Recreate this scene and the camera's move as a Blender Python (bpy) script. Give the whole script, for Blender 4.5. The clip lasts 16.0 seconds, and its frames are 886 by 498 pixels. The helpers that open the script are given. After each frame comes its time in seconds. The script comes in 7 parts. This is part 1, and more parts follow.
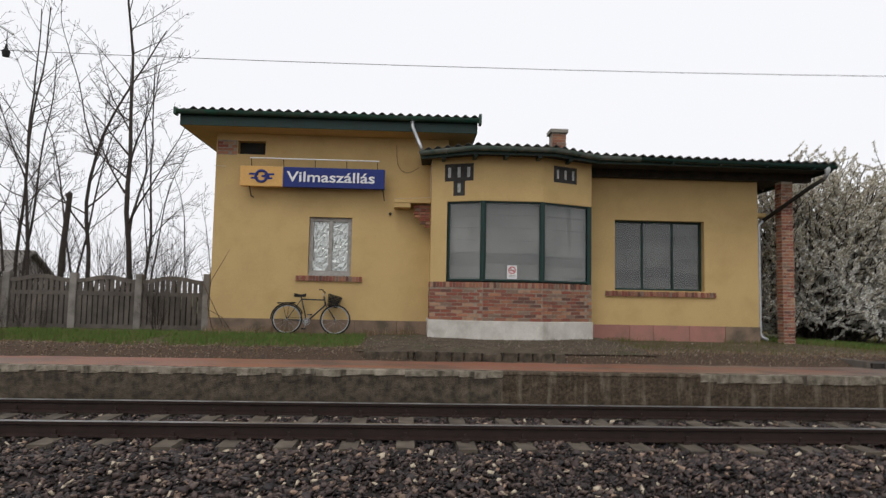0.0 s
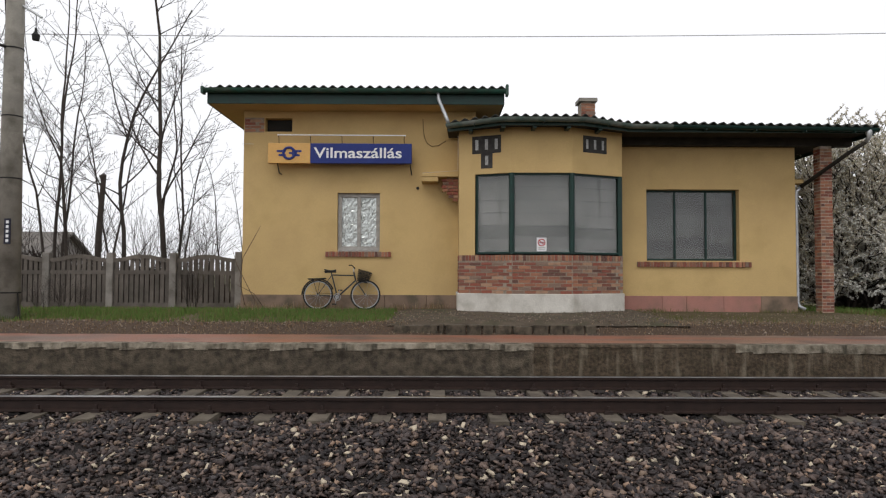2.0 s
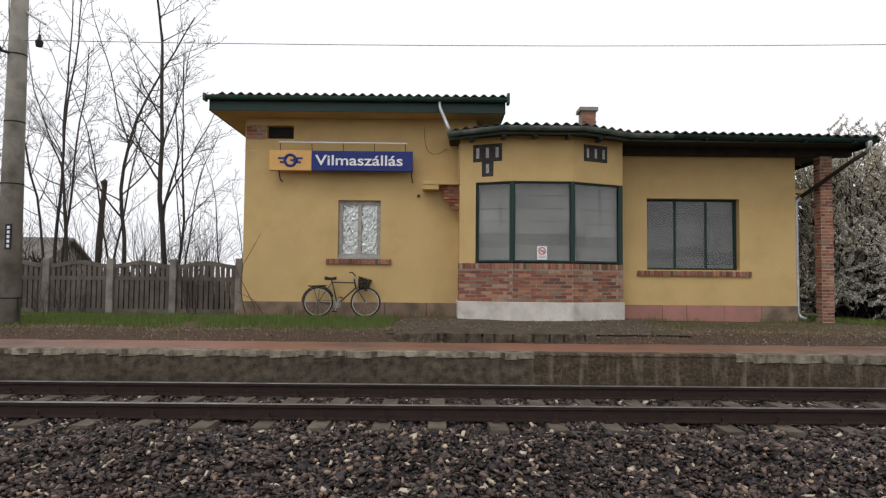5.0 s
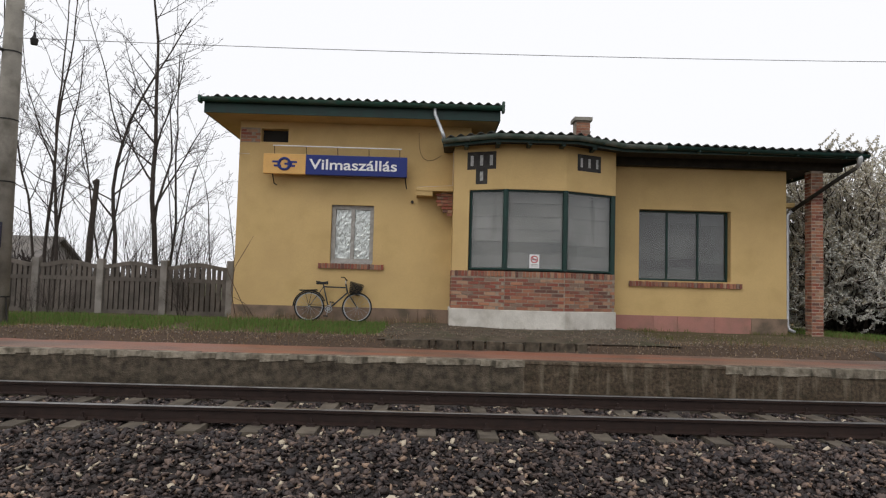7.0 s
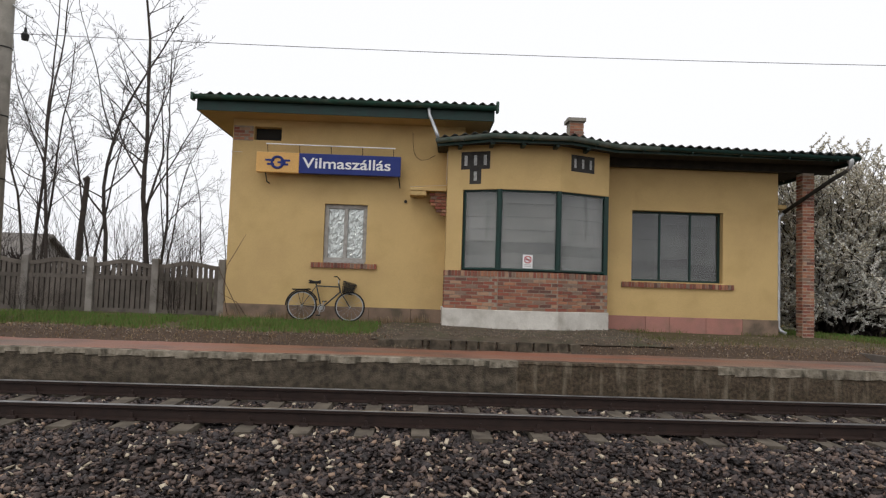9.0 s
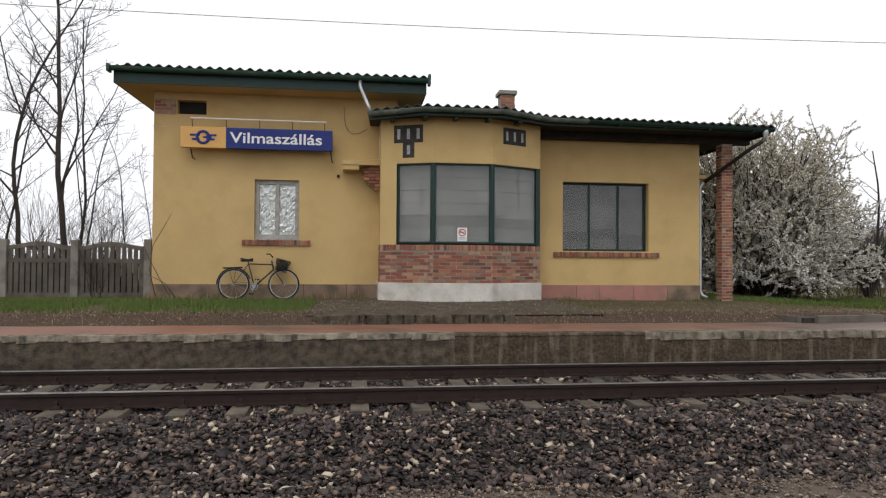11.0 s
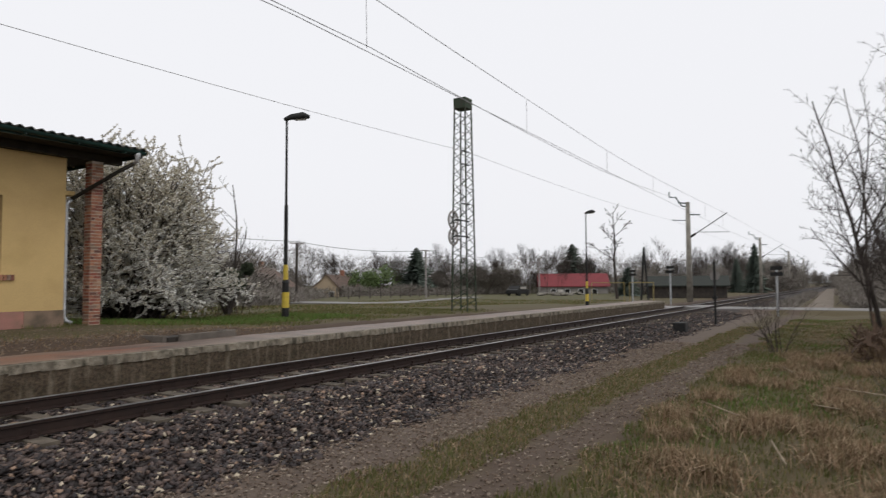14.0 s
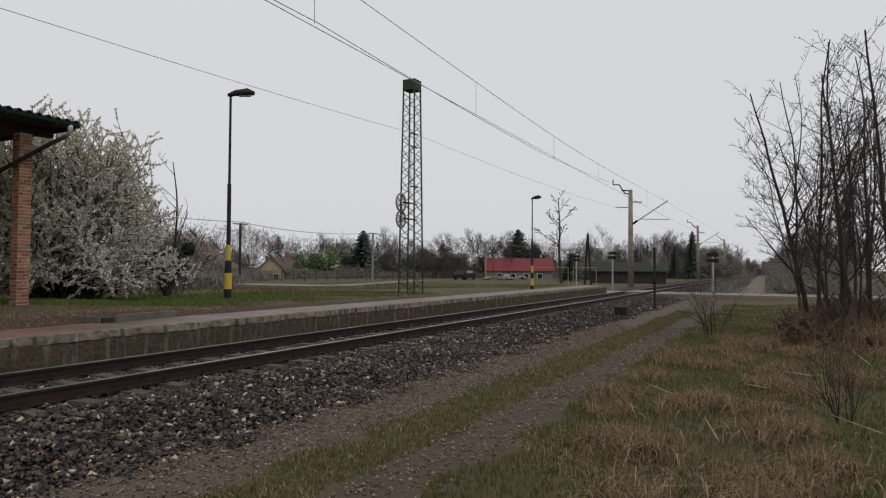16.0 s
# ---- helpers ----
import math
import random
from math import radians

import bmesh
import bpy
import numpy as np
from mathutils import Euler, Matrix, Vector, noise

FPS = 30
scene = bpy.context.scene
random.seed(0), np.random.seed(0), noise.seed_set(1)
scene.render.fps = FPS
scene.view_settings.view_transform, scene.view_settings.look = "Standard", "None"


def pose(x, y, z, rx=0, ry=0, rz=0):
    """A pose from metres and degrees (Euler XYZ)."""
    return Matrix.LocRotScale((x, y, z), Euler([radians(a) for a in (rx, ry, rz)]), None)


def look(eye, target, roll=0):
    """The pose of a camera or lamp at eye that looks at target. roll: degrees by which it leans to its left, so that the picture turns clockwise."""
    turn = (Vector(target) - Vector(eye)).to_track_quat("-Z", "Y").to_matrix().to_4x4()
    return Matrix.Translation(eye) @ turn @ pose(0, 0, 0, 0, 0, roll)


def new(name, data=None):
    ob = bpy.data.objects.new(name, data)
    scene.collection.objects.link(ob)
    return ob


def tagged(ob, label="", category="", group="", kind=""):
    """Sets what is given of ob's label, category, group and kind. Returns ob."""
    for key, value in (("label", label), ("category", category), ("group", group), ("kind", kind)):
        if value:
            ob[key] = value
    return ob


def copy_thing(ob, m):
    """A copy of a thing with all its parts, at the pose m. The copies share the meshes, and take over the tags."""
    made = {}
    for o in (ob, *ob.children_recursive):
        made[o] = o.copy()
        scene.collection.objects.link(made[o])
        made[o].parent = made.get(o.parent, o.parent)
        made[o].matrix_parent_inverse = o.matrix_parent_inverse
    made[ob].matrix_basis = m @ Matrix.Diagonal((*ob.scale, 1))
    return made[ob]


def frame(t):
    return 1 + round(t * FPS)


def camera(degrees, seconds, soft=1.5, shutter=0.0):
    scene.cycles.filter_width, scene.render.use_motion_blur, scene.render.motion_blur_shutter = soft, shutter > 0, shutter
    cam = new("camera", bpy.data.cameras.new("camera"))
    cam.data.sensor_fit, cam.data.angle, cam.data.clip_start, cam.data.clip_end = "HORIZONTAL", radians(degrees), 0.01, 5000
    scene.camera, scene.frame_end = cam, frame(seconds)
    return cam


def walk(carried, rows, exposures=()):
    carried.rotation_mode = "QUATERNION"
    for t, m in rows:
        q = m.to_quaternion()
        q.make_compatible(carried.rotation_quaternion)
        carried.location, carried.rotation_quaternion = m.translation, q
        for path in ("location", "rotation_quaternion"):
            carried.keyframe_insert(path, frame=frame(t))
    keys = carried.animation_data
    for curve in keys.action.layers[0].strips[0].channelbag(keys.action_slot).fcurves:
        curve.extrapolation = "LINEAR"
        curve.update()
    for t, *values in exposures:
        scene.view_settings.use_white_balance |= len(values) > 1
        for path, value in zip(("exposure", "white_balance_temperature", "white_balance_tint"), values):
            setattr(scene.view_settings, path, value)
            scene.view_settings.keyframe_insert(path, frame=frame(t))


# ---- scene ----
cam = camera(67.9, 16.0, soft=1.2, shutter=0.4)
PATH = [
    (0, (-0.058, -0.076, 1.436), (0.038, 1.916, 1.587), 1.1),
    (0.5, (-0.082, -0.075, 1.438), (0.063, 1.908, 1.649), 2.9),
    (1, (-0.061, -0.035, 1.426), (0.008, 1.959, 1.56), 1.3),
    (1.5, (-0.066, -0.013, 1.42), (-0.026, 1.984, 1.507), 0.3),
    (2, (-0.049, -0.02, 1.421), (-0.04, 1.979, 1.494), 0.2),
    (2.5, (-0.051, -0.011, 1.42), (-0.034, 1.987, 1.494), -0.6),
    (3, (-0.058, -0.008, 1.423), (-0.07, 1.991, 1.492), -0.8),
    (3.5, (-0.053, -0.013, 1.42), (-0.07, 1.986, 1.498), -0.5),
    (4, (-0.054, -0.016, 1.422), (-0.077, 1.982, 1.504), 0.2),
    (4.5, (-0.058, -0.025, 1.422), (-0.06, 1.973, 1.511), 0.2),
    (7, (-0.067, -0.029, 1.429), (-0.035, 1.967, 1.545), 1.6),
    (7.5, (-0.069, -0.029, 1.43), (-0.048, 1.967, 1.548), 1.7),
    (8, (-0.074, -0.026, 1.429), (-0.06, 1.97, 1.547), 2.1),
    (10.5, (-0.14, 0.004, 1.44), (0.073, 1.991, 1.51), 0.6),
    (11, (-0.114, -0.025, 1.443), (0.143, 1.958, 1.482), 0.4),
    (11.5, (0.015, -0.065, 1.455), (0.25, 1.92, 1.498), 0.5),
    (12, (0.114, -0.106, 1.459), (0.353, 1.879, 1.504), 1.2),
    (12.5, (0.163, -0.13, 1.457), (0.46, 1.847, 1.499), 0.9),
    (13, (0.159, -0.1, 1.454), (0.798, 1.794, 1.489), 0.8),
    (13.2, (0.149, -0.078, 1.46), (1.123, 1.668, 1.5), 0.8),
    (13.5, (0.133, -0.043, 1.47), (1.508, 1.409, 1.51), 0.8),
    (13.7, (0.114, -0.029, 1.461), (1.686, 1.207, 1.507), -0.1),
    (14, (0.085, -0.008, 1.447), (1.78, 1.049, 1.554), -0.3),
    (14.5, (0.079, -0.008, 1.424), (1.811, 0.985, 1.531), -0.2),
    (15, (0.1, -0.001, 1.396), (1.859, 0.948, 1.481), 0.0),
    (15.5, (0.089, -0.004, 1.415), (1.859, 0.925, 1.483), 0.2),
    (16, (0.121, 0.013, 1.409), (1.897, 0.932, 1.467), 0.3),
]
EXPOSURES = [(0.0, -0.02), (1.0, -0.04), (1.8, 0.09), (4.7, 0.09), (6.8, 0.04), (8.2, 0.04), (10.3, 0.12), (12.9, 0.12), (13.5, 0.15), (13.8, 0.06), (14.1, -0.18), (14.6, -0.5), (15.2, -0.55), (16.0, -0.5)]
walk(cam, [(t, look(eye, target, roll)) for t, eye, target, roll in PATH], exposures=EXPOSURES)

# exposures follow the clip: brighter towards the building, darker once the sky fills the view
world = bpy.data.worlds.new("overcast_sky")
scene.world = world
world.use_nodes = True
wn, wl = world.node_tree.nodes, world.node_tree.links
bg = wn["Background"]
sky = wn.new("ShaderNodeTexSky")
sky.sky_type, sky.sun_disc = "NISHITA", False
sky.sun_elevation, sky.sun_rotation = radians(48), radians(200)
sky.air_density, sky.dust_density = 2.0, 6.0
grey = wn.new("ShaderNodeHueSaturation")
grey.inputs["Saturation"].default_value = 0.12
wl.new(sky.outputs[0], grey.inputs["Color"])
dim = wn.new("ShaderNodeMix")
dim.data_type = "RGBA"
dim.inputs["Factor"].default_value = 0.88
wl.new(grey.outputs[0], dim.inputs["A"])
dim.inputs["B"].default_value = (9.3, 9.35, 9.75, 1)
wl.new(dim.outputs["Result"], bg.inputs["Color"])
bg.inputs["Strength"].default_value = 0.11

sun = new("sun", bpy.data.lights.new("sun", "SUN"))
sun.data.energy, sun.data.angle, sun.data.color = 0.5, radians(25), (1.0, 0.97, 0.92)
sun.matrix_basis = look((-3, -8, 12), (0, 0, 0))

# ---------------------------------------------------------------- mesh tools
class Acc:
    """Collects vertices and faces of one mesh."""

    def __init__(self):
        self.v, self.f = [], []

    def add(self, verts, faces):
        n = len(self.v)
        self.v.extend(tuple(p) for p in verts)
        self.f.extend(tuple(i + n for i in face) for face in faces)

    def box(self, x0, x1, y0, y1, z0, z1, m=None):
        vs = [Vector((x, y, z)) for z in (z0, z1) for y in (y0, y1) for x in (x0, x1)]
        if m is not None:
            vs = [m @ v for v in vs]
        self.add(vs, [(0, 2, 3, 1), (4, 5, 7, 6), (0, 1, 5, 4), (2, 6, 7, 3), (0, 4, 6, 2), (1, 3, 7, 5)])

    def tube(self, pts, radii, seg=6, caps=True):
        pts = [Vector(p) for p in pts]
        if not isinstance(radii, (list, tuple)):
            radii = [radii] * len(pts)
        ring, verts, faces = [], [], []
        side = None
        for i, p in enumerate(pts):
            d = (pts[min(i + 1, len(pts) - 1)] - pts[max(i - 1, 0)]).normalized()
            if side is None:
                side = d.orthogonal().normalized()
            side = (side - d * side.dot(d)).normalized()
            up = d.cross(side)
            for k in range(seg):
                a = 2 * math.pi * k / seg
                verts.append(p + radii[i] * (math.cos(a) * side + math.sin(a) * up))
        for i in range(len(pts) - 1):
            for k in range(seg):
                a, b = i * seg + k, i * seg + (k + 1) % seg
                faces.append((a, b, b + seg, a + seg))
        if caps:
            faces.append(tuple(range(seg - 1, -1, -1)))
            faces.append(tuple(range((len(pts) - 1) * seg, len(pts) * seg)))
        self.add(verts, faces)

    def prism(self, poly, z0, z1):
        n = len(poly)
        vs = [(x, y, z0) for x, y in poly] + [(x, y, z1) for x, y in poly]
        self.add(vs, [tuple(range(n - 1, -1, -1)), tuple(range(n, 2 * n))] + [(i, (i + 1) % n, n + (i + 1) % n, n + i) for i in range(n)])

    def torus(self, c, axis_m, big, small, seg=28, ring=6):
        vs, fs = [], []
        for i in range(seg):
            a = 2 * math.pi * i / seg
            for k in range(ring):
                b = 2 * math.pi * k / ring
                rr = big + small * math.cos(b)
                vs.append(axis_m @ Vector((rr * math.cos(a), rr * math.sin(a), small * math.sin(b))) + Vector(c))
        for i in range(seg):
            for k in range(ring):
                a, b = i * ring + k, i * ring + (k + 1) % ring
                c2, d = ((i + 1) % seg) * ring + (k + 1) % ring, ((i + 1) % seg) * ring + k
                fs.append((a, d, c2, b))
        self.add(vs, fs)

    def sheet(self, nx, ny, fn):
        vs = [fn(i, j) for j in range(ny) for i in range(nx)]
        self.add(vs, [(j * nx + i, j * nx + i + 1, (j + 1) * nx + i + 1, (j + 1) * nx + i) for j in range(ny - 1) for i in range(nx - 1)])

    def mesh(self, name, mat, smooth=False):
        me = bpy.data.meshes.new(name)
        me.from_pydata(self.v, [], self.f)
        me.materials.append(mat)
        if smooth:
            me.polygons.foreach_set("use_smooth", [True] * len(me.polygons))
        me.update()
        return me


def thing(name, loc, label, category, group="", kind=""):
    ob = new(name)
    ob.empty_display_size = 0.1
    ob.matrix_basis = Matrix.Translation(loc)
    return tagged(ob, label, category, group, kind)


def attach(ob, parent):
    ob.parent = parent
    if parent.data is None:
        ob.matrix_parent_inverse = parent.matrix_basis.inverted()
    return ob


def part(name, acc, mat, parent, label="", smooth=False, bevel=0.0):
    ob = new(name, acc.mesh(name, mat, smooth))
    attach(ob, parent)
    if bevel:
        mod = ob.modifiers.new("bevel", "BEVEL")
        mod.width, mod.segments, mod.limit_method = bevel, 2, "ANGLE"
    return tagged(ob, label)


def single(name, acc, mat, label, category, group="", kind="", smooth=False, bevel=0.0):
    ob = new(name, acc.mesh(name, mat, smooth))
    if bevel:
        mod = ob.modifiers.new("bevel", "BEVEL")
        mod.width, mod.segments, mod.limit_method = bevel, 2, "ANGLE"
    return tagged(ob, label, category, group, kind)


def piece(name, mesh, m, parent):
    ob = new(name, mesh)
    ob.matrix_basis = m
    return attach(ob, parent)


def grid_wall(acc, x0, x1, z0, z1, y0, y1, holes, m=None):
    """A wall from x0 to x1 with rectangular openings (x0, x1, z0, z1) that go through it, in one skin."""
    xs = sorted({x0, x1, *[v for h in holes for v in h[:2]]})
    zs = sorted({z0, z1, *[v for h in holes for v in h[2:]]})
    nx, nz = len(xs), len(zs)
    vs = [Vector((x, y, z)) for y in (y0, y1) for z in zs for x in xs]
    if m is not None:
        vs = [m @ v for v in vs]

    def solid(i, k):
        if not (0 <= i < nx - 1 and 0 <= k < nz - 1):
            return False
        return not any(h[0] <= xs[i] and xs[i + 1] <= h[1] and h[2] <= zs[k] and zs[k + 1] <= h[3] for h in holes)

    fs, o = [], nx * nz
    for i in range(nx - 1):
        for k in range(nz - 1):
            if not solid(i, k):
                continue
            a, b, c, d = k * nx + i, k * nx + i + 1, (k + 1) * nx + i + 1, (k + 1) * nx + i
            fs += [(a, b, c, d), (d + o, c + o, b + o, a + o)]
            for ok, p, q in ((solid(i - 1, k), d, a), (solid(i + 1, k), b, c), (solid(i, k - 1), a, b), (solid(i, k + 1), c, d)):
                if not ok:
                    fs.append((q, p, p + o, q + o))
    acc.add(vs, fs)


def boxes(name, material, parent, label, *dims, bevel=0.0):
    """One part for each box."""
    for d in dims:
        a = Acc()
        a.box(*d)
        part(name, a, material, parent, label, bevel=bevel)


def seg_m(p0, p1):
    """Local x along the wall from p0 to p1, local y inwards, z up."""
    d = (Vector(p1) - Vector(p0)).normalized()
    return Matrix(((d.x, -d.y, 0, p0[0]), (d.y, d.x, 0, p0[1]), (0, 0, 1, 0), (0, 0, 0, 1)))


# ---------------------------------------------------------------- materials
def mat(name, c1, c2, scale=3.0, rough=0.8, bump=0.15, fine=60.0, metal=0.0, vary=0.0, island=False, stain=None, spec=0.3, bump_scale=None, streak=None):
    """Two colours mixed by a coarse noise, a fine grain, bump, an optional stain (colour, scale, amount) and a per-piece shift."""
    m = bpy.data.materials.new(name)
    m.use_nodes = True
    n, l = m.node_tree.nodes, m.node_tree.links
    p = n["Principled BSDF"]
    co = n.new("ShaderNodeTexCoord")
    pos = n.new("ShaderNodeNewGeometry")
    a = n.new("ShaderNodeTexNoise")
    a.inputs["Scale"].default_value, a.inputs["Detail"].default_value = scale, 6
    l.new(pos.outputs["Position"], a.inputs["Vector"])
    ramp = n.new("ShaderNodeMapRange")
    ramp.inputs["From Min"].default_value, ramp.inputs["From Max"].default_value = 0.33, 0.67
    l.new(a.outputs["Fac"], ramp.inputs["Value"])
    mix = n.new("ShaderNodeMix")
    mix.data_type = "RGBA"
    mix.inputs["A"].default_value, mix.inputs["B"].default_value = (*c1, 1), (*c2, 1)
    l.new(ramp.outputs[0], mix.inputs["Factor"])
    out = mix.outputs["Result"]
    f = n.new("ShaderNodeTexNoise")
    f.inputs["Scale"].default_value, f.inputs["Detail"].default_value = fine, 3
    l.new(pos.outputs["Position"], f.inputs["Vector"])
    hs = n.new("ShaderNodeHueSaturation")
    fr = n.new("ShaderNodeMapRange")
    fr.inputs["To Min"].default_value, fr.inputs["To Max"].default_value = 0.8, 1.2
    l.new(f.outputs["Fac"], fr.inputs["Value"])
    val = fr.outputs[0]
    if vary:
        if island:
            rnd = pos.outputs["Random Per Island"]
        else:
            rnd = n.new("ShaderNodeObjectInfo").outputs["Random"]
        vr = n.new("ShaderNodeMapRange")
        vr.inputs["To Min"].default_value, vr.inputs["To Max"].default_value = 1 - vary, 1 + vary
        l.new(rnd, vr.inputs["Value"])
        mul = n.new("ShaderNodeMath")
        mul.operation = "MULTIPLY"
        l.new(val, mul.inputs[0])
        l.new(vr.outputs[0], mul.inputs[1])
        val = mul.outputs[0]
    l.new(val, hs.inputs["Value"])
    l.new(out, hs.inputs["Color"])
    out = hs.outputs[0]
    if stain:
        col, sc, amount = stain
        s = n.new("ShaderNodeTexNoise")
        s.inputs["Scale"].default_value, s.inputs["Detail"].default_value = sc, 8
        l.new(pos.outputs["Position"], s.inputs["Vector"])
        sr = n.new("ShaderNodeMapRange")
        sr.inputs["From Min"].default_value, sr.inputs["From Max"].default_value, sr.inputs["To Max"].default_value = 0.5, 0.72, amount
        l.new(s.outputs["Fac"], sr.inputs["Value"])
        sm = n.new("ShaderNodeMix")
        sm.data_type = "RGBA"
        l.new(sr.outputs[0], sm.inputs["Factor"])
        l.new(out, sm.inputs["A"])
        sm.inputs["B"].default_value = (*col, 1)
        out = sm.outputs["Result"]
    if streak:
        col, sc, amount = streak
        sv = n.new("ShaderNodeVectorMath")
        sv.operation = "MULTIPLY"
        sv.inputs[1].default_value = (1, 1, 0.12)
        l.new(pos.outputs["Position"], sv.inputs[0])
        s = n.new("ShaderNodeTexNoise")
        s.inputs["Scale"].default_value, s.inputs["Detail"].default_value = sc, 5
        l.new(sv.outputs[0], s.inputs["Vector"])
        sr = n.new("ShaderNodeMapRange")
        sr.inputs["From Min"].default_value, sr.inputs["From Max"].default_value, sr.inputs["To Max"].default_value = 0.52, 0.66, amount
        l.new(s.outputs["Fac"], sr.inputs["Value"])
        sm = n.new("ShaderNodeMix")
        sm.data_type = "RGBA"
        l.new(sr.outputs[0], sm.inputs["Factor"])
        l.new(out, sm.inputs["A"])
        sm.inputs["B"].default_value = (*col, 1)
        out = sm.outputs["Result"]
    l.new(out, p.inputs["Base Color"])
    p.inputs["Roughness"].default_value, p.inputs["Metallic"].default_value = rough, metal
    p.inputs["Specular IOR Level"].default_value = spec
    if bump:
        b = n.new("ShaderNodeBump")
        b.inputs["Strength"].default_value, b.inputs["Distance"].default_value = bump, 0.02
        src = f
        if bump_scale:
            src = n.new("ShaderNodeTexNoise")
            src.inputs["Scale"].default_value, src.inputs["Detail"].default_value = bump_scale, 6
            l.new(pos.outputs["Position"], src.inputs["Vector"])
        l.new(src.outputs["Fac"], b.inputs["Height"])
        l.new(b.outputs[0], p.inputs["Normal"])
    return m


def tri_mat(name, cols, rough=0.85, scale=4.0, sharp=False, spec=0.15):
    """Each loose piece of the mesh takes one of several colours by chance."""
    m = mat(name, cols[0], cols[0], scale, rough, 0.0, spec=spec)
    n, l = m.node_tree.nodes, m.node_tree.links
    g = n.new("ShaderNodeNewGeometry")
    r = n.new("ShaderNodeValToRGB")
    r.color_ramp.interpolation = "CONSTANT" if sharp else "LINEAR"
    while len(r.color_ramp.elements) < len(cols):
        r.color_ramp.elements.new(0.5)
    for i, c in enumerate(cols):
        r.color_ramp.elements[i].position = i / (len(cols) if sharp else len(cols) - 1)
        r.color_ramp.elements[i].color = (*c, 1)
    l.new(g.outputs["Random Per Island"], r.inputs["Fac"])
    hs = [x for x in n if x.bl_idname == "ShaderNodeHueSaturation"][0]
    l.new(r.outputs[0], hs.inputs["Color"])
    return m


YELLOW = mat("yellow_plaster", (0.585, 0.415, 0.185), (0.52, 0.365, 0.165), 1.1, 0.9, 0.12, 90, stain=((0.4, 0.28, 0.11), 1.7, 0.35))
PALE_PLASTER = mat("pale_plaster", (0.66, 0.63, 0.57), (0.5, 0.47, 0.42), 2.5, 0.9, 0.3, 40, stain=((0.28, 0.25, 0.2), 3, 0.6))
PINK_PLINTH = mat("pink_render", (0.42, 0.2, 0.16), (0.35, 0.18, 0.15), 3, 0.9, 0.2, 60, vary=0.12, stain=((0.2, 0.14, 0.1), 2.5, 0.6))
DIRT_PLINTH = mat("weathered_plinth", (0.26, 0.18, 0.13), (0.16, 0.115, 0.085), 3, 0.95, 0.3, 50, vary=0.15, stain=((0.08, 0.075, 0.05), 3, 0.7))
GREEN_PAINT = mat("dark_green_paint", (0.011, 0.042, 0.034), (0.014, 0.033, 0.028), 5, 0.45, 0.08, 70)
GREEN_GUTTER = mat("green_gutter_paint", (0.025, 0.085, 0.06), (0.035, 0.06, 0.045), 4, 0.5, 0.1, 60, stain=((0.1, 0.1, 0.08), 5, 0.5))
GUTTER_GREY = mat("weathered_grey_green_gutter", (0.15, 0.165, 0.145), (0.07, 0.11, 0.09), 3.5, 0.6, 0.15, 50, stain=((0.24, 0.24, 0.22), 4, 0.6))
ROOF = mat("mossy_fibre_cement", (0.09, 0.085, 0.075), (0.05, 0.05, 0.045), 4, 0.95, 0.4, 60, stain=((0.03, 0.035, 0.02), 6, 0.7))
def brick_mat():
    m = mat("red_brick", (0.27, 0.105, 0.065), (0.4, 0.2, 0.12), 9, 0.9, 0.35, 60, stain=((0.17, 0.13, 0.1), 7, 0.5))
    n, l = m.node_tree.nodes, m.node_tree.links
    r = n.new("ShaderNodeValToRGB")
    cols = [(0.27, 0.09, 0.06), (0.34, 0.155, 0.095), (0.21, 0.085, 0.06), (0.29, 0.125, 0.08), (0.4, 0.24, 0.155), (0.25, 0.085, 0.06), (0.31, 0.145, 0.09), (0.14, 0.07, 0.055), (0.4, 0.185, 0.11), (0.24, 0.16, 0.12)]
    r.color_ramp.interpolation = "CONSTANT"
    while len(r.color_ramp.elements) < len(cols):
        r.color_ramp.elements.new(0.5)
    for i, c in enumerate(cols):
        r.color_ramp.elements[i].position = i / len(cols)
        r.color_ramp.elements[i].color = (*c, 1)
    l.new(n.new("ShaderNodeObjectInfo").outputs["Random"], r.inputs["Fac"])
    hs = [x for x in n if x.bl_idname == "ShaderNodeHueSaturation"][0]
    l.new(r.outputs[0], hs.inputs["Color"])
    return m


BRICK = brick_mat()
MORTAR = mat("mortar", (0.36, 0.3, 0.235), (0.23, 0.19, 0.15), 12, 0.95, 0.4, 60)
PALE_MORTAR = mat("pale_lime_mortar", (0.5, 0.43, 0.35), (0.36, 0.3, 0.24), 12, 0.95, 0.4, 60)
CONCRETE = mat("weathered_concrete", (0.3, 0.28, 0.24), (0.2, 0.185, 0.16), 2.2, 0.9, 0.35, 50, stain=((0.09, 0.08, 0.06), 3, 0.7))
POST_MAT = mat("pale_post_concrete", (0.27, 0.25, 0.225), (0.19, 0.17, 0.15), 3.2, 0.95, 0.35, 50, vary=0.15, stain=((0.08, 0.075, 0.06), 4, 0.6))
FENCE_MAT = mat("fence_concrete", (0.15, 0.128, 0.11), (0.095, 0.082, 0.07), 2.6, 0.95, 0.35, 50, vary=0.18, stain=((0.06, 0.055, 0.045), 4, 0.6))
COPING = mat("mossy_coping_concrete", (0.3, 0.262, 0.205), (0.13, 0.108, 0.078), 7, 0.9, 0.8, 40, vary=0.2, bump_scale=30, stain=((0.045, 0.04, 0.025), 6, 0.8), streak=((0.035, 0.03, 0.02), 9, 0.85))
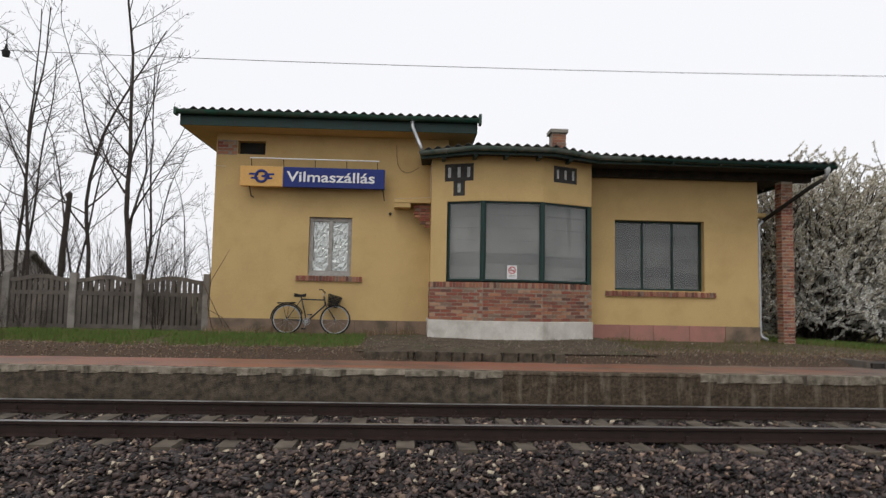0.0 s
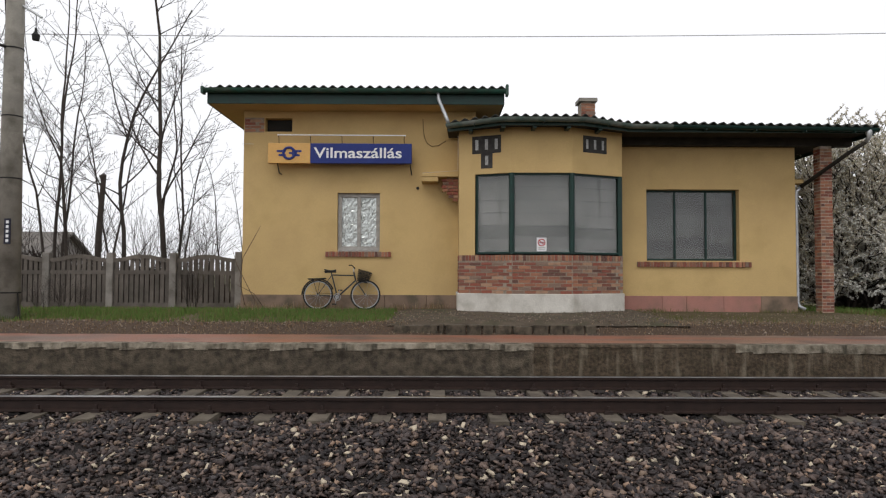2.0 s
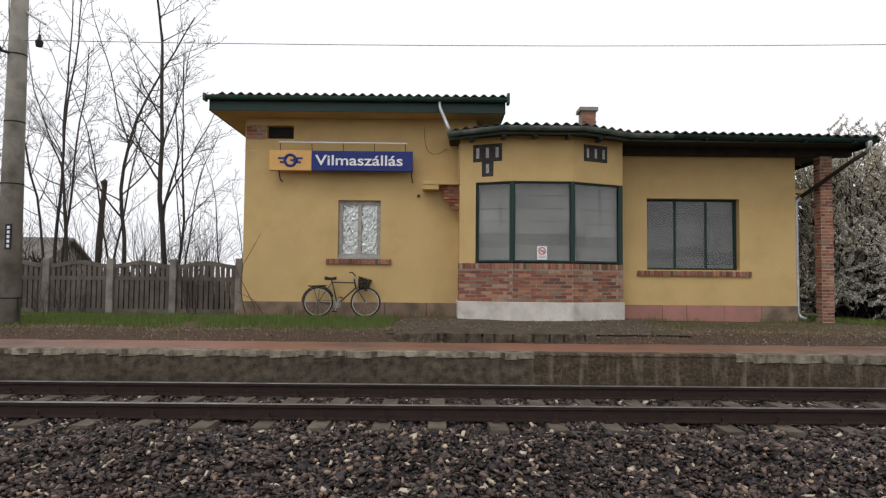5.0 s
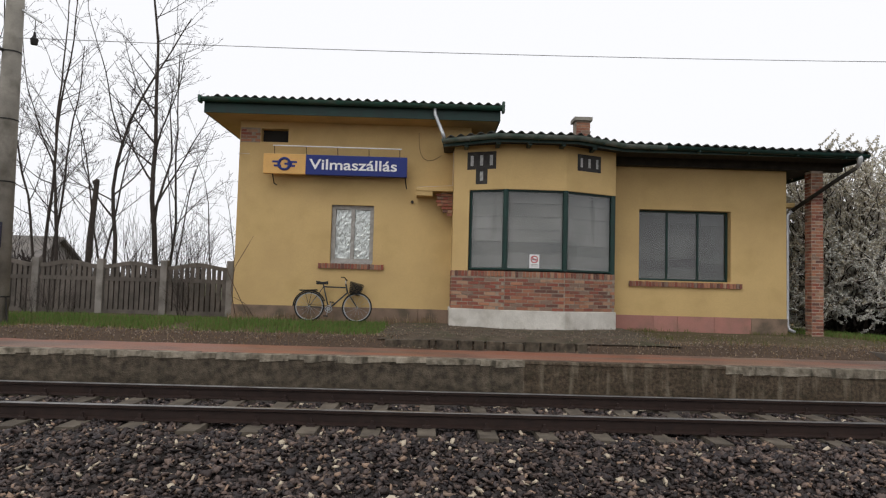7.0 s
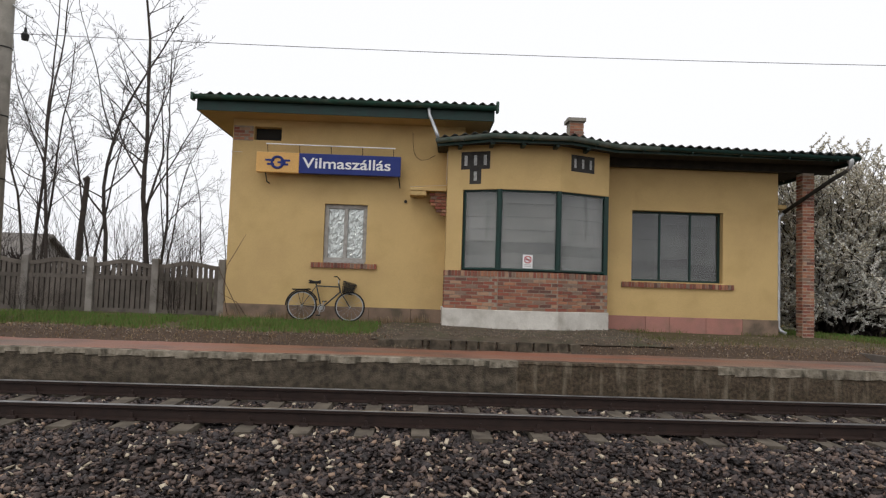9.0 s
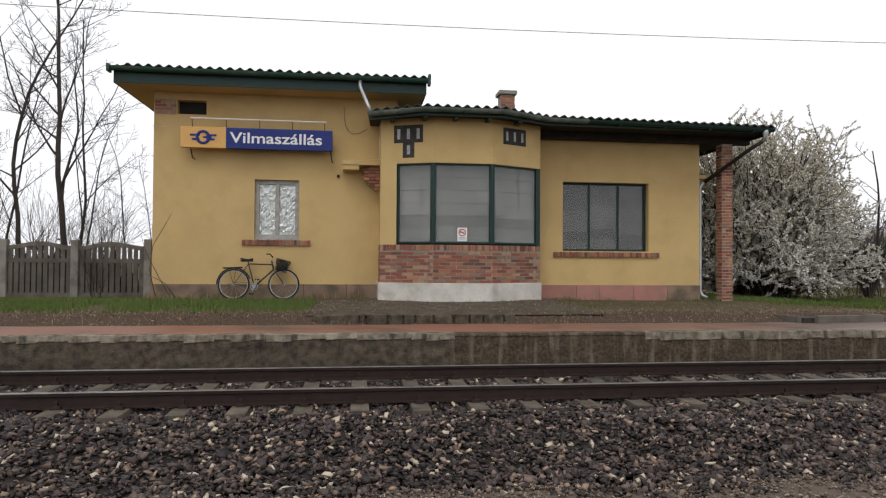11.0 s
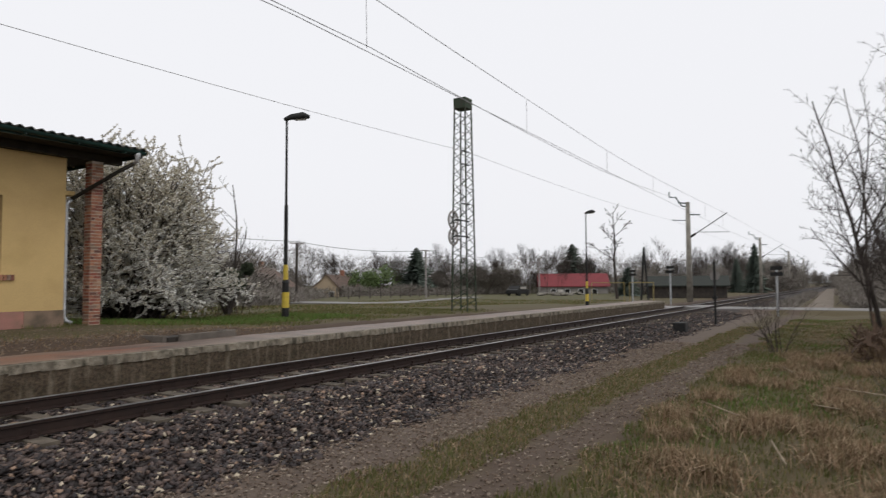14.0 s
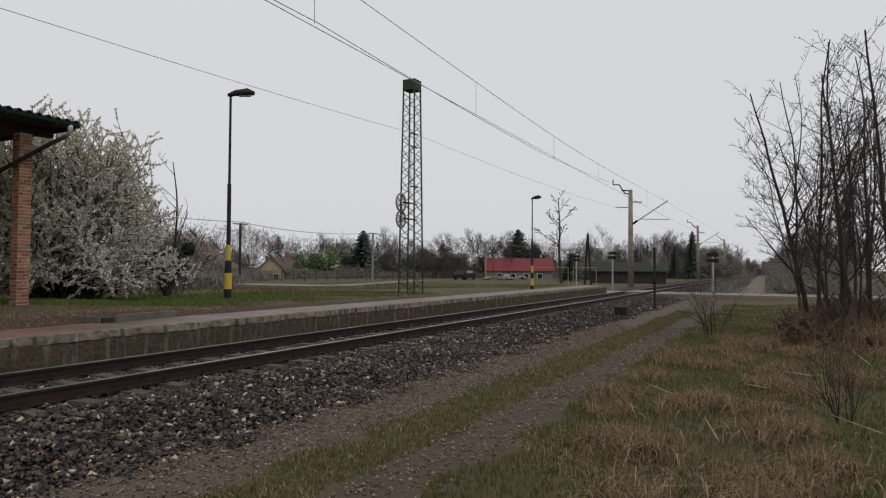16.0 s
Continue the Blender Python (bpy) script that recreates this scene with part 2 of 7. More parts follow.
SLAB = mat("platform_wall_concrete", (0.125, 0.1, 0.072), (0.045, 0.036, 0.026), 9, 0.95, 1.0, 45, stain=((0.025, 0.021, 0.014), 8, 0.8), bump_scale=40, streak=((0.19, 0.16, 0.115), 8, 0.2))
MOSSY_FOOT = mat("mossy_footing_concrete", (0.1, 0.088, 0.05), (0.06, 0.055, 0.03), 4, 0.95, 0.5, 40, stain=((0.03, 0.026, 0.018), 6, 0.7))
SLAB_STREAK = mat("streaked_wall_concrete", (0.11, 0.08, 0.053), (0.04, 0.03, 0.02), 20, 0.95, 0.8, 28, stain=((0.04, 0.035, 0.02), 9, 0.7), bump_scale=35, streak=((0.22, 0.185, 0.135), 7, 0.6))
SLEEPER = mat("sleeper_concrete", (0.125, 0.104, 0.078), (0.065, 0.052, 0.04), 5, 0.9, 0.3, 50, vary=0.2)
RAIL = mat("rusty_rail_steel", (0.017, 0.009, 0.007), (0.028, 0.015, 0.011), 8, 0.65, 0.15, 70)
RAIL_TOP = mat("polished_rail_head", (0.36, 0.35, 0.345), (0.2, 0.19, 0.185), 3, 0.36, 0.03, 30, metal=1.0)
STEEL_BLACK = mat("black_paint_steel", (0.012, 0.012, 0.012), (0.02, 0.019, 0.018), 6, 0.65, 0.1, 60)
GALV = mat("galvanised_steel", (0.5, 0.51, 0.52), (0.38, 0.39, 0.4), 6, 0.45, 0.05, 40, metal=0.7)
DULL_YELLOW = mat("dull_yellow_paint", (0.3, 0.24, 0.09), (0.24, 0.19, 0.08), 8, 0.7, 0.05, 40)
YELLOW_PAINT = mat("yellow_warning_paint", (0.6, 0.45, 0.06), (0.5, 0.36, 0.06), 8, 0.5, 0.05, 40)
BLUE_SIGN = mat("blue_enamel", (0.012, 0.025, 0.16), (0.014, 0.03, 0.18), 3, 0.4, 0.02, 30)
ORANGE_SIGN = mat("ochre_enamel", (0.68, 0.39, 0.12), (0.64, 0.37, 0.12), 3, 0.4, 0.02, 30)
WHITE_PAINT = mat("white_paint", (0.8, 0.8, 0.8), (0.75, 0.75, 0.75), 5, 0.5, 0.02, 40)
GREY_FRAME = mat("grey_window_paint", (0.4, 0.38, 0.35), (0.28, 0.265, 0.24), 9, 0.7, 0.15, 60)
FOIL = mat("crumpled_silver_foil", (0.72, 0.71, 0.69), (0.55, 0.55, 0.54), 9, 0.38, 0.3, 9, metal=0.9, bump_scale=26)
# the upright dark streaks paint in bands reflected by the side panes
SIDE_BLIND = mat("reflection_streaked_blind", (0.25, 0.235, 0.225), (0.17, 0.16, 0.155), 1.5, 0.9, 0.05, 30, vary=0.2, island=True, streak=((0.085, 0.075, 0.072), 2.4, 0.7))
DARK_BLIND = mat("dark_grey_paper_blind", (0.115, 0.108, 0.105), (0.08, 0.075, 0.074), 1.5, 0.9, 0.05, 30, vary=0.3, island=True)
BLIND = mat("grey_paper_blind", (0.21, 0.198, 0.19), (0.145, 0.138, 0.134), 1.5, 0.9, 0.05, 30, vary=0.28, island=True)
DARK = mat("dark_interior", (0.02, 0.02, 0.02), (0.03, 0.028, 0.025), 2, 0.95, 0.0)
PANEL_BLACK = mat("black_number_paint", (0.03, 0.028, 0.027), (0.055, 0.05, 0.045), 12, 0.8, 0.2, 60)
BARK = mat("grey_brown_bark", (0.06, 0.048, 0.04), (0.036, 0.029, 0.025), 8, 0.95, 0.4, 40, vary=0.15)
TWIG = mat("thin_twigs", (0.055, 0.043, 0.037), (0.036, 0.029, 0.025), 6, 0.95, 0.0)
BLOSSOM = tri_mat("white_blossom", [(0.7, 0.69, 0.65), (0.8, 0.79, 0.76), (0.5, 0.48, 0.4), (0.74, 0.73, 0.69), (0.62, 0.6, 0.54)])
BUD_LEAF = tri_mat("fading_blossom_and_buds", [(0.6, 0.56, 0.47), (0.44, 0.4, 0.27), (0.7, 0.66, 0.58), (0.54, 0.47, 0.37), (0.38, 0.36, 0.22)])
PALE_TWIG = mat("grey_brown_twigs", (0.17, 0.14, 0.11), (0.11, 0.09, 0.07), 6, 0.95, 0.0)
IVY = tri_mat("dark_evergreen_leaves", [(0.03, 0.04, 0.024), (0.045, 0.055, 0.032), (0.026, 0.032, 0.02)])
BRAMBLE = mat("brown_bramble_stems", (0.13, 0.085, 0.06), (0.08, 0.055, 0.04), 8, 0.95, 0.0)
# black-brown for the soffit, beam and slanting pipe under the lower roof
BLACK_BROWN = mat("black_brown_surface", (0.022, 0.02, 0.016), (0.04, 0.034, 0.026), 6, 0.85, 0.2, 50)
RUBBER = mat("black_rubber", (0.018, 0.018, 0.018), (0.025, 0.024, 0.022), 10, 0.8, 0.05)
BIKE_PAINT = mat("dark_bicycle_paint", (0.03, 0.035, 0.04), (0.05, 0.05, 0.05), 8, 0.35, 0.0)
WIRE = mat("dark_wire", (0.26, 0.26, 0.26), (0.2, 0.2, 0.2), 5, 0.6, 0.0)
# roof red toned down, haze over the far house included in the colour
RED_ROOF = mat("hazed_red_metal_roof", (0.2, 0.028, 0.034), (0.16, 0.026, 0.03), 1.2, 0.6, 0.05, 20)
OLD_TILE = mat("old_roof_tiles", (0.15, 0.1, 0.08), (0.1, 0.075, 0.06), 1.5, 0.9, 0.3, 20)
CREAM_WALL = mat("cream_house_wall", (0.42, 0.33, 0.22), (0.36, 0.28, 0.2), 1.0, 0.9, 0.05, 20)
GREY_WALL = mat("grey_house_wall", (0.3, 0.28, 0.26), (0.22, 0.2, 0.19), 1.0, 0.9, 0.05, 20)
ASPHALT_PALE = mat("pale_worn_asphalt", (0.24, 0.23, 0.22), (0.18, 0.17, 0.16), 1.2, 0.8, 0.15, 40)
STONE_TONES = [(0.029, 0.021, 0.018), (0.104, 0.073, 0.061), (0.043, 0.034, 0.034), (0.137, 0.095, 0.076), (0.025, 0.018, 0.017), (0.092, 0.066, 0.058), (0.051, 0.041, 0.040), (0.168, 0.118, 0.095), (0.029, 0.022, 0.020), (0.083, 0.059, 0.050), (0.147, 0.105, 0.084), (0.061, 0.046, 0.043), (0.067, 0.050, 0.043), (0.073, 0.055, 0.050)]
DARK_TONES = [(r * 0.5, g * 0.49, b * 0.51) for r, g, b in STONE_TONES]
STONES = tri_mat("ballast_stone", DARK_TONES + [(0.5, 0.42, 0.31)] + STONE_TONES + [(0.3, 0.2, 0.14), (0.2, 0.14, 0.1)], 0.5, 30, True, 0.3)
GRIT = tri_mat("path_grit", [(0.131, 0.093, 0.068), (0.217, 0.165, 0.128), (0.097, 0.068, 0.051), (0.342, 0.285, 0.228), (0.154, 0.111, 0.083)], 0.85, 30)
BLADES = tri_mat("spring_grass_blades", [(0.068, 0.135, 0.026), (0.11, 0.18, 0.042), (0.085, 0.155, 0.028), (0.165, 0.16, 0.062), (0.078, 0.165, 0.034)])
STRAW = tri_mat("dry_straw_blades", [(0.25, 0.165, 0.1), (0.185, 0.118, 0.07), (0.39, 0.29, 0.19), (0.15, 0.12, 0.062), (0.235, 0.15, 0.09)])
# needle greens lightened to hold the haze over the far conifers
HAZED_PINE = tri_mat("hazed_conifer_needles", [(0.09, 0.11, 0.09), (0.115, 0.14, 0.115), (0.1, 0.12, 0.1)])
OLIVE = tri_mat("olive_meadow_blades", [(0.085, 0.097, 0.030), (0.125, 0.120, 0.046), (0.097, 0.112, 0.034), (0.194, 0.154, 0.074), (0.080, 0.103, 0.030), (0.148, 0.125, 0.051)])
LEAF = tri_mat("spring_leaves", [(0.1, 0.15, 0.055), (0.13, 0.17, 0.07), (0.085, 0.12, 0.05)])


def glass_mat():
    m = bpy.data.materials.new("window_glass")
    m.use_nodes = True
    p = m.node_tree.nodes["Principled BSDF"]
    p.inputs["Base Color"].default_value = (0.9, 0.93, 0.92, 1)
    p.inputs["Roughness"].default_value = 0.03
    p.inputs["Transmission Weight"].default_value = 1.0
    p.inputs["IOR"].default_value = 1.45
    return m


GLASS = glass_mat()


def ground_mat():
    """Bands of grass, dirt and gravel along the line, with ragged edges."""
    m = mat("ground", (0.1, 0.1, 0.1), (0.1, 0.1, 0.1), 1.0, 0.95, 0.6, 30, bump_scale=14)
    n, l = m.node_tree.nodes, m.node_tree.links
    g = n.new("ShaderNodeNewGeometry")
    sep = n.new("ShaderNodeSeparateXYZ")
    l.new(g.outputs["Position"], sep.inputs[0])
    no = n.new("ShaderNodeTexNoise")
    no.inputs["Scale"].default_value, no.inputs["Detail"].default_value = 1.4, 7
    l.new(g.outputs["Position"], no.inputs["Vector"])
    ad = n.new("ShaderNodeMath")
    ad.operation, ad.inputs[1].default_value = "MULTIPLY_ADD", 1.3
    l.new(no.outputs["Fac"], ad.inputs[0])
    l.new(sep.outputs["Y"], ad.inputs[2])
    mr = n.new("ShaderNodeMapRange")
    mr.inputs["From Min"].default_value, mr.inputs["From Max"].default_value = -10 + 0.65, 30 + 0.65
    l.new(ad.outputs[0], mr.inputs["Value"])
    r = n.new("ShaderNodeValToRGB")
    grass, soil, grit, bank = (0.085, 0.066, 0.033), (0.082, 0.058, 0.042), (0.105, 0.078, 0.06), (0.068, 0.045, 0.03)
    stops = [(-10, grass), (2.3, grass), (2.6, soil), (3.05, soil), (3.3, grass), (3.85, grass), (4.25, grit), (5.4, grit), (5.8, (0.05, 0.042, 0.038)), (11.2, (0.05, 0.042, 0.038)), (11.4, bank), (12.1, bank), (12.7, grass), (25, (0.085, 0.078, 0.036))]
    while len(r.color_ramp.elements) < len(stops):
        r.color_ramp.elements.new(0.5)
    for i, (y, c) in enumerate(stops):
        r.color_ramp.elements[i].position = (y + 10) / 40
        r.color_ramp.elements[i].color = (*c, 1)
    l.new(mr.outputs[0], r.inputs["Fac"])
    hs = [x for x in n if x.bl_idname == "ShaderNodeHueSaturation"][0]
    l.new(r.outputs[0], hs.inputs["Color"])
    return m


GROUND = ground_mat()


def platform_mat():
    """Worn brown asphalt, redder along the edge in front of the building."""
    m = mat("platform_surface", (0.21, 0.148, 0.112), (0.125, 0.09, 0.07), 0.9, 0.5, 0.3, 60, stain=((0.06, 0.05, 0.043), 1.6, 0.6))
    n, l = m.node_tree.nodes, m.node_tree.links
    g = n.new("ShaderNodeNewGeometry")
    mp = n.new("ShaderNodeVectorMath")
    mp.operation = "MULTIPLY"
    mp.inputs[1].default_value = (0.25, 2.2, 1)
    l.new(g.outputs["Position"], mp.inputs[0])
    no = n.new("ShaderNodeTexNoise")
    no.inputs["Scale"].default_value, no.inputs["Detail"].default_value = 1.0, 6
    l.new(mp.outputs[0], no.inputs["Vector"])
    sep = n.new("ShaderNodeSeparateXYZ")
    l.new(g.outputs["Position"], sep.inputs[0])
    near = n.new("ShaderNodeMapRange")
    near.inputs["From Min"].default_value, near.inputs["From Max"].default_value = 7.0, 12.0
    near.inputs["To Min"].default_value, near.inputs["To Max"].default_value = 0.45, -0.2
    l.new(sep.outputs["X"], near.inputs["Value"])
    ad = n.new("ShaderNodeMath")
    l.new(no.outputs["Fac"], ad.inputs[0])
    l.new(near.outputs[0], ad.inputs[1])
    rr = n.new("ShaderNodeMapRange")
    rr.inputs["From Min"].default_value, rr.inputs["From Max"].default_value = 0.82, 1.08
    l.new(ad.outputs[0], rr.inputs["Value"])
    hs = [x for x in n if x.bl_idname == "ShaderNodeHueSaturation"][0]
    old = hs.inputs["Color"].links[0].from_socket
    mx = n.new("ShaderNodeMix")
    mx.data_type = "RGBA"
    l.new(rr.outputs[0], mx.inputs["Factor"])
    l.new(old, mx.inputs["A"])
    mx.inputs["B"].default_value = (0.26, 0.1, 0.058, 1)
    l.new(mx.outputs["Result"], hs.inputs["Color"])
    return m


PLATFORM = platform_mat()

# ---------------------------------------------------------------- ground
def smooth(a, b, v):
    t = min(1.0, max(0.0, (v - a) / (b - a)))
    return t * t * (3 - 2 * t)


def ground_z(x, y):
    bump = 0.05 * (noise.noise((x * 0.7, y * 0.7, 0)) + 0.5 * noise.noise((x * 2.1, y * 2.1, 3)))
    if y < 11.32:
        z = -0.36 + 0.1 * smooth(5.2, 6.6, y)
        z += bump * (1.6 if y < 2.6 else 0.5) + 0.1 * smooth(1.5, -2.0, y) - 0.1 * smooth(5.0, 5.5, y)
        if y > 6.0:
            z = -0.3
    else:
        lift = 0.30 + 0.2 * smooth(11.32, 12.0, y) + 0.06 * smooth(12, 14.8, y) - 0.17 * smooth(8.5, 13, x) * smooth(11.32, 12.5, y)
        far = smooth(14, 60, x) * 0.45 + smooth(18, 60, y) * 0.75
        end = smooth(41, 42.5, x)
        z = (lift - far) * (1 - end) + end * -0.2 + bump * (1.0 if 11.5 < y < 14.2 else 0.4)
    if x > 41 and y < 14:
        k = smooth(41, 42.5, x) * (1 - smooth(46.5, 48, x))
        z = z * (1 - k) + k * -0.12
    return z


xs = [-900, -400, -200, -100, -60, -40, -28] + [-20 + 0.3 * i for i in range(234)] + [52, 56, 62, 70, 80, 95, 120, 160, 230, 350, 600, 1500]
ys = [-900, -400, -200, -100, -50, -25, -14] + [-8 + 0.2 * i for i in range(96)] + [11.30, 11.33] + [11.45 + 0.2 * i for i in range(28)] + [17.5, 18.5, 20, 22, 25, 30, 36, 44, 54, 68, 90, 130, 200, 350, 700, 1500]
acc = Acc()
acc.sheet(len(xs), len(ys), lambda i, j: (xs[i], ys[j], ground_z(xs[i], ys[j])))
single("ground", acc, GROUND, "uneven ground of grass, dirt and gravel bands", "ground", kind="structure", smooth=True)

# ---------------------------------------------------------------- platform
PX0, PX1, PY0 = -22.0, 41.5, 9.84
platform = thing("platform", (0, 10.5, -0.3), "low railway platform of worn reddish asphalt with concrete edge", "platform", kind="structure")
acc = Acc()
acc.sheet(255, 9, lambda i, j: (PX0 + 0.25 * i, 9.9 + 0.185 * j, 0.355 + 0.006 * noise.noise((i * 0.3, j * 0.8, 1)) + (0.0 if j < 6 else 0.012 * noise.noise((i * 0.5, j, 5)))))
part("surface", acc, PLATFORM, platform, smooth=True)
acc = Acc()


def edge_wall(x, j):
    z = -0.34 + 0.056 * j
    depth = 0.022 * noise.noise((x * 2.5, z * 5, 2)) + 0.024 * noise.noise((x * 7, z * 12, 4)) - (0.04 if j < 3 else 0.0)
    return (x, PY0 + 0.016 + (max(depth, -0.06) if j < 11 else 0.0), z)


acc.sheet(390, 13, lambda i, j: edge_wall(PX0 + 0.06 * i, j))
part("retaining_wall", acc, SLAB, platform, smooth=True)
acc = Acc()
acc.sheet(670, 13, lambda i, j: edge_wall(1.34 + 0.06 * i, j))
part("retaining_wall", acc, SLAB_STREAK, platform, smooth=True)
acc = Acc()
acc.box(PX1, PX1 + 0.12, 9.9, 11.4, -0.34, 0.35)
part("end_wall", acc, SLAB, platform)
acc = Acc()
acc.box(PX0, PX1, 11.36, 11.42, -0.3, 0.345)
part("back_edge", acc, SLAB, platform)


acc = Acc()
acc.sheet(320, 3, lambda i, j: (PX0 + 0.2 * i, (9.76, 9.772, PY0 + 0.03)[j] + 0.01 * noise.noise((i * 0.5, j, 9)), (-0.36, -0.2, -0.185)[j] + 0.012 * noise.noise((i * 0.35, j, 7))))
part("footing_strip", acc, MOSSY_FOOT, platform, "mossy concrete footing strip", smooth=True)

# ---------------------------------------------------------------- railway track
track = thing("railway_track", (0, 8.35, -0.3), "single railway track with rusty rails on concrete sleepers", "railway track")
RAIL_PROFILE = [(-0.07, -0.17), (0.07, -0.17), (0.07, -0.158), (0.012, -0.14), (0.01, -0.05), (0.035, -0.04), (0.036, -0.012), (-0.036, -0.012), (-0.035, -0.04), (-0.01, -0.05), (-0.012, -0.14), (-0.07, -0.158)]
for ry in (7.6, 9.105):
    acc = Acc()
    n = len(RAIL_PROFILE)
    vs = [(x, ry + a, z) for x in (-120, 400) for a, z in RAIL_PROFILE]
    acc.add(vs, [(i, (i + 1) % n, n + (i + 1) % n, n + i) for i in range(n)])
    rail = part("rail", acc, RAIL, track)
    acc = Acc()
    acc.box(-120, 400, ry - 0.034, ry + 0.034, -0.012, 0.0)
    part("rail_head", acc, RAIL_TOP, rail, "rail head polished by wheels", bevel=0.004)
acc = Acc()
acc.add([(x, y, z) for x, y, z in [(-0.125, -1.22, -0.36), (0.125, -1.22, -0.36), (0.125, 1.22, -0.36), (-0.125, 1.22, -0.36), (-0.1, -1.2, -0.175), (0.1, -1.2, -0.175), (0.1, 1.2, -0.175), (-0.1, 1.2, -0.175)]], [(0, 3, 2, 1), (4, 5, 6, 7), (0, 1, 5, 4), (1, 2, 6, 5), (2, 3, 7, 6), (3, 0, 4, 7)])
sleeper_mesh = acc.mesh("sleeper", SLEEPER)
acc = Acc()
acc.add([(x, y, z) for z, w, h in ((-0.176, 0.05, 0.03), (-0.14, 0.045, 0.026), (-0.135, 0.016, 0.016), (-0.085, 0.014, 0.014)) for x, y in ((-w, -h), (w, -h), (w, h), (-w, h))], [(4 * k + i, 4 * k + (i + 1) % 4, 4 * k + 4 + (i + 1) % 4, 4 * k + 4 + i) for k in range(3) for i in range(4)] + [(12, 13, 14, 15)])
clip_mesh = acc.mesh("clip", RAIL)
for i in range(-28, 120):
    x = -0.058 + 0.65 * i
    sl = piece("sleeper", sleeper_mesh, Matrix.Translation((x + random.uniform(-0.02, 0.02), 8.3525 + random.uniform(-0.03, 0.03), random.uniform(-0.01, 0.005))) @ Matrix.Rotation(random.uniform(-0.015, 0.015), 4, "Z"), track)
    if i < 45:
        for o in (-0.8375, -0.6675, 0.6675, 0.8375):
            piece("clip", clip_mesh, Matrix.Translation((0, o, 0)), sl)


def scatter_stones(name, n, region, size, zfun, material, label, flat=0.7, seed=1):
    """Many small angular stones in one mesh."""
    rng = np.random.default_rng(seed)
    base = np.array([(-1, -1, -1), (1, -1, -1), (1, 1, -1), (-1, 1, -1), (-1, -1, 1), (1, -1, 1), (1, 1, 1), (-1, 1, 1)], float) * 0.6
    faces = np.array([(0, 3, 2), (0, 2, 1), (4, 5, 6), (4, 6, 7), (0, 1, 5), (0, 5, 4), (1, 2, 6), (1, 6, 5), (2, 3, 7), (2, 7, 6), (3, 0, 4), (3, 4, 7)])
    xy = region(rng, n)
    n = len(xy)
    v = base[None] + rng.uniform(-0.42, 0.42, (n, 8, 3))
    v *= (rng.uniform(size[0], size[1], (n, 1, 1)) * rng.uniform(0.4, 1.6, (n, 1, 3)))
    v[:, :, 2] *= flat
    q = rng.normal(size=(n, 4))
    q /= np.linalg.norm(q, axis=1, keepdims=True)
    w, x, y, z = q.T
    rot = np.stack([1 - 2 * (y * y + z * z), 2 * (x * y - z * w), 2 * (x * z + y * w), 2 * (x * y + z * w), 1 - 2 * (x * x + z * z), 2 * (y * z - x * w), 2 * (x * z - y * w), 2 * (y * z + x * w), 1 - 2 * (x * x + y * y)], 1).reshape(n, 3, 3)
    v = np.einsum("nij,nkj->nki", rot, v)
    v[:, :, 2] *= 0.75
    v[:, :, 0] += xy[:, :1]
    v[:, :, 1] += xy[:, 1:2]
    v[:, :, 2] += (zfun(xy[:, 0], xy[:, 1]) + rng.uniform(-0.012, 0.02, n))[:, None]
    me = bpy.data.meshes.new(name)
    f = (faces[None] + (np.arange(n) * 8)[:, None, None]).reshape(-1, 3)
    me.vertices.add(n * 8)
    me.vertices.foreach_set("co", v.reshape(-1))
    me.loops.add(len(f) * 3)
    me.loops.foreach_set("vertex_index", f.reshape(-1).astype(np.int32))
    me.polygons.add(len(f))
    me.polygons.foreach_set("loop_start", (np.arange(len(f)) * 3).astype(np.int32))
    me.update(calc_edges=True)
    me.materials.append(material)
    return tagged(new(name, me), label, name.replace("_", " "), kind="stuff")


def ballast_z(x, y):
    wob = 0.018 * np.sin(x * 2.3 + y * 3.1) + 0.015 * np.sin(x * 5.7 - y * 4.3)
    t = np.clip((y - 5.25) / 1.5, 0, 1)
    z = -0.37 + 0.16 * t * t * (3 - 2 * t) + wob
    inner = (y > 7.68) & (y < 9.03)
    z = np.where(inner, -0.215 + 0.3 * wob, z)
    return np.where(y > 9.2, -0.27 + wob - 0.06 * np.clip((y - 9.2) / 0.5, 0, 1), z)


def ballast_region(rng, n):
    near = int(n * 0.66)
    x = np.concatenate([rng.uniform(-7.5, 14, near), 14 + 60 * rng.random(n - near) ** 1.5])
    y = rng.uniform(4.75, 9.8, n)
    keep = np.ones(n, bool)
    keep &= ~((np.abs(y - 7.6) < 0.085) | (np.abs(y - 9.105) < 0.085))
    d = np.abs(((x + 0.058) / 0.65 + 0.5) % 1 - 0.5) * 0.65
    keep &= ~((d < 0.13) & (y > 7.12) & (y < 9.6))
    keep &= rng.random(n) < np.clip((y - 4.65) / 0.4, 0.12, 1)
    keep &= ~((y > 9.3) & (rng.random(n) < 0.5))
    return np.stack([x, y], 1)[keep]


# bed coloured near-black to paint the shade in gaps between the stones
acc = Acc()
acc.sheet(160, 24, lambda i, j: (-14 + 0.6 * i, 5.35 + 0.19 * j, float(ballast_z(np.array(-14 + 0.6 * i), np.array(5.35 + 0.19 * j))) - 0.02))
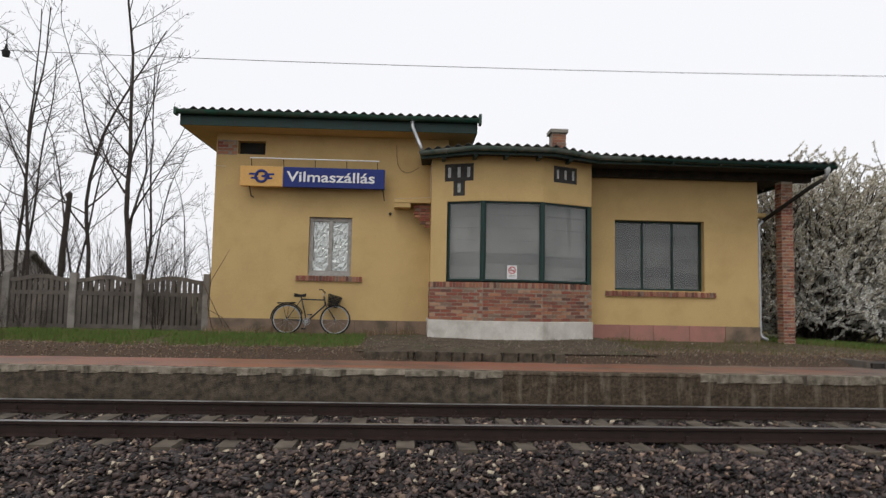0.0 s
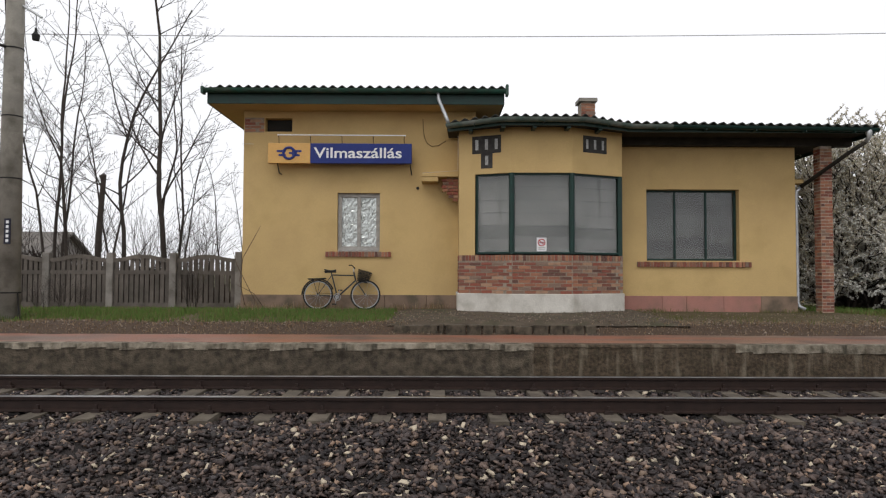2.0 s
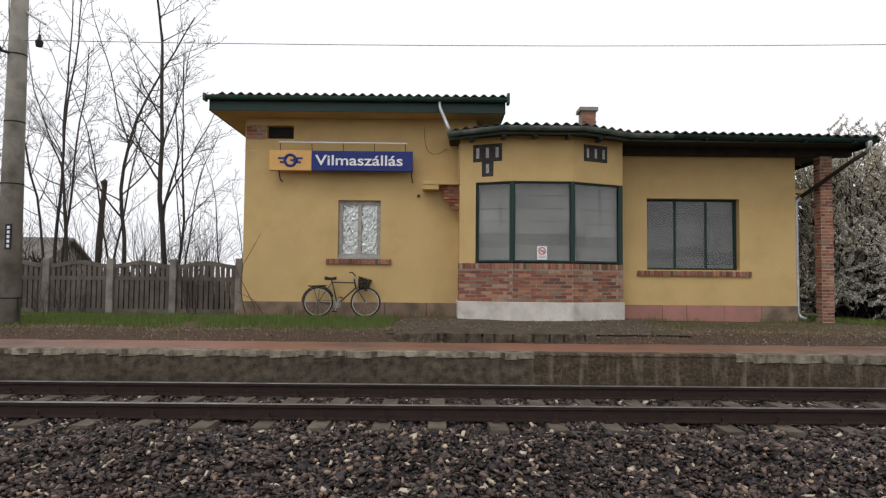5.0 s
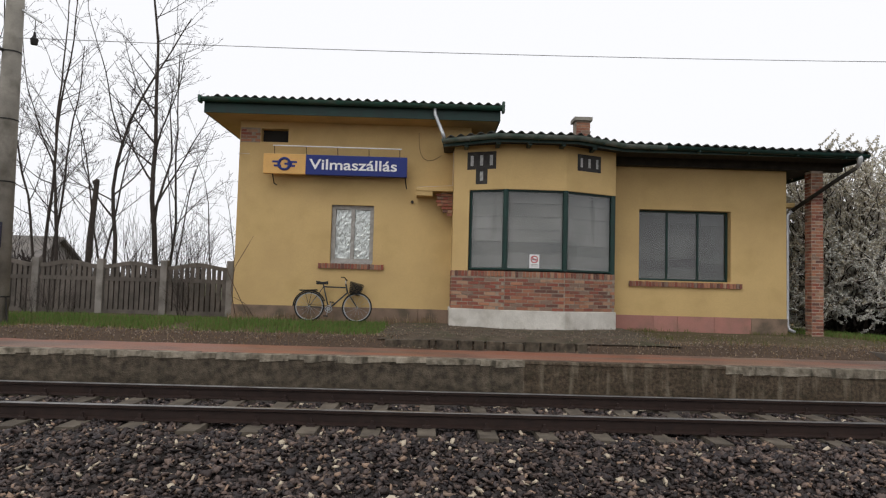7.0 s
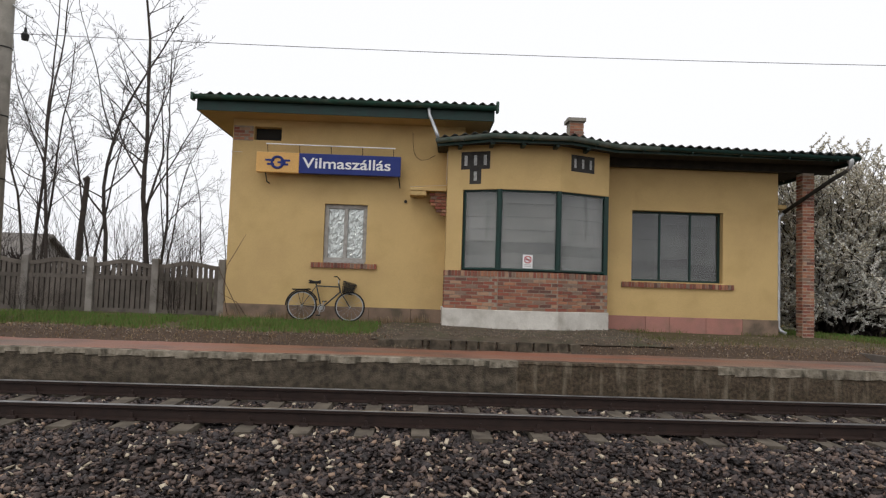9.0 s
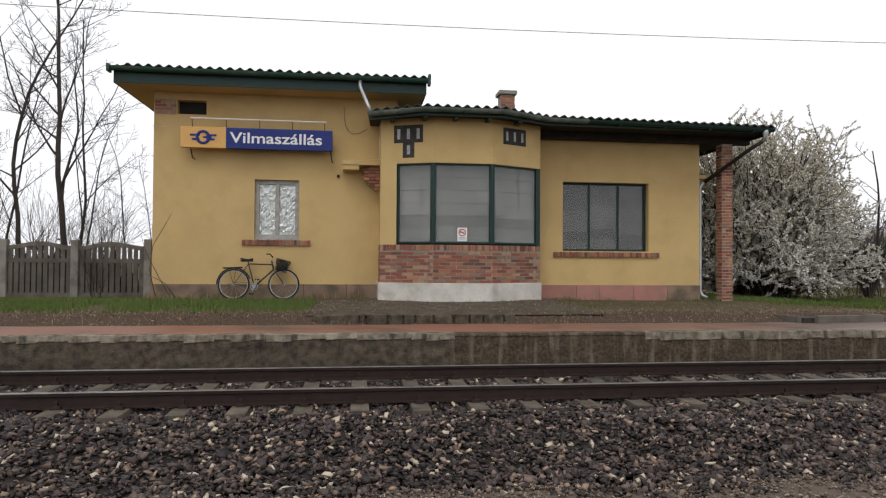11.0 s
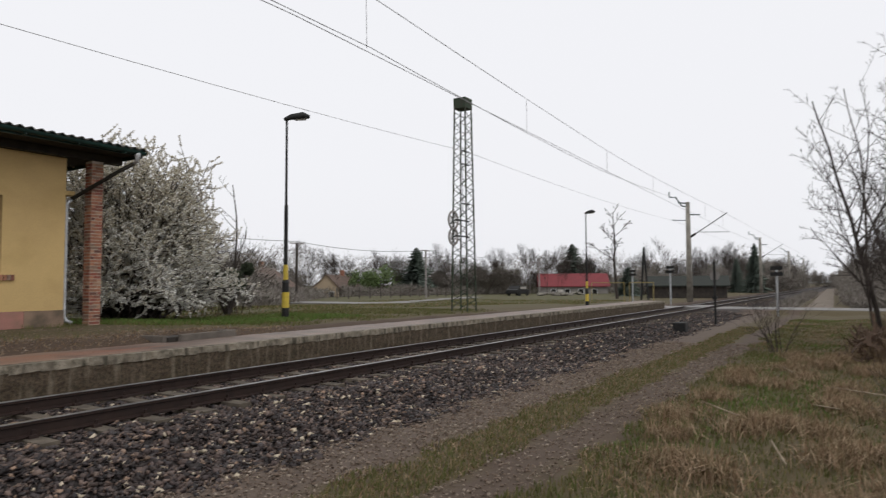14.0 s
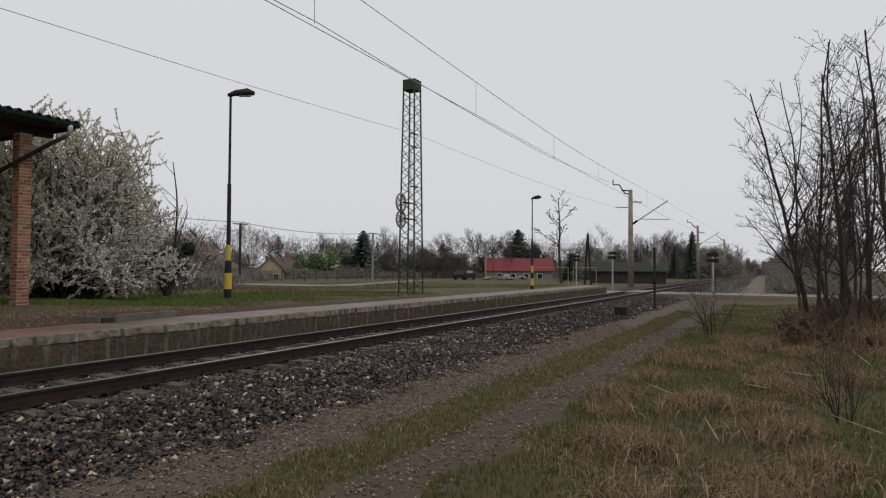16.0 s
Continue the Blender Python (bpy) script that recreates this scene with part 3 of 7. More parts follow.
single("ballast_bed", acc, mat("gap_shade_ballast_bed", (0.018, 0.014, 0.013), (0.03, 0.024, 0.021), 20, 0.9, 0.8, 40, bump_scale=30), "packed bed of crushed stone under the track, coloured near-black as gap shade", "ballast", kind="stuff", smooth=True)
scatter_stones("ballast", 98000, ballast_region, (0.018, 0.046), ballast_z, STONES, "dark crushed stone ballast with a few pale stones", 0.55, 2)


def grit_region(rng, n):
    x = -9 + 30 * rng.random(n) ** 1.1
    y = np.where(rng.random(n) < 0.75, rng.uniform(3.95, 5.35, n), rng.uniform(2.4, 3.2, n))
    return np.stack([x, y], 1)


scatter_stones("path_gravel", 36000, grit_region, (0.007, 0.02), lambda x, y: np.array([ground_z(float(p), float(q)) for p, q in zip(x, y)]) + 0.002, GRIT, "fine pale gravel beside the track", 0.8, 3)

# ---------------------------------------------------------------- station building
FY = 14.94          # front wall face
station = thing("station_building", (1.8, 17.5, 0.5), "yellow plastered railway halt with brick bay and green eaves", "building")
acc = Acc()
WIN_L = (-2.39, -1.42, 1.93, 3.24)
VENT = (-4.06, -3.44, 4.64, 4.95)
WIN_R = (4.66, 6.78, 1.72, 3.35)
grid_wall(acc, -4.54, 0.36, 0.92, 5.12, FY, FY + 0.32, [WIN_L, VENT])
part("wall", acc, YELLOW, station, "yellow plaster wall")
boxes("wall", YELLOW, station, "yellow plaster wall", (-4.54, -4.22, FY + 0.32, 20.5, 0.92, 5.12), (0.44, 0.76, FY + 0.32, 20.5, 4.5, 5.12), (-4.54, 0.76, 20.5, 20.8, 0.4, 5.12), (0.36, 0.76, FY, FY + 0.32, 4.5, 5.12), (7.75, 8.07, FY + 0.32, 20.5, 0.92, 4.62), (0.76, 8.07, 20.5, 20.8, 0.4, 4.62))
acc = Acc()
grid_wall(acc, 3.93, 8.07, 0.92, 4.62, FY, FY + 0.32, [WIN_R])
part("wall", acc, YELLOW, station, "yellow plaster wall")
# plinths in panels
for px0, px1, material in ((-4.56, -2.9, DIRT_PLINTH), (-2.9, -1.3, DIRT_PLINTH), (-1.3, -0.35, DIRT_PLINTH), (-0.35, 0.33, DIRT_PLINTH), (3.97, 5.0, PINK_PLINTH), (5.0, 5.55, PINK_PLINTH), (5.55, 6.4, PINK_PLINTH), (6.4, 7.25, PINK_PLINTH), (7.25, 8.09, DIRT_PLINTH)):
    acc = Acc()
    acc.box(px0, px1 - 0.006, FY - 0.02, FY + 0.3, 0.3, 0.918)
    part("plinth_panel", acc, material, station, "stained plinth render", bevel=0.006)
boxes("side_plinth", DIRT_PLINTH, station, "", (-4.56, -4.2, FY + 0.31, 20.45, 0.2, 0.915), (7.73, 8.09, FY + 0.31, 20.45, 0.2, 0.915))

# the bay
BAY = [(0.36, 14.94), (0.36, 14.2), (1.46, 13.75), (2.73, 13.75), (3.93, 14.3), (3.93, 14.94)]


def offset_poly(poly, d):
    out = []
    for i, p in enumerate(poly):
        a = Vector(poly[max(i - 1, 0)])
        b = Vector(poly[min(i + 1, len(poly) - 1)])
        n1 = Vector((p[1] - a.y, -(p[0] - a.x))) if i > 0 else None
        n2 = Vector((b.y - p[1], -(b.x - p[0]))) if i < len(poly) - 1 else None
        ns = [v.normalized() * -1 for v in (n1, n2) if v is not None]
        if len(ns) == 2:
            s = ns[0] + ns[1]
            s = s * (1.0 / (1.0 + ns[0].dot(ns[1])))
        else:
            s = ns[0]
        out.append((p[0] - s.x * d, p[1] - s.y * d))
    return out


def ring_prism(acc, poly, inner, z0, z1):
    n = len(poly)
    vs = [(x, y, z) for z in (z0, z1) for line in (poly, inner) for x, y in line]
    fs = [(0, n, 3 * n, 2 * n), (n - 1, 3 * n - 1, 4 * n - 1, 2 * n - 1)]
    for i in range(n - 1):
        fs += [(i, i + 1, 2 * n + i + 1, 2 * n + i), (n + i + 1, n + i, 3 * n + i, 3 * n + i + 1), (i + 1, i, n + i, n + i + 1), (2 * n + i, 2 * n + i + 1, 3 * n + i + 1, 3 * n + i)]
    acc.add(vs, fs)


bay_in = offset_poly(BAY, -0.25)
acc = Acc()
ring_prism(acc, BAY, bay_in, 3.54, 4.62)
part("bay_wall", acc, YELLOW, station, "yellow plaster wall over the bay windows")
acc = Acc()
acc.prism([BAY[0], BAY[1], (0.70, 14.061), (0.70, 14.94)], 1.8, 3.54)
part("bay_pier", acc, YELLOW, station)
acc = Acc()
ring_prism(acc, offset_poly(BAY, 0.035), bay_in, 0.3, 0.99)
part("bay_plinth", acc, PALE_PLASTER, station, "pale grey cement plinth", bevel=0.012)
acc = Acc()
ring_prism(acc, BAY, bay_in, 0.985, 1.80)
apron = part("brick_apron", acc, MORTAR, station, "red brick apron under the bay windows")
acc = Acc()
acc.prism([(0.4, 14.94), (0.4, 14.3), (1.5, 13.85), (2.7, 13.85), (3.88, 14.35), (3.88, 14.94)], 4.6, 4.63)
part("bay_ceiling", acc, GREY_WALL, station)
acc = Acc()
acc.prism([(0.4, 14.94), (0.4, 14.3), (1.5, 13.85), (2.7, 13.85), (3.88, 14.35), (3.88, 14.94)], 0.9, 0.95)
part("bay_floor", acc, GREY_WALL, station)
# dark inner room behind the panes
boxes("inner_wall", GREY_WALL, station, "", (0.76, 7.7, 17.4, 17.5, 0.6, 4.5), (0.76, 7.7, 15.3, 17.4, 0.5, 0.6), (0.78, 7.7, FY + 0.33, 20.4, 4.55, 4.6), (0.45, 0.74, FY + 0.33, 20.4, 0.5, 4.49))


def window(x0, x1, z0, z1, m, mullions, frame_mat, name_label, blind=BLIND, foil=False, fw=0.05, setback=0.1):
    """A window in wall coordinates: frame, mullions, panes and what hangs behind them."""
    a = Acc()
    y0, y1 = setback, setback + 0.06
    a.box(x0, x1, y0, y1, z0, z0 + fw, m)
    a.box(x0, x1, y0, y1, z1 - fw, z1, m)
    a.box(x0, x0 + fw, y0, y1, z0 + fw, z1 - fw, m)
    a.box(x1 - fw, x1, y0, y1, z0 + fw, z1 - fw, m)
    win = part("window", a, frame_mat, station, name_label, bevel=0.006)
    edges = [x0 + fw] + list(mullions) + [x1 - fw]
    for u in mullions:
        a = Acc()
        a.box(u - fw * 0.45, u + fw * 0.45, y0 - 0.004, y1 - 0.004, z0 + fw, z1 - fw, m)
        part("mullion", a, frame_mat, win, bevel=0.006)
    for u0, u1 in zip(edges, edges[1:]):
        a = Acc()
        a.box(u0, u1, y0 + 0.02, y0 + 0.026, z0 + fw, z1 - fw, m)
        pane = part("pane", a, GLASS, win, "clear window pane")
        pane.visible_shadow = False
        a = Acc()
        if foil:
            a.sheet(13, 24, lambda i, j: m @ Vector((u0 + (u1 - u0) * (i + (random.uniform(-0.4, 0.4) if 0 < i < 12 else 0)) / 12, y0 + 0.05 + random.uniform(-0.008, 0.008), z0 + fw + (z1 - z0 - 2 * fw) * (j + (random.uniform(-0.4, 0.4) if 0 < j < 23 else 0)) / 23)))
            part("foil_lining", a, FOIL, win, "crumpled silver foil behind the pane")
        elif blind:
            k, top, low = 0, z1 - fw, z0 + fw
            while top > low + 0.01:
                h = 0.22 + 0.1 * random.random()
                b0 = max(low, top - h)
                tilt = 0.02 * random.random()
                a.add([m @ Vector(p) for p in ((u0 - 0.03, y0 + 0.1 + tilt, b0), (u1 + 0.03, y0 + 0.1 + tilt * 0.4, b0), (u1 + 0.03, y0 + 0.12, top), (u0 - 0.03, y0 + 0.12, top), (u0 - 0.03, y0 + 0.13 + tilt, b0), (u1 + 0.03, y0 + 0.13 + tilt, b0), (u1 + 0.03, y0 + 0.13, top), (u0 - 0.03, y0 + 0.13, top))], [(0, 1, 2, 3), (7, 6, 5, 4), (0, 4, 5, 1), (3, 2, 6, 7), (0, 3, 7, 4), (1, 5, 6, 2)])
                top = b0
            part("blind", a, blind, win, "grey paper blind in horizontal strips")
    return win


front = Matrix.Translation((0, FY, 0))
window(*WIN_L, front, [-1.905], GREY_FRAME, "grey wooden casement window lined with foil", foil=True, fw=0.095, setback=0.08)
window(*WIN_R, front, [5.36, 6.08], GREEN_PAINT, "dark green three-pane window with closed blinds", blind=DARK_BLIND, fw=0.05, setback=0.16)
BZ0, BZ1 = 1.83, 3.54
for p0, p1, u0 in ((BAY[1], BAY[2], 0.367), (BAY[2], BAY[3], 0.0), (BAY[3], BAY[4], 0.0)):
    m = seg_m(p0, p1)
    L = (Vector(p1) - Vector(p0)).length
    window(u0, L, BZ0, BZ1, m, [], GREEN_PAINT, "dark green bay window with grey blinds" if p0 == BAY[2] else "dark green bay window with grey blind and painted reflection streaks", blind=BLIND if p0 == BAY[2] else SIDE_BLIND, fw=0.042, setback=0.05)
for p in (BAY[2], BAY[3], (3.88, 14.3)):
    acc = Acc()
    acc.tube([(p[0], p[1] + 0.06, BZ0), (p[0], p[1] + 0.06, BZ1)], 0.06, 8)
    part("corner_post", acc, GREEN_PAINT, station)
acc = Acc()
acc.box(3.84, 3.93, 14.3, 14.94, 1.8, 3.54)
part("bay_cheek", acc, GREEN_PAINT, station)
# dark vent opening and its brick patch
acc = Acc()
acc.box(VENT[0], VENT[1], FY + 0.2, FY + 0.3, VENT[2], VENT[3])
part("vent_opening", acc, DARK, station, "dark square vent opening")

# bricks
acc = Acc()
acc.box(-0.118, 0.118, -0.008, 0.06, -0.029, 0.029)
brick_mesh = acc.mesh("brick", BRICK)
acc = Acc()
acc.box(-0.057, 0.057, -0.008, 0.06, -0.029, 0.029)
half_mesh = acc.mesh("brick", BRICK)
acc = Acc()
acc.box(-0.029, 0.029, -0.012, 0.06, -0.058, 0.058)
soldier_mesh = acc.mesh("brick", BRICK)


def jig(a=0.0045):
    return random.uniform(-a, a)


def lay(parent, m, x0, x1, z0, z1, pitch=0.074, start=0):
    """Running bond in wall coordinates."""
    k, z = start, z0 + 0.037
    while z < z1 - 0.02:
        x = x0
        if k % 2:
            piece("brick", half_mesh, m @ pose(x + 0.063, jig(), z + jig(), 0, jig(0.8), 0), parent)
            x += 0.128
        while x + 0.25 <= x1 + 0.02:
            piece("brick", brick_mesh, m @ pose(x + 0.125 + jig(), jig(0.005), z + jig(), 0, jig(0.8), 0), parent)
            x += 0.251
        if x1 - x > 0.1:
            piece("brick", half_mesh, m @ pose(x1 - 0.062, jig(), z + jig(), 0, jig(0.8), 0), parent)
        z += pitch
        k += 1


for p0, p1 in zip(BAY, BAY[1:]):
    m = seg_m(p0, p1)
    L = (Vector(p1) - Vector(p0)).length
    lay(apron, m, 0.0, L, 0.99, 1.68)
    x = 0.036
    while x < L:
        piece("brick", soldier_mesh, m @ pose(x, jig(), 1.745 + jig(), 0, jig(1.5), 0), apron)
        x += 0.074
for x0, x1, z in ((-2.65, -1.19, 1.84), (4.43, 7.02, 1.635)):
    a = Acc()
    a.box(x0, x1, FY - 0.03, FY + 0.12, z - 0.055, z + 0.05)
    sill = part("window_sill", a, MORTAR, station, "soldier-course brick window sill")
    x = x0 + 0.036
    while x < x1:
        piece("brick", soldier_mesh, front @ pose(x, -0.04 + jig(), z + jig(), 0, jig(1.5), 0), sill)
        x += 0.0745
a = Acc()
a.box(-2.37, -1.44, FY - 0.02, FY + 0.1, 1.9, 1.935)
part("sill_board", a, GREY_FRAME, station)
a = Acc()
a.box(-4.52, -4.08, FY - 0.004, FY + 0.02, 4.62, 4.96)
patch = part("brick_patch", a, MORTAR, station, "exposed brick patch beside the vent")
lay(patch, front, -4.52, -4.07, 4.63, 4.95)

# brick column
a = Acc()
CX0, CX1, CY0, CY1 = 8.54, 8.8, 14.74, 15.0
a.box(CX0, CX1, CY0, CY1, 0.3, 4.32)
column = part("column", a, PALE_MORTAR, station, "slender red brick column under the roof corner")
for p0, p1 in (((CX0, CY0), (CX1, CY0)), ((CX1, CY0), (CX1, CY1)), ((CX0, CY1), (CX0, CY0))):
    m = seg_m(p0, p1)
    lay(column, m @ Matrix.Diagonal((0.684, 1, 1, 1)), 0.0, 0.38, 0.5, 4.3, start=0 if p0[1] == p1[1] else 1)
# chimney
a = Acc()
a.box(3.62, 3.98, 17.0, 17.4, 4.6, 5.9)
chimney = part("chimney", a, MORTAR, station, "brick chimney with a concrete cap")
lay(chimney, seg_m((3.62, 17.0), (3.98, 17.0)), 0.0, 0.36, 5.2, 5.9)
lay(chimney, seg_m((3.98, 17.0), (3.98, 17.4)), 0.0, 0.4, 5.2, 5.9)
a = Acc()
a.box(3.56, 4.04, 16.94, 17.46, 5.9, 6.0)
part("chimney_cap", a, CONCRETE, chimney, bevel=0.01)


# roofs
def corrugated(x0, x1, yfront, yback, zfront, slope, name, amp=0.028, period=0.205):
    a = Acc()
    nx = int((x1 - x0) / period * 8) + 1
    ny = 7

    def top(i, j, dz=0.0):
        x = x0 + (x1 - x0) * i / (nx - 1)
        yf = yfront(x)
        y = yf + (yback - yf) * j / (ny - 1)
        z = zfront(x) + slope * (y - yf) + amp * math.sin(2 * math.pi * x / period) + 0.008 * noise.noise((x * 1.3, y, 0)) + dz
        return (x, y, z)

    a.sheet(nx, ny, top)
    a.sheet(nx, ny, lambda i, j: top(nx - 1 - i, j, -0.02))
    n = nx * ny
    for i in range(nx - 1):
        a.f.append((i, n + nx - 1 - i, n + nx - 2 - i, i + 1))
    return part(name, a, ROOF, station, "dark mossy corrugated fibre-cement roof", smooth=True)


corrugated(-5.2, 1.38, lambda x: 14.24, 20.9, lambda x: 5.47 + (0.02 if x > -5 else -0.02), 0.05, "roof")
EAVE = [(0.1, 14.02), (1.22, 13.36), (2.9, 13.36), (4.02, 13.95), (9.32, 13.98)]


def eave_y(x):
    for (xa, ya), (xb, yb) in zip(EAVE, EAVE[1:]):
        if x <= xb:
            return ya + (yb - ya) * (x - xa) / (xb - xa)
    return EAVE[-1][1]


corrugated(0.1, 9.36, lambda x: eave_y(x) - 0.05, 20.9, lambda x: 4.66 - 0.008 * max(0, x - 4), 0.06, "roof")
# soffits
boxes("soffit", YELLOW, station, "yellow painted eaves soffit", (-5.14, 1.32, 14.32, 14.94, 5.12, 5.16), (-5.14, -4.54, 14.94, 20.9, 5.12, 5.16), (0.76, 1.32, 14.94, 20.9, 5.12, 5.16))
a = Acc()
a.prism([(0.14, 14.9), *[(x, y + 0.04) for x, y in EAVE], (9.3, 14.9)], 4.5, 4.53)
part("soffit", a, BLACK_BROWN, station, "black-brown boarded soffit")
boxes("soffit", BLACK_BROWN, station, "black-brown boarded soffit", (8.07, 9.27, 14.92, 20.8, 4.5, 4.53))
boxes("fascia", GREEN_PAINT, station, "dark green fascia board", (-5.16, 1.35, 14.29, 14.325, 5.12, 5.44), (-5.17, -5.135, 14.325, 20.9, 5.12, 5.46), (1.315, 1.35, 14.325, 20.9, 5.12, 5.46), (9.27, 9.3, 14.03, 20.8, 4.42, 4.6))
boxes("porch_beam", BLACK_BROWN, station, "black-brown porch beam", (3.95, 9.26, 14.72, 14.92, 4.32, 4.5))
for (xa, ya), (xb, yb) in zip(EAVE, EAVE[1:]):
    a = Acc()
    a.box(0, (Vector((xb, yb)) - Vector((xa, ya))).length, 0.02, 0.055, 4.46, 4.62, seg_m((xa, ya), (xb, yb)))
    part("fascia", a, GREEN_PAINT, station, "dark green fascia board")
# rafter ends under the bay eaves
for x in (0.6, 1.25, 1.9, 2.6, 3.3):
    a = Acc()
    a.box(x - 0.04, x + 0.04, eave_y(x) + 0.06, 14.2, 4.42, 4.5)
    part("rafter_end", a, GREEN_PAINT, station)


def gutter(pts, r, material=GREEN_GUTTER, label="half-round green gutter"):
    a = Acc()
    half = 9
    vs = []
    for i, p in enumerate(pts):
        p = Vector(p)
        d0 = (Vector(pts[min(i + 1, len(pts) - 1)]) - Vector(pts[max(i - 1, 0)])).normalized()
        side = Vector((d0.y, -d0.x, 0)).normalized()
        for rr in (r, r - 0.008):
            for k in range(half):
                t = math.pi + math.pi * k / (half - 1)
                vs.append(p + side * rr * math.cos(t) + Vector((0, 0, rr * math.sin(t))))
    n = half * 2
    fs = []
    for i in range(len(pts) - 1):
        for k in range(half - 1):
            q = i * n + k
            fs.append((q, q + n, q + n + 1, q + 1))
            q += half
            fs.append((q, q + 1, q + n + 1, q + n))
    a.add(vs, fs)
    return part("gutter", a, material, station, label, smooth=True)


gutter([(-5.24, 14.2, 5.42), (1.42, 14.2, 5.42)], 0.09)
gutter([(x, y - 0.06, 4.6) for x, y in EAVE[:4]] + [(4.9, 13.89, 4.59)], 0.088, GUTTER_GREY, "weathered grey-green half-round gutter round the bay")
gutter([(4.9, 13.895, 4.588), (9.32, 13.92, 4.54)], 0.075, GREEN_PAINT, "dark green half-round gutter")
boxes("gutter_end", GREEN_GUTTER, station, "green gutter end box", (-5.25, -5.19, 14.1, 14.285, 5.3, 5.46), (1.37, 1.43, 14.1, 14.285, 5.28, 5.52), bevel=0.015)
for (xa, ya), (xb, yb) in zip(EAVE, EAVE[1:]):
    k = max(1, int(abs(xb - xa) / 0.9))
    for i in range(k):
        t = (i + 0.5) / k
        x, y = xa + (xb - xa) * t, ya + (yb - ya) * t
        a = Acc()
        a.box(x - 0.012, x + 0.012, y - 0.14, y + 0.02, 4.5 - 0.012 * max(0, x - 4), 4.53 - 0.012 * max(0, x - 4))
        part("gutter_bracket", a, GREEN_PAINT, station)
a = Acc()
a.tube([(-0.1, 14.2, 5.34), (-0.09, 14.2, 5.2), (0.08, 14.0, 4.75), (0.12, 13.98, 4.62)], 0.04, 10)
part("downpipe", a, GALV, station, "short galvanised downpipe between the gutters", smooth=True)
a = Acc()
a.tube([(9.12, 13.92, 4.52), (9.12, 13.92, 4.44), (9.12, 13.92, 4.36), (9.08, 13.97, 4.26)], [0.07, 0.065, 0.045, 0.045], 10)
part("downpipe", a, GALV, station, "grey gutter outlet elbow", smooth=True)
a = Acc()
a.tube([(9.08, 13.97, 4.26), (8.9, 14.2, 4.1), (8.22, 14.98, 3.42)], 0.045, 10)
part("downpipe", a, BLACK_BROWN, station, "dark slanting downpipe behind the column", smooth=True)
boxes("wall_bracket", YELLOW, station, "small yellow slab under the porch", (8.075, 8.3, 14.98, 15.25, 3.5, 3.6), bevel=0.012)
a = Acc()
a.tube([(8.22, 14.98, 3.42), (8.13, 15.0, 3.32), (8.12, 15.0, 3.2), (8.12, 15.0, 0.78), (8.15, 14.97, 0.68), (8.25, 14.9, 0.62)], 0.042, 10)
part("downpipe", a, GALV, station, "grey downpipe at the wall corner", smooth=True)
# small slab on brick corbels beside the bay
boxes("wall_slab", YELLOW, station, "small yellow slab on stepped bricks", (-0.46, 0.355, FY - 0.42, FY, 3.56, 3.63), bevel=0.01)
boxes("wall_bracket", YELLOW, station, "", (-0.46, -0.1, FY - 0.4, FY, 3.46, 3.56))
a = Acc()
a.box(0.1, 0.355, FY - 0.26, FY, 3.3, 3.56)
corbel = part("brick_corbel", a, MORTAR, station, "stepped brick corbel")
for i in range(7):
    for k in range(3):
        x = 0.29 - 0.125 * k + (0.03 if i % 2 else 0)
        if x > 0.33 - 0.068 * (i + 1):
            piece("brick", half_mesh, pose(x, FY - 0.28, 3.06 + 0.073 * i, 0, jig(1), 0), corbel)
# painted number fields with plain bars
for m, x0, x1, z0, z1, stem in ((seg_m(BAY[1], BAY[2]), 0.3, 0.95, 3.98, 4.36, True), (seg_m(BAY[3], BAY[4]), 0.28, 0.9, 4.0, 4.36, False)):
    a = Acc()
    a.box(x0, x1, -0.006, 0.0, z0, z1, m)
    if stem:
        a.box(x0 + 0.2, x0 + 0.46, -0.006, 0.0, 3.66, z0, m)
    field = part("painted_field", a, PANEL_BLACK, station, "black painted number field on the wall")
    w = (x1 - x0) / 3
    for k in range(3):
        b = Acc()
        b.box(x0 + w * k + 0.075, x0 + w * (k + 1) - 0.075, -0.01, -0.006, z0 + 0.08, z1 - 0.08, m)
        part("plain_bar", b, mat("faded_white_paint", (0.5, 0.5, 0.48), (0.3, 0.3, 0.29), 14, 0.8, 0.1), field)
    if stem:
        b = Acc()
        b.box(x0 + 0.295, x0 + 0.365, -0.01, -0.006, 3.73, 3.93, m)
        part("plain_bar", b, mat("faded_white_paint", (0.42, 0.42, 0.4), (0.25, 0.25, 0.24), 14, 0.8, 0.1), field)


# ---------------------------------------------------------------- platform details
x = -8.5
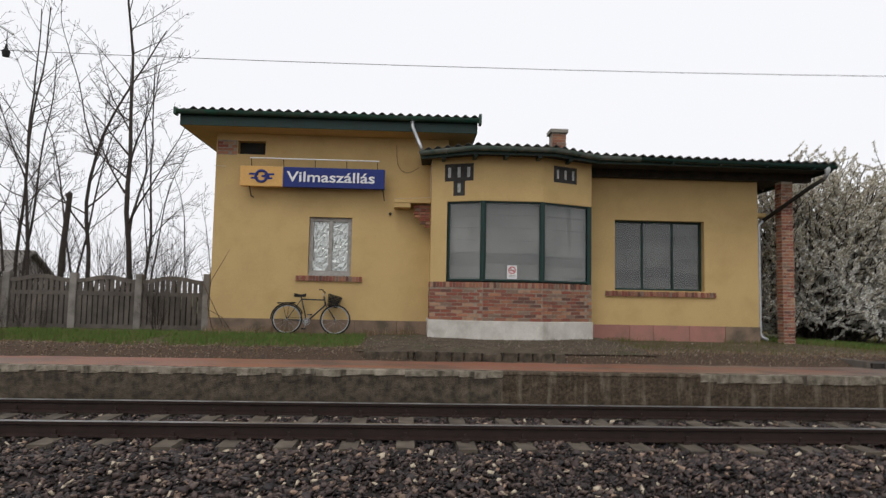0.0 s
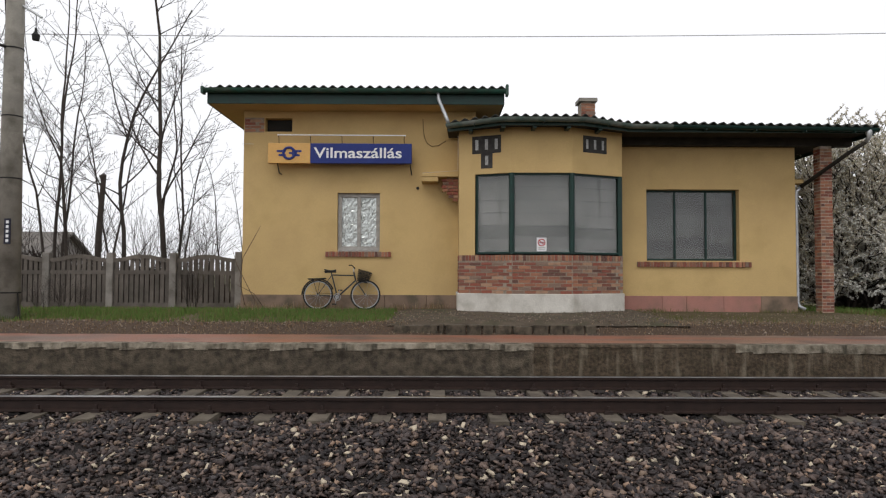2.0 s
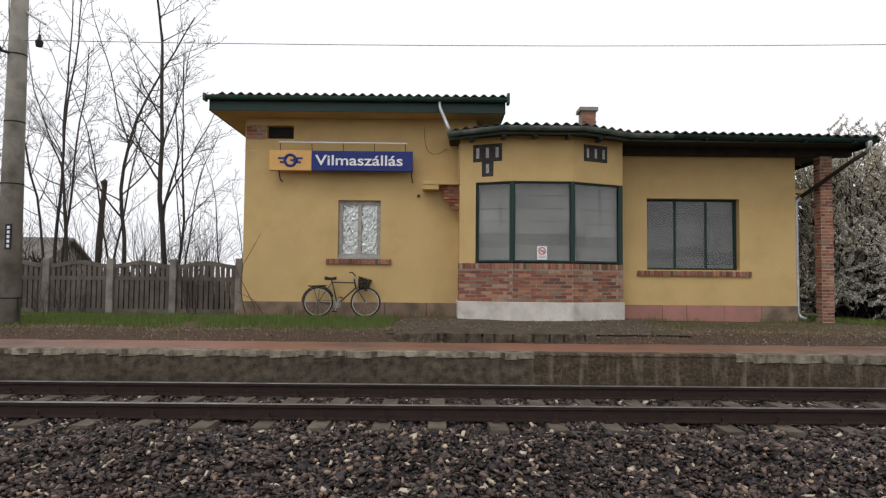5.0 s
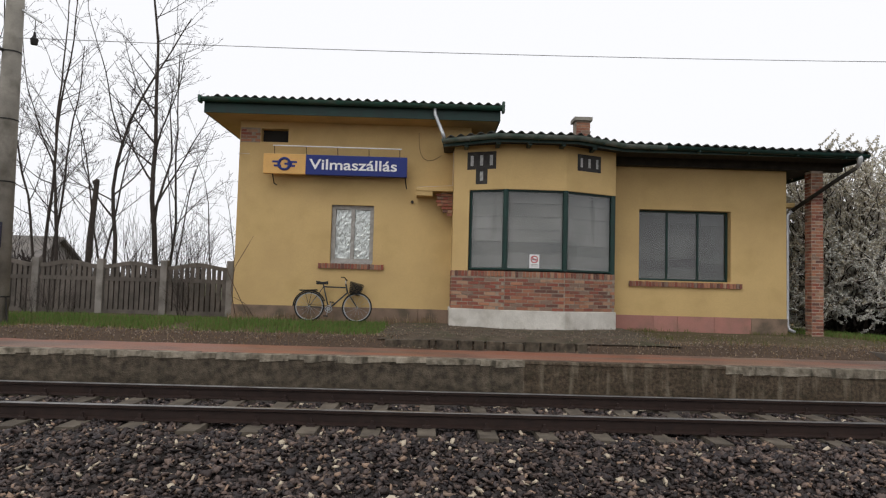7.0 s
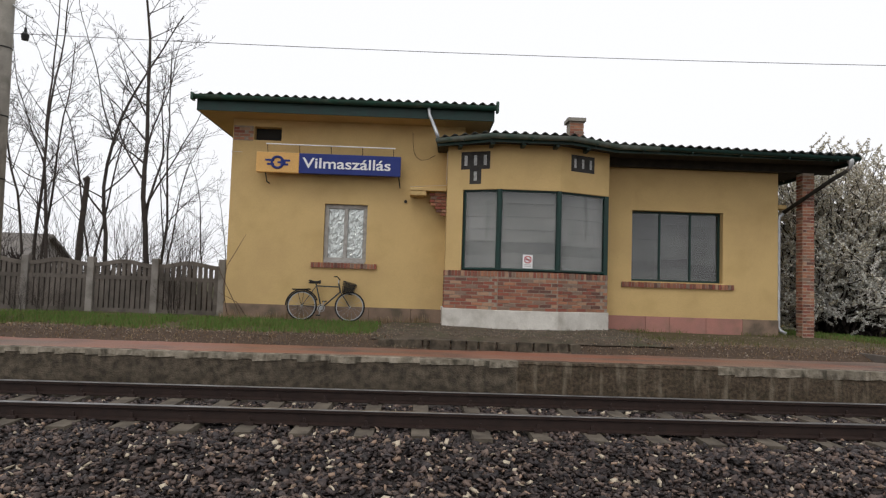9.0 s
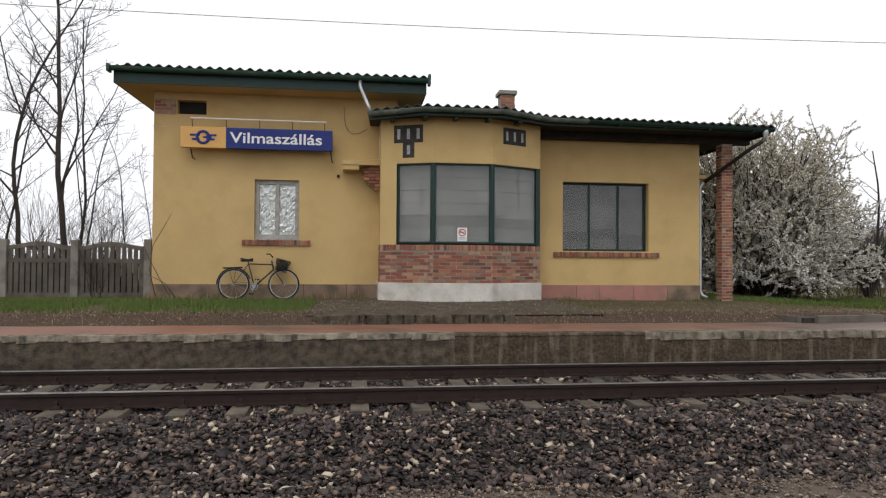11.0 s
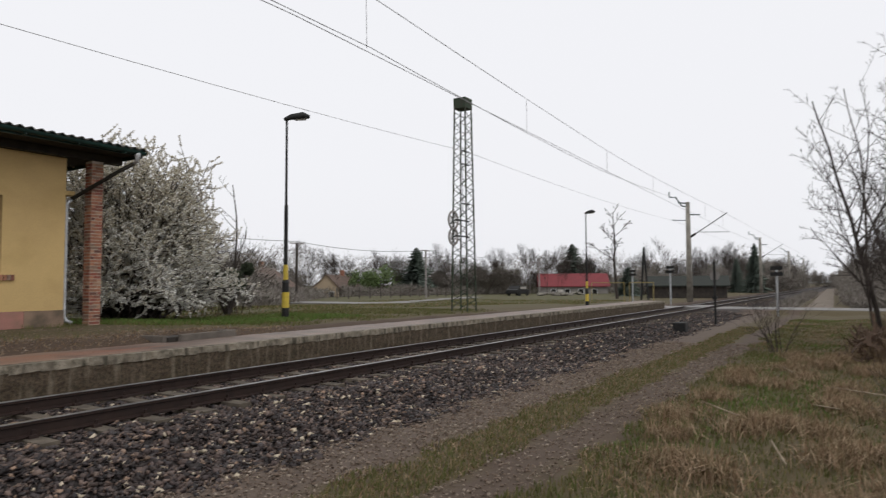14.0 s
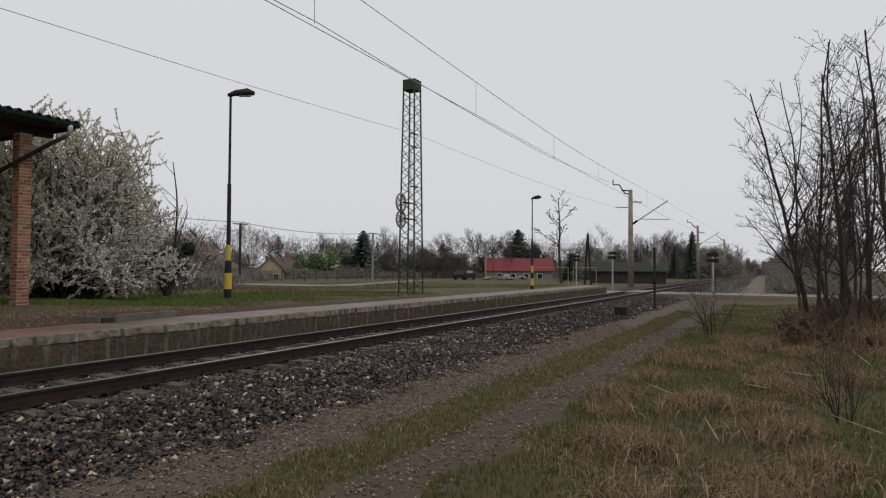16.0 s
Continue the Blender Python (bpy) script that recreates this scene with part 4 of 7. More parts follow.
while x < 41.3:
    w = random.uniform(0.17, 0.27) if x < 14 else 0.3
    a = Acc()
    h, d = (0.09 + random.uniform(-0.022, 0.02) if x < 1.3 else 0.045 if x < 4.2 else 0.125 + random.uniform(-0.012, 0.012)), random.uniform(-0.003, 0.004)
    top = 0.362 + random.uniform(-0.003, 0.003)
    c = random.uniform(0.0, 0.015)
    a.add([(x + 0.001, PY0 + d, top - h), (x + w - 0.001, PY0 + d * 0.6, top - h + c), (x + w - 0.001, PY0 + 0.2, top - h), (x + 0.001, PY0 + 0.2, top - h),
           (x + 0.001, PY0 + d + 0.015, top - c * 0.4), (x + w - 0.001, PY0 + d + 0.012, top), (x + w - 0.001, PY0 + 0.2, top), (x + 0.001, PY0 + 0.2, top)],
          [(0, 3, 2, 1), (4, 5, 6, 7), (0, 1, 5, 4), (1, 2, 6, 5), (2, 3, 7, 6), (3, 0, 4, 7)])
    part("coping_stone", a, COPING if not 1.3 < x < 4.2 else SLAB_STREAK, platform)
    x += w
a = Acc()
a.box(-22, -8.5, PY0, PY0 + 0.2, 0.2, 0.362)
part("coping_strip", a, COPING, platform)

# loose kerb stones along the bank
x = -0.85
for w in (0.78, 0.1, 0.36, 0.26, 0.2, 0.3, 0.34, 0.28, 0.24, 0.36, 0.2):
    a = Acc()
    a.box(-w / 2, w / 2 - 0.02, -0.05, 0.1, -0.12, 0.1 if w != 0.1 else 0.13)
    k = single("kerb_stone", a, SLAB, "mossy concrete kerb stone set in the bank", "kerb stone", "kerb stones in the bank", bevel=0.015)
    k.matrix_basis = pose(x + w / 2, 11.58 + random.uniform(-0.03, 0.03), 0.405 + random.uniform(-0.03, 0.02), random.uniform(-8, 2), random.uniform(-3, 3), random.uniform(-4, 4))
    x += w + 0.015
# shallow step with a sunken front beside the kerb
a = Acc()
a.sheet(22, 10, lambda i, j: (-1.0 + 0.26 * i, 11.75 + 0.32 * j, 0.555 + 0.008 * j + 0.012 * noise.noise((i * 0.6, j * 0.7, 2)) - (0.07 if i in (0, 21) or j == 0 else 0)))
single("concrete_apron", a, mat("cracked_dusty_concrete", (0.11, 0.085, 0.06), (0.062, 0.048, 0.034), 3.5, 0.95, 0.5, 30, stain=((0.05, 0.055, 0.025), 2.5, 0.7)), "cracked dusty concrete paving before the bay", "paving", kind="structure", smooth=True)

# sunken inspection frame
frame_thing = thing("inspection_cover", (8.9, 11.9, 0.42), "concrete inspection frame with dark metal plate in the ground", "ground cover")
cm = Matrix.Translation((8.85, 12.0, 0.43)) @ Matrix.Rotation(radians(8), 4, "Z")
for d in ((-0.6, 0.95, -0.73, -0.64, -0.1, 0.06), (-0.95, 0.5, 0.64, 0.73, -0.1, 0.04), (-0.93, -0.84, -0.6, 0.62, -0.1, 0.05), (0.84, 0.93, -0.63, 0.5, -0.1, 0.06)):
    a = Acc()
    a.box(*d, cm)
    part("frame_bar", a, FENCE_MAT, frame_thing, bevel=0.012)
a = Acc()
a.box(-0.82, 0.82, -0.62, 0.62, -0.12, 0.012, cm)
part("cover_plate", a, mat("dull_dark_plate", (0.035, 0.03, 0.026), (0.055, 0.046, 0.04), 4, 0.7, 0.3, 60), frame_thing, "dull dark metal plate")

# ---------------------------------------------------------------- station sign
sign = thing("station_sign", (-2.3, 14.8, 3.86), "blue and ochre station name board on the wall", "sign")
a = Acc()
a.box(-2.955, -0.69, 14.6, 14.74, 3.86, 4.31)
part("name_board", a, BLUE_SIGN, sign, "dark blue board with white letters", bevel=0.008)
a = Acc()
a.box(-3.9, -2.957, 14.6, 14.74, 3.86, 4.31)
logo = part("logo_board", a, ORANGE_SIGN, sign, "ochre board with a blue wheel emblem", bevel=0.008)
flat = Matrix.Rotation(radians(90), 4, "X")
a = Acc()
a.torus((-3.43, 14.598, 4.085), flat.to_3x3(), 0.125, 0.03, 32, 6)
part("emblem_ring", a, BLUE_SIGN, logo)
for z, x0, x1 in ((4.13, -3.7, -3.5), (4.04, -3.66, -3.5), (4.13, -3.36, -3.15), (4.04, -3.36, -3.19), (4.085, -3.43, -3.25)):
    a = Acc()
    a.box(x0, x1, 14.592, 14.6, z - 0.022, z + 0.022)
    part("emblem_bar", a, BLUE_SIGN, logo)


def words(text, x0, x1, y, z0, cap, material, parent, name="letters"):
    """Raised lettering on a board that faces the track; width and capital height as given."""
    cu = bpy.data.curves.new(name, "FONT")
    cu.body, cu.extrude, cu.offset = text, 0.004, 0.013
    ob = bpy.data.objects.new(name, cu)
    me = bpy.data.meshes.new_from_object(ob)
    bpy.data.objects.remove(ob)
    co = np.empty(len(me.vertices) * 3)
    me.vertices.foreach_get("co", co)
    co = co.reshape(-1, 3)
    lo, hi = co.min(0), co.max(0)
    out = np.empty_like(co)
    out[:, 0] = x0 + (co[:, 0] - lo[0]) / (hi[0] - lo[0]) * (x1 - x0)
    out[:, 2] = z0 + co[:, 1] / 0.69 * cap
    out[:, 1] = y - co[:, 2]
    me.vertices.foreach_set("co", out.reshape(-1))
    me.materials.append(material)
    me.update()
    return attach(new(name, me), parent)


words("Vilmaszállás", -2.875, -0.915, 14.594, 3.985, 0.225, WHITE_PAINT, sign)
a = Acc()
a.tube([(-3.69, 14.58, 4.49), (-0.82, 14.58, 4.485)], 0.014, 8)
part("top_rail", a, WHITE_PAINT, sign, "thin white rail above the board")
for x in (-3.66, -2.95, -2.25, -1.55, -0.86):
    a = Acc()
    a.tube([(x, 14.64, 4.3), (x, 14.58, 4.49)], 0.008, 6)
    part("rail_post", a, STEEL_BLACK, sign)
for x in (-3.7, -0.73):
    a = Acc()
    a.tube([(x, 14.66, 3.87), (x + 0.03, 14.72, 3.66), (x + 0.03, 14.94, 3.66)], 0.014, 6)
    part("bracket", a, STEEL_BLACK, sign)
# paper notice in the bay window
notice = thing("notice", (2.09, 13.815, 1.885), "small white no-smoking notice on the bay window", "notice")
a = Acc()
a.box(1.985, 2.195, 13.812, 13.818, 1.885, 2.175)
part("sheet", a, WHITE_PAINT, notice)
RED_INK = mat("red_ink", (0.5, 0.03, 0.03), (0.45, 0.03, 0.03), 9, 0.6, 0.0)
a = Acc()
a.torus((2.09, 13.811, 2.07), flat.to_3x3(), 0.07, 0.01, 24, 4)
part("ring", a, RED_INK, notice, "red prohibition ring")
a = Acc()
a.box(-0.07, 0.07, -0.004, 0.004, -0.009, 0.009, Matrix.Translation((2.09, 13.81, 2.07)) @ Matrix.Rotation(radians(40), 4, "Y"))
part("slash", a, RED_INK, notice)
a = Acc()
a.box(2.045, 2.135, 13.808, 13.812, 2.06, 2.078)
part("symbol", a, STEEL_BLACK, notice)
for z in (1.93, 1.96):
    a = Acc()
    a.box(2.02, 2.16, 13.809, 13.812, z - 0.006, z + 0.006)
    part("text_bar", a, GREY_FRAME, notice)

# thin cables and marks on the wall
for pts, lab in (([(-0.45, 14.93, 4.95), (-0.44, 14.92, 4.7), (-0.41, 14.92, 4.5), (-0.35, 14.92, 4.38), (-0.24, 14.92, 4.31), (-0.1, 14.92, 4.33), (0.08, 14.92, 4.44)], "sagging dark cable on the wall"), ([(-0.46, 14.6, 3.65), (0.33, 14.18, 3.64), (0.335, 14.16, 4.4)], "pale cable along the slab and pier"), ([(-4.56, 14.9, 4.35), (-4.3, 14.9, 4.345)], "short pale conduit at the wall corner")):
    a = Acc()
    a.tube(pts, 0.0045, 6)
    single("cable", a, STEEL_BLACK if "dark" in lab else PALE_PLASTER, lab, "cable", smooth=True)
a = Acc()
a.tube([(-0.56, 14.95, 3.35), (-0.56, 14.9, 3.35)], 0.035, 10)
single("wall_pipe_end", a, STEEL_BLACK, "short dark pipe end sticking out of the wall", "pipe")

# ---------------------------------------------------------------- bicycle
BY, BZ = 14.66, 0.592
bike = thing("bicycle", (-2.25, BY, BZ), "dark touring bicycle with front basket leaning on the wall", "bicycle")
R = 0.335
wm = flat.to_3x3()
lean = Matrix.Translation((0, BY, BZ)) @ Matrix.Rotation(radians(-6), 4, "X") @ Matrix.Translation((0, -BY, -BZ))


def bikepart(name, a, material, parent, label="", smooth=True):
    a.v = [tuple(lean @ Vector(v)) for v in a.v]
    return part(name, a, material, parent, label, smooth=smooth)


rear, fronthub, crank = (-2.77, BZ + R), (-1.71, BZ + R), (-2.335, BZ + 0.285)
for hub in (rear, fronthub):
    a = Acc()
    a.torus((hub[0], BY, hub[1]), wm, R - 0.016, 0.017, 40, 6)
    wheel = bikepart("wheel", a, RUBBER, bike, "narrow tyre on an alloy rim")
    a = Acc()
    a.torus((hub[0], BY, hub[1]), wm, R - 0.042, 0.011, 40, 6)
    bikepart("rim", a, GALV, wheel)
    a = Acc()
    a.tube([(hub[0], BY - 0.05, hub[1]), (hub[0], BY + 0.05, hub[1])], 0.022, 8)
    bikepart("hub", a, GALV, wheel)
    for k in range(14):
        t = 2 * math.pi * k / 14
        a = Acc()
        a.tube([(hub[0] + 0.02 * math.cos(t + 1), BY + (0.025 if k % 2 else -0.025), hub[1] + 0.02 * math.sin(t + 1)), (hub[0] + (R - 0.045) * math.cos(t), BY, hub[1] + (R - 0.045) * math.sin(t))], 0.0022, 3, False)
        bikepart("spoke", a, GALV, wheel)
head_top, head_low, seat_top = (-1.97, BZ + 0.8), (-1.935, BZ + 0.66), (-2.47, BZ + 0.78)
for name, pts, r in (("top_tube", [seat_top, (head_top[0], head_top[1] - 0.03)], 0.015), ("down_tube", [head_low, crank], 0.017), ("seat_tube", [crank, (-2.49, BZ + 0.86)], 0.015), ("chain_stay", [crank, rear], 0.01), ("seat_stay", [seat_top, rear], 0.009), ("head_tube", [(head_top[0] - 0.01, head_top[1] + 0.05), head_low], 0.019)):
    a = Acc()
    a.tube([(px, BY, pz) for px, pz in pts], r, 8)
    bikepart(name, a, BIKE_PAINT, bike)
for s in (-0.05, 0.05):
    a = Acc()
    a.tube([(head_low[0], BY + s * 0.6, head_low[1]), (-1.82, BY + s, BZ + 0.5), (fronthub[0], BY + s, fronthub[1])], 0.01, 8)
    bikepart("fork_blade", a, BIKE_PAINT, bike)
a = Acc()
a.tube([(head_top[0] - 0.01, BY, head_top[1] + 0.04), (-1.985, BY, BZ + 0.93)], 0.013, 8)
bikepart("stem", a, GALV, bike)
a = Acc()
a.tube([(-2.06, BY - 0.26, BZ + 0.97), (-1.99, BY - 0.22, BZ + 0.975), (-1.96, BY, BZ + 0.93), (-1.99, BY + 0.22, BZ + 0.975), (-2.06, BY + 0.24, BZ + 0.97)], 0.012, 8)
bikepart("handlebar", a, STEEL_BLACK, bike)
a = Acc()
a.sheet(9, 7, lambda i, j: (-2.64 + 0.033 * i, BY + (j - 3) * 0.024 * (1.0 - i / 11), BZ + 0.9 + 0.012 * math.cos(i * 0.7) - 0.004 * (j - 3) ** 2))
a.sheet(9, 7, lambda i, j: (-2.64 + 0.033 * (8 - i), BY + (j - 3) * 0.024 * (1.0 - (8 - i) / 11), BZ + 0.87 - 0.004 * (j - 3) ** 2))
bikepart("saddle", a, RUBBER, bike, "black padded saddle")
# basket of thin wires and two rims
bm0 = Matrix.Translation((-1.79, BY, BZ + 0.63)) @ Matrix.Rotation(radians(14), 4, "Y")
basket = None
a = Acc()
a.tube([bm0 @ Vector(p) for p in ((-0.13, -0.15, 0.24), (0.15, -0.15, 0.24), (0.15, 0.15, 0.24), (-0.13, 0.15, 0.24), (-0.13, -0.15, 0.24))], 0.008, 6)
basket = bikepart("basket", a, STEEL_BLACK, bike, "dark wire front basket")
for k in range(13):
    t = k / 12
    for y in (-1, 1):
        a = Acc()
        a.tube([bm0 @ Vector((-0.13 + 0.28 * t, y * 0.15, 0.24)), bm0 @ Vector((-0.09 + 0.2 * t, y * 0.11, 0.0))], 0.006, 3, False)
        bikepart("wire", a, STEEL_BLACK, basket)
for z in (0.0, 0.04, 0.08, 0.12, 0.16, 0.2):
    w = 0.1 + 0.04 * z / 0.24
    l = 0.1 + 0.04 * z / 0.24
    a = Acc()
    a.tube([bm0 @ Vector(p) for p in ((-l, -w, z), (l, -w, z), (l, w, z), (-l, w, z), (-l, -w, z))], 0.007, 4)
    bikepart("wire", a, STEEL_BLACK, basket)
a = Acc()
a.sheet(5, 5, lambda i, j: bm0 @ Vector((-0.1 + 0.05 * i, -0.1 + 0.05 * j, 0.004)))
bikepart("basket_bottom", a, RUBBER, basket)
a = Acc()
for y in (-0.05, 0.05):
    a.tube([(-3.0, BY + y, BZ + 0.685), (-2.6, BY + y, BZ + 0.705)], 0.008, 6)
a.box(-3.0, -2.6, BY - 0.05, BY + 0.05, BZ + 0.69, BZ + 0.7)
bikepart("luggage_rack", a, STEEL_BLACK, bike, "black rear luggage rack")
for x in (-2.88, -2.72):
    a = Acc()
    a.tube([(x, BY - 0.05, BZ + 0.69), (rear[0], BY - 0.05, rear[1])], 0.005, 5)
    bikepart("rack_stay", a, STEEL_BLACK, bike)
a = Acc()
a2 = Acc()
pts = [(rear[0] + (R + 0.02) * math.cos(t), BY, rear[1] + (R + 0.02) * math.sin(t)) for t in [radians(20 + 10 * k) for k in range(17)]]
a2.tube(pts, 0.016, 6)
bikepart("rear_mudguard", a2, STEEL_BLACK, bike)
a = Acc()
a.torus((crank[0], BY - 0.035, crank[1]), wm, 0.075, 0.008, 24, 4)
a.torus((crank[0], BY - 0.035, crank[1]), wm, 0.03, 0.02, 12, 4)
bikepart("chainring", a, GALV, bike)
for s, y in ((1, -0.06), (-1, 0.06)):
    a = Acc()
    a.tube([(crank[0], BY + y, crank[1]), (crank[0] - 0.04 * s, BY + y, crank[1] - 0.165 * s)], 0.009, 6)
    cr = bikepart("crank_arm", a, GALV, bike)
    a = Acc()
    a.box(crank[0] - 0.04 * s - 0.045, crank[0] - 0.04 * s + 0.045, BY + y * 2.4 - 0.04, BY + y * 2.4 + 0.04, crank[1] - 0.165 * s - 0.012, crank[1] - 0.165 * s + 0.012)
    bikepart("pedal", a, RUBBER, cr, smooth=False)
a = Acc()
a.tube([(crank[0], BY - 0.035, crank[1] + 0.073), (rear[0], BY - 0.035, rear[1] + 0.035)], 0.005, 4)
bikepart("chain", a, RAIL, bike)

# ---------------------------------------------------------------- concrete fence
fence = thing("fence", (-10, 16.4, 0.5), "grey concrete slat fence with wavy top panels", "fence")
POSTS = [-5.05, -6.68, -8.24, -9.82, -11.4, -12.98, -14.56, -16.14, -17.72]
for x in POSTS:
    a = Acc()
    a.box(x - 0.085, x + 0.085, 16.32, 16.49, 0.3, 1.93 if x > -5.5 else 1.9)
    part("post", a, POST_MAT, fence, bevel=0.015)
for xr, xl in zip(POSTS, POSTS[1:]):
    x0, x1 = xl + 0.085, xr - 0.085
    n = 11
    a = Acc()

    def crest(u):
        return 1.76 + 0.1 * math.sin(math.pi * u) ** 2

    vs, fs = [], [(0, 1, 2, 3), (51, 50, 49, 48)]
    for j in range(13):
        u = j / 12
        xa = x0 + (x1 - x0) * u
        vs += [(xa, 16.37, crest(u) - 0.1), (xa, 16.37, crest(u)), (xa, 16.45, crest(u)), (xa, 16.45, crest(u) - 0.1)]
        if j:
            o = 4 * j
            fs += [(o - 4 + k, o + k, o + (k + 1) % 4, o - 4 + (k + 1) % 4) for k in range(4)]
    a.add(vs, fs)
    panel = part("panel_top_rail", a, FENCE_MAT, fence)
    for z0, z1 in ((0.52, 0.66), (1.36, 1.46)):
        a = Acc()
        a.box(x0, x1, 16.375, 16.445, z0, z1)
        part("panel_rail", a, FENCE_MAT, fence)
    for k in range(n):
        u = (k + 0.5) / n
        xc = x0 + (x1 - x0) * u
        w = (x1 - x0) / n * 0.37
        a = Acc()
        a.box(xc - w, xc + w, 16.385, 16.435, 0.655, 1.365)
        part("slat", a, FENCE_MAT, panel)
        a = Acc()
        a.box(xc - w * 0.9, xc + w * 0.9, 16.39, 16.43, 1.455, crest(u) - 0.09)
        part("slat", a, FENCE_MAT, panel)

# ---------------------------------------------------------------- concrete mast at the platform
PX, PYY = -8.3, 12.6
pole = thing("catenary_pole", (PX, PYY, 0.4), "tapered spun-concrete catenary pole with steel bands", "pole")
a = Acc()
a.tube([(PX, PYY, 0.2), (PX, PYY, 8.9)], [0.225, 0.13], 20)
shaft = part("shaft", a, CONCRETE, pole, smooth=True)
a = Acc()
a.tube([(PX, PYY, 0.38), (PX, PYY, 0.5)], [0.42, 0.26], 14)
part("footing", a, CONCRETE, pole)
for z in (1.02, 3.2, 4.4, 5.72):
    a = Acc()
    r = 0.225 - 0.0109 * (z - 0.2) + 0.008
    a.tube([(PX, PYY, z - 0.012), (PX, PYY, z + 0.012)], r, 20)
    part("band", a, STEEL_BLACK, shaft)
a = Acc()
a.box(PX + 0.04, PX + 0.16, PYY - 0.215, PYY - 0.2, 1.94, 2.42)
plate = part("number_plate", a, mat("navy_enamel", (0.012, 0.014, 0.03), (0.02, 0.02, 0.035), 9, 0.5, 0.0), pole, "small dark enamel plate with plain bars")
for k in range(5):
    a = Acc()
    a.box(PX + 0.075, PX + 0.125, PYY - 0.219, PYY - 0.215, 1.975 + 0.088 * k, 2.03 + 0.088 * k)
    part("plain_bar", a, WHITE_PAINT, plate)
a = Acc()
a.tube([(PX + 0.1, PYY, 6.6), (PX + 0.55, PYY - 0.05, 6.32)], 0.022, 8)
part("bracket_arm", a, GALV, pole, "short slanting steel arm")
a = Acc()
a.tube([(PX + 0.44, PYY - 0.05, 6.36), (PX + 0.44, PYY - 0.05, 6.1)], 0.008, 6)
part("hanger", a, STEEL_BLACK, pole)
a = Acc()
a.tube([(PX + 0.44, PYY - 0.05, 6.12), (PX + 0.44, PYY - 0.05, 6.03), (PX + 0.44, PYY - 0.05, 5.98), (PX + 0.44, PYY - 0.05, 5.88)], [0.02, 0.03, 0.075, 0.06], 12)
part("insulator", a, STEEL_BLACK, pole, "dark bell-shaped insulator")
a = Acc()
pts, rad = [], []
for k in range(15):
    t = k / 14
    pts.append((PX - 0.2 - 0.55 * t, PYY - 0.2 - 0.6 * t, 5.75 + 0.45 * t))
    rad.append(0.075 if k % 2 else 0.05)
a.tube(pts, rad, 10)
part("strain_insulator", a, STEEL_BLACK, pole, "dark ribbed strain insulator")
a = Acc()
a.tube([(PX - 0.2, PYY - 0.2, 5.75), (PX, PYY - 0.1, 5.71)], 0.03, 8)
part("clamp", a, STEEL_BLACK, pole)
a = Acc()
a.tube([(PX - 0.75, PYY - 0.8, 6.2), (PX - 2.2, PYY - 3.9, 6.9)], 0.03, 8)
part("cantilever_tube", a, GALV, pole)
a = Acc()
a.tube([(PX + 0.24, PYY - 0.08, 1.02), (PX + 0.29, PYY - 0.08, 0.45)], 0.012, 6)
part("earth_wire", a, STEEL_BLACK, pole)

# ---------------------------------------------------------------- platform lamps
def lamp_post(loc):
    lx, ly, lz = loc
    ob = thing("street_lamp", loc, "slim black platform lamp with yellow warning bands", "street lamp", "platform lamps")
    for name, z0, z1, r0, r1, material in (("base_tube", -0.1, 0.3, 0.115, 0.115, STEEL_BLACK), ("yellow_band", 0.3, 0.8, 0.117, 0.117, YELLOW_PAINT), ("base_tube", 0.8, 1.1, 0.115, 0.1, STEEL_BLACK), ("collar", 1.1, 1.2, 0.13, 0.08, STEEL_BLACK), ("yellow_band", 1.2, 1.68, 0.077, 0.075, YELLOW_PAINT), ("lower_tube", 1.68, 3.6, 0.065, 0.06, STEEL_BLACK), ("upper_tube", 3.6, 6.42, 0.042, 0.036, STEEL_BLACK)):
        a = Acc()
        a.tube([(lx, ly, lz + z0), (lx, ly, lz + z1)], [r0, r1], 12)
        part(name, a, material, ob, smooth=False)
    a = Acc()
    pts = [(lx - 0.08, ly + 0.04, lz + 6.4), (lx + 0.1, ly - 0.1, lz + 6.5), (lx + 0.4, ly - 0.32, lz + 6.58), (lx + 0.58, ly - 0.45, lz + 6.56)]
    a.tube(pts, [0.05, 0.1, 0.13, 0.06], 10)
    hd = part("lamp_head", a, STEEL_BLACK, ob, "dark cobra lamp head", smooth=True)
    a = Acc()
    a.tube([(lx + 0.2, ly - 0.17, lz + 6.45), (lx + 0.48, ly - 0.38, lz + 6.5)], [0.06, 0.07], 8)
    part("diffuser", a, GREY_FRAME, hd, smooth=True)
    return ob


lamp = lamp_post((15.38, 15.5, 0.42))
copy_thing(lamp, Matrix.Translation((38.9, 13.85, 0.1)) @ Matrix.Scale(0.88, 4))

# ---------------------------------------------------------------- lattice mast
mast = thing("lattice_mast", (23.95, 13.85, 0.3), "green painted steel lattice catenary mast with tension wheels", "mast")
MX, MY = 23.95, 13.85
MGREEN = mat("mast_green_paint", (0.03, 0.055, 0.03), (0.04, 0.042, 0.03), 6, 0.7, 0.1, 50, stain=((0.06, 0.035, 0.025), 5, 0.5))


def corner(i, z):
    h = 0.37 - 0.013 * (z - 0.3)
    return (MX + h * (1, 1, -1, -1)[i], MY + h * (1, -1, -1, 1)[i], z)


for i in range(4):
    a = Acc()
    a.tube([corner(i, 0.1), corner(i, 8.95)], 0.035, 4)
    part("leg", a, MGREEN, mast)
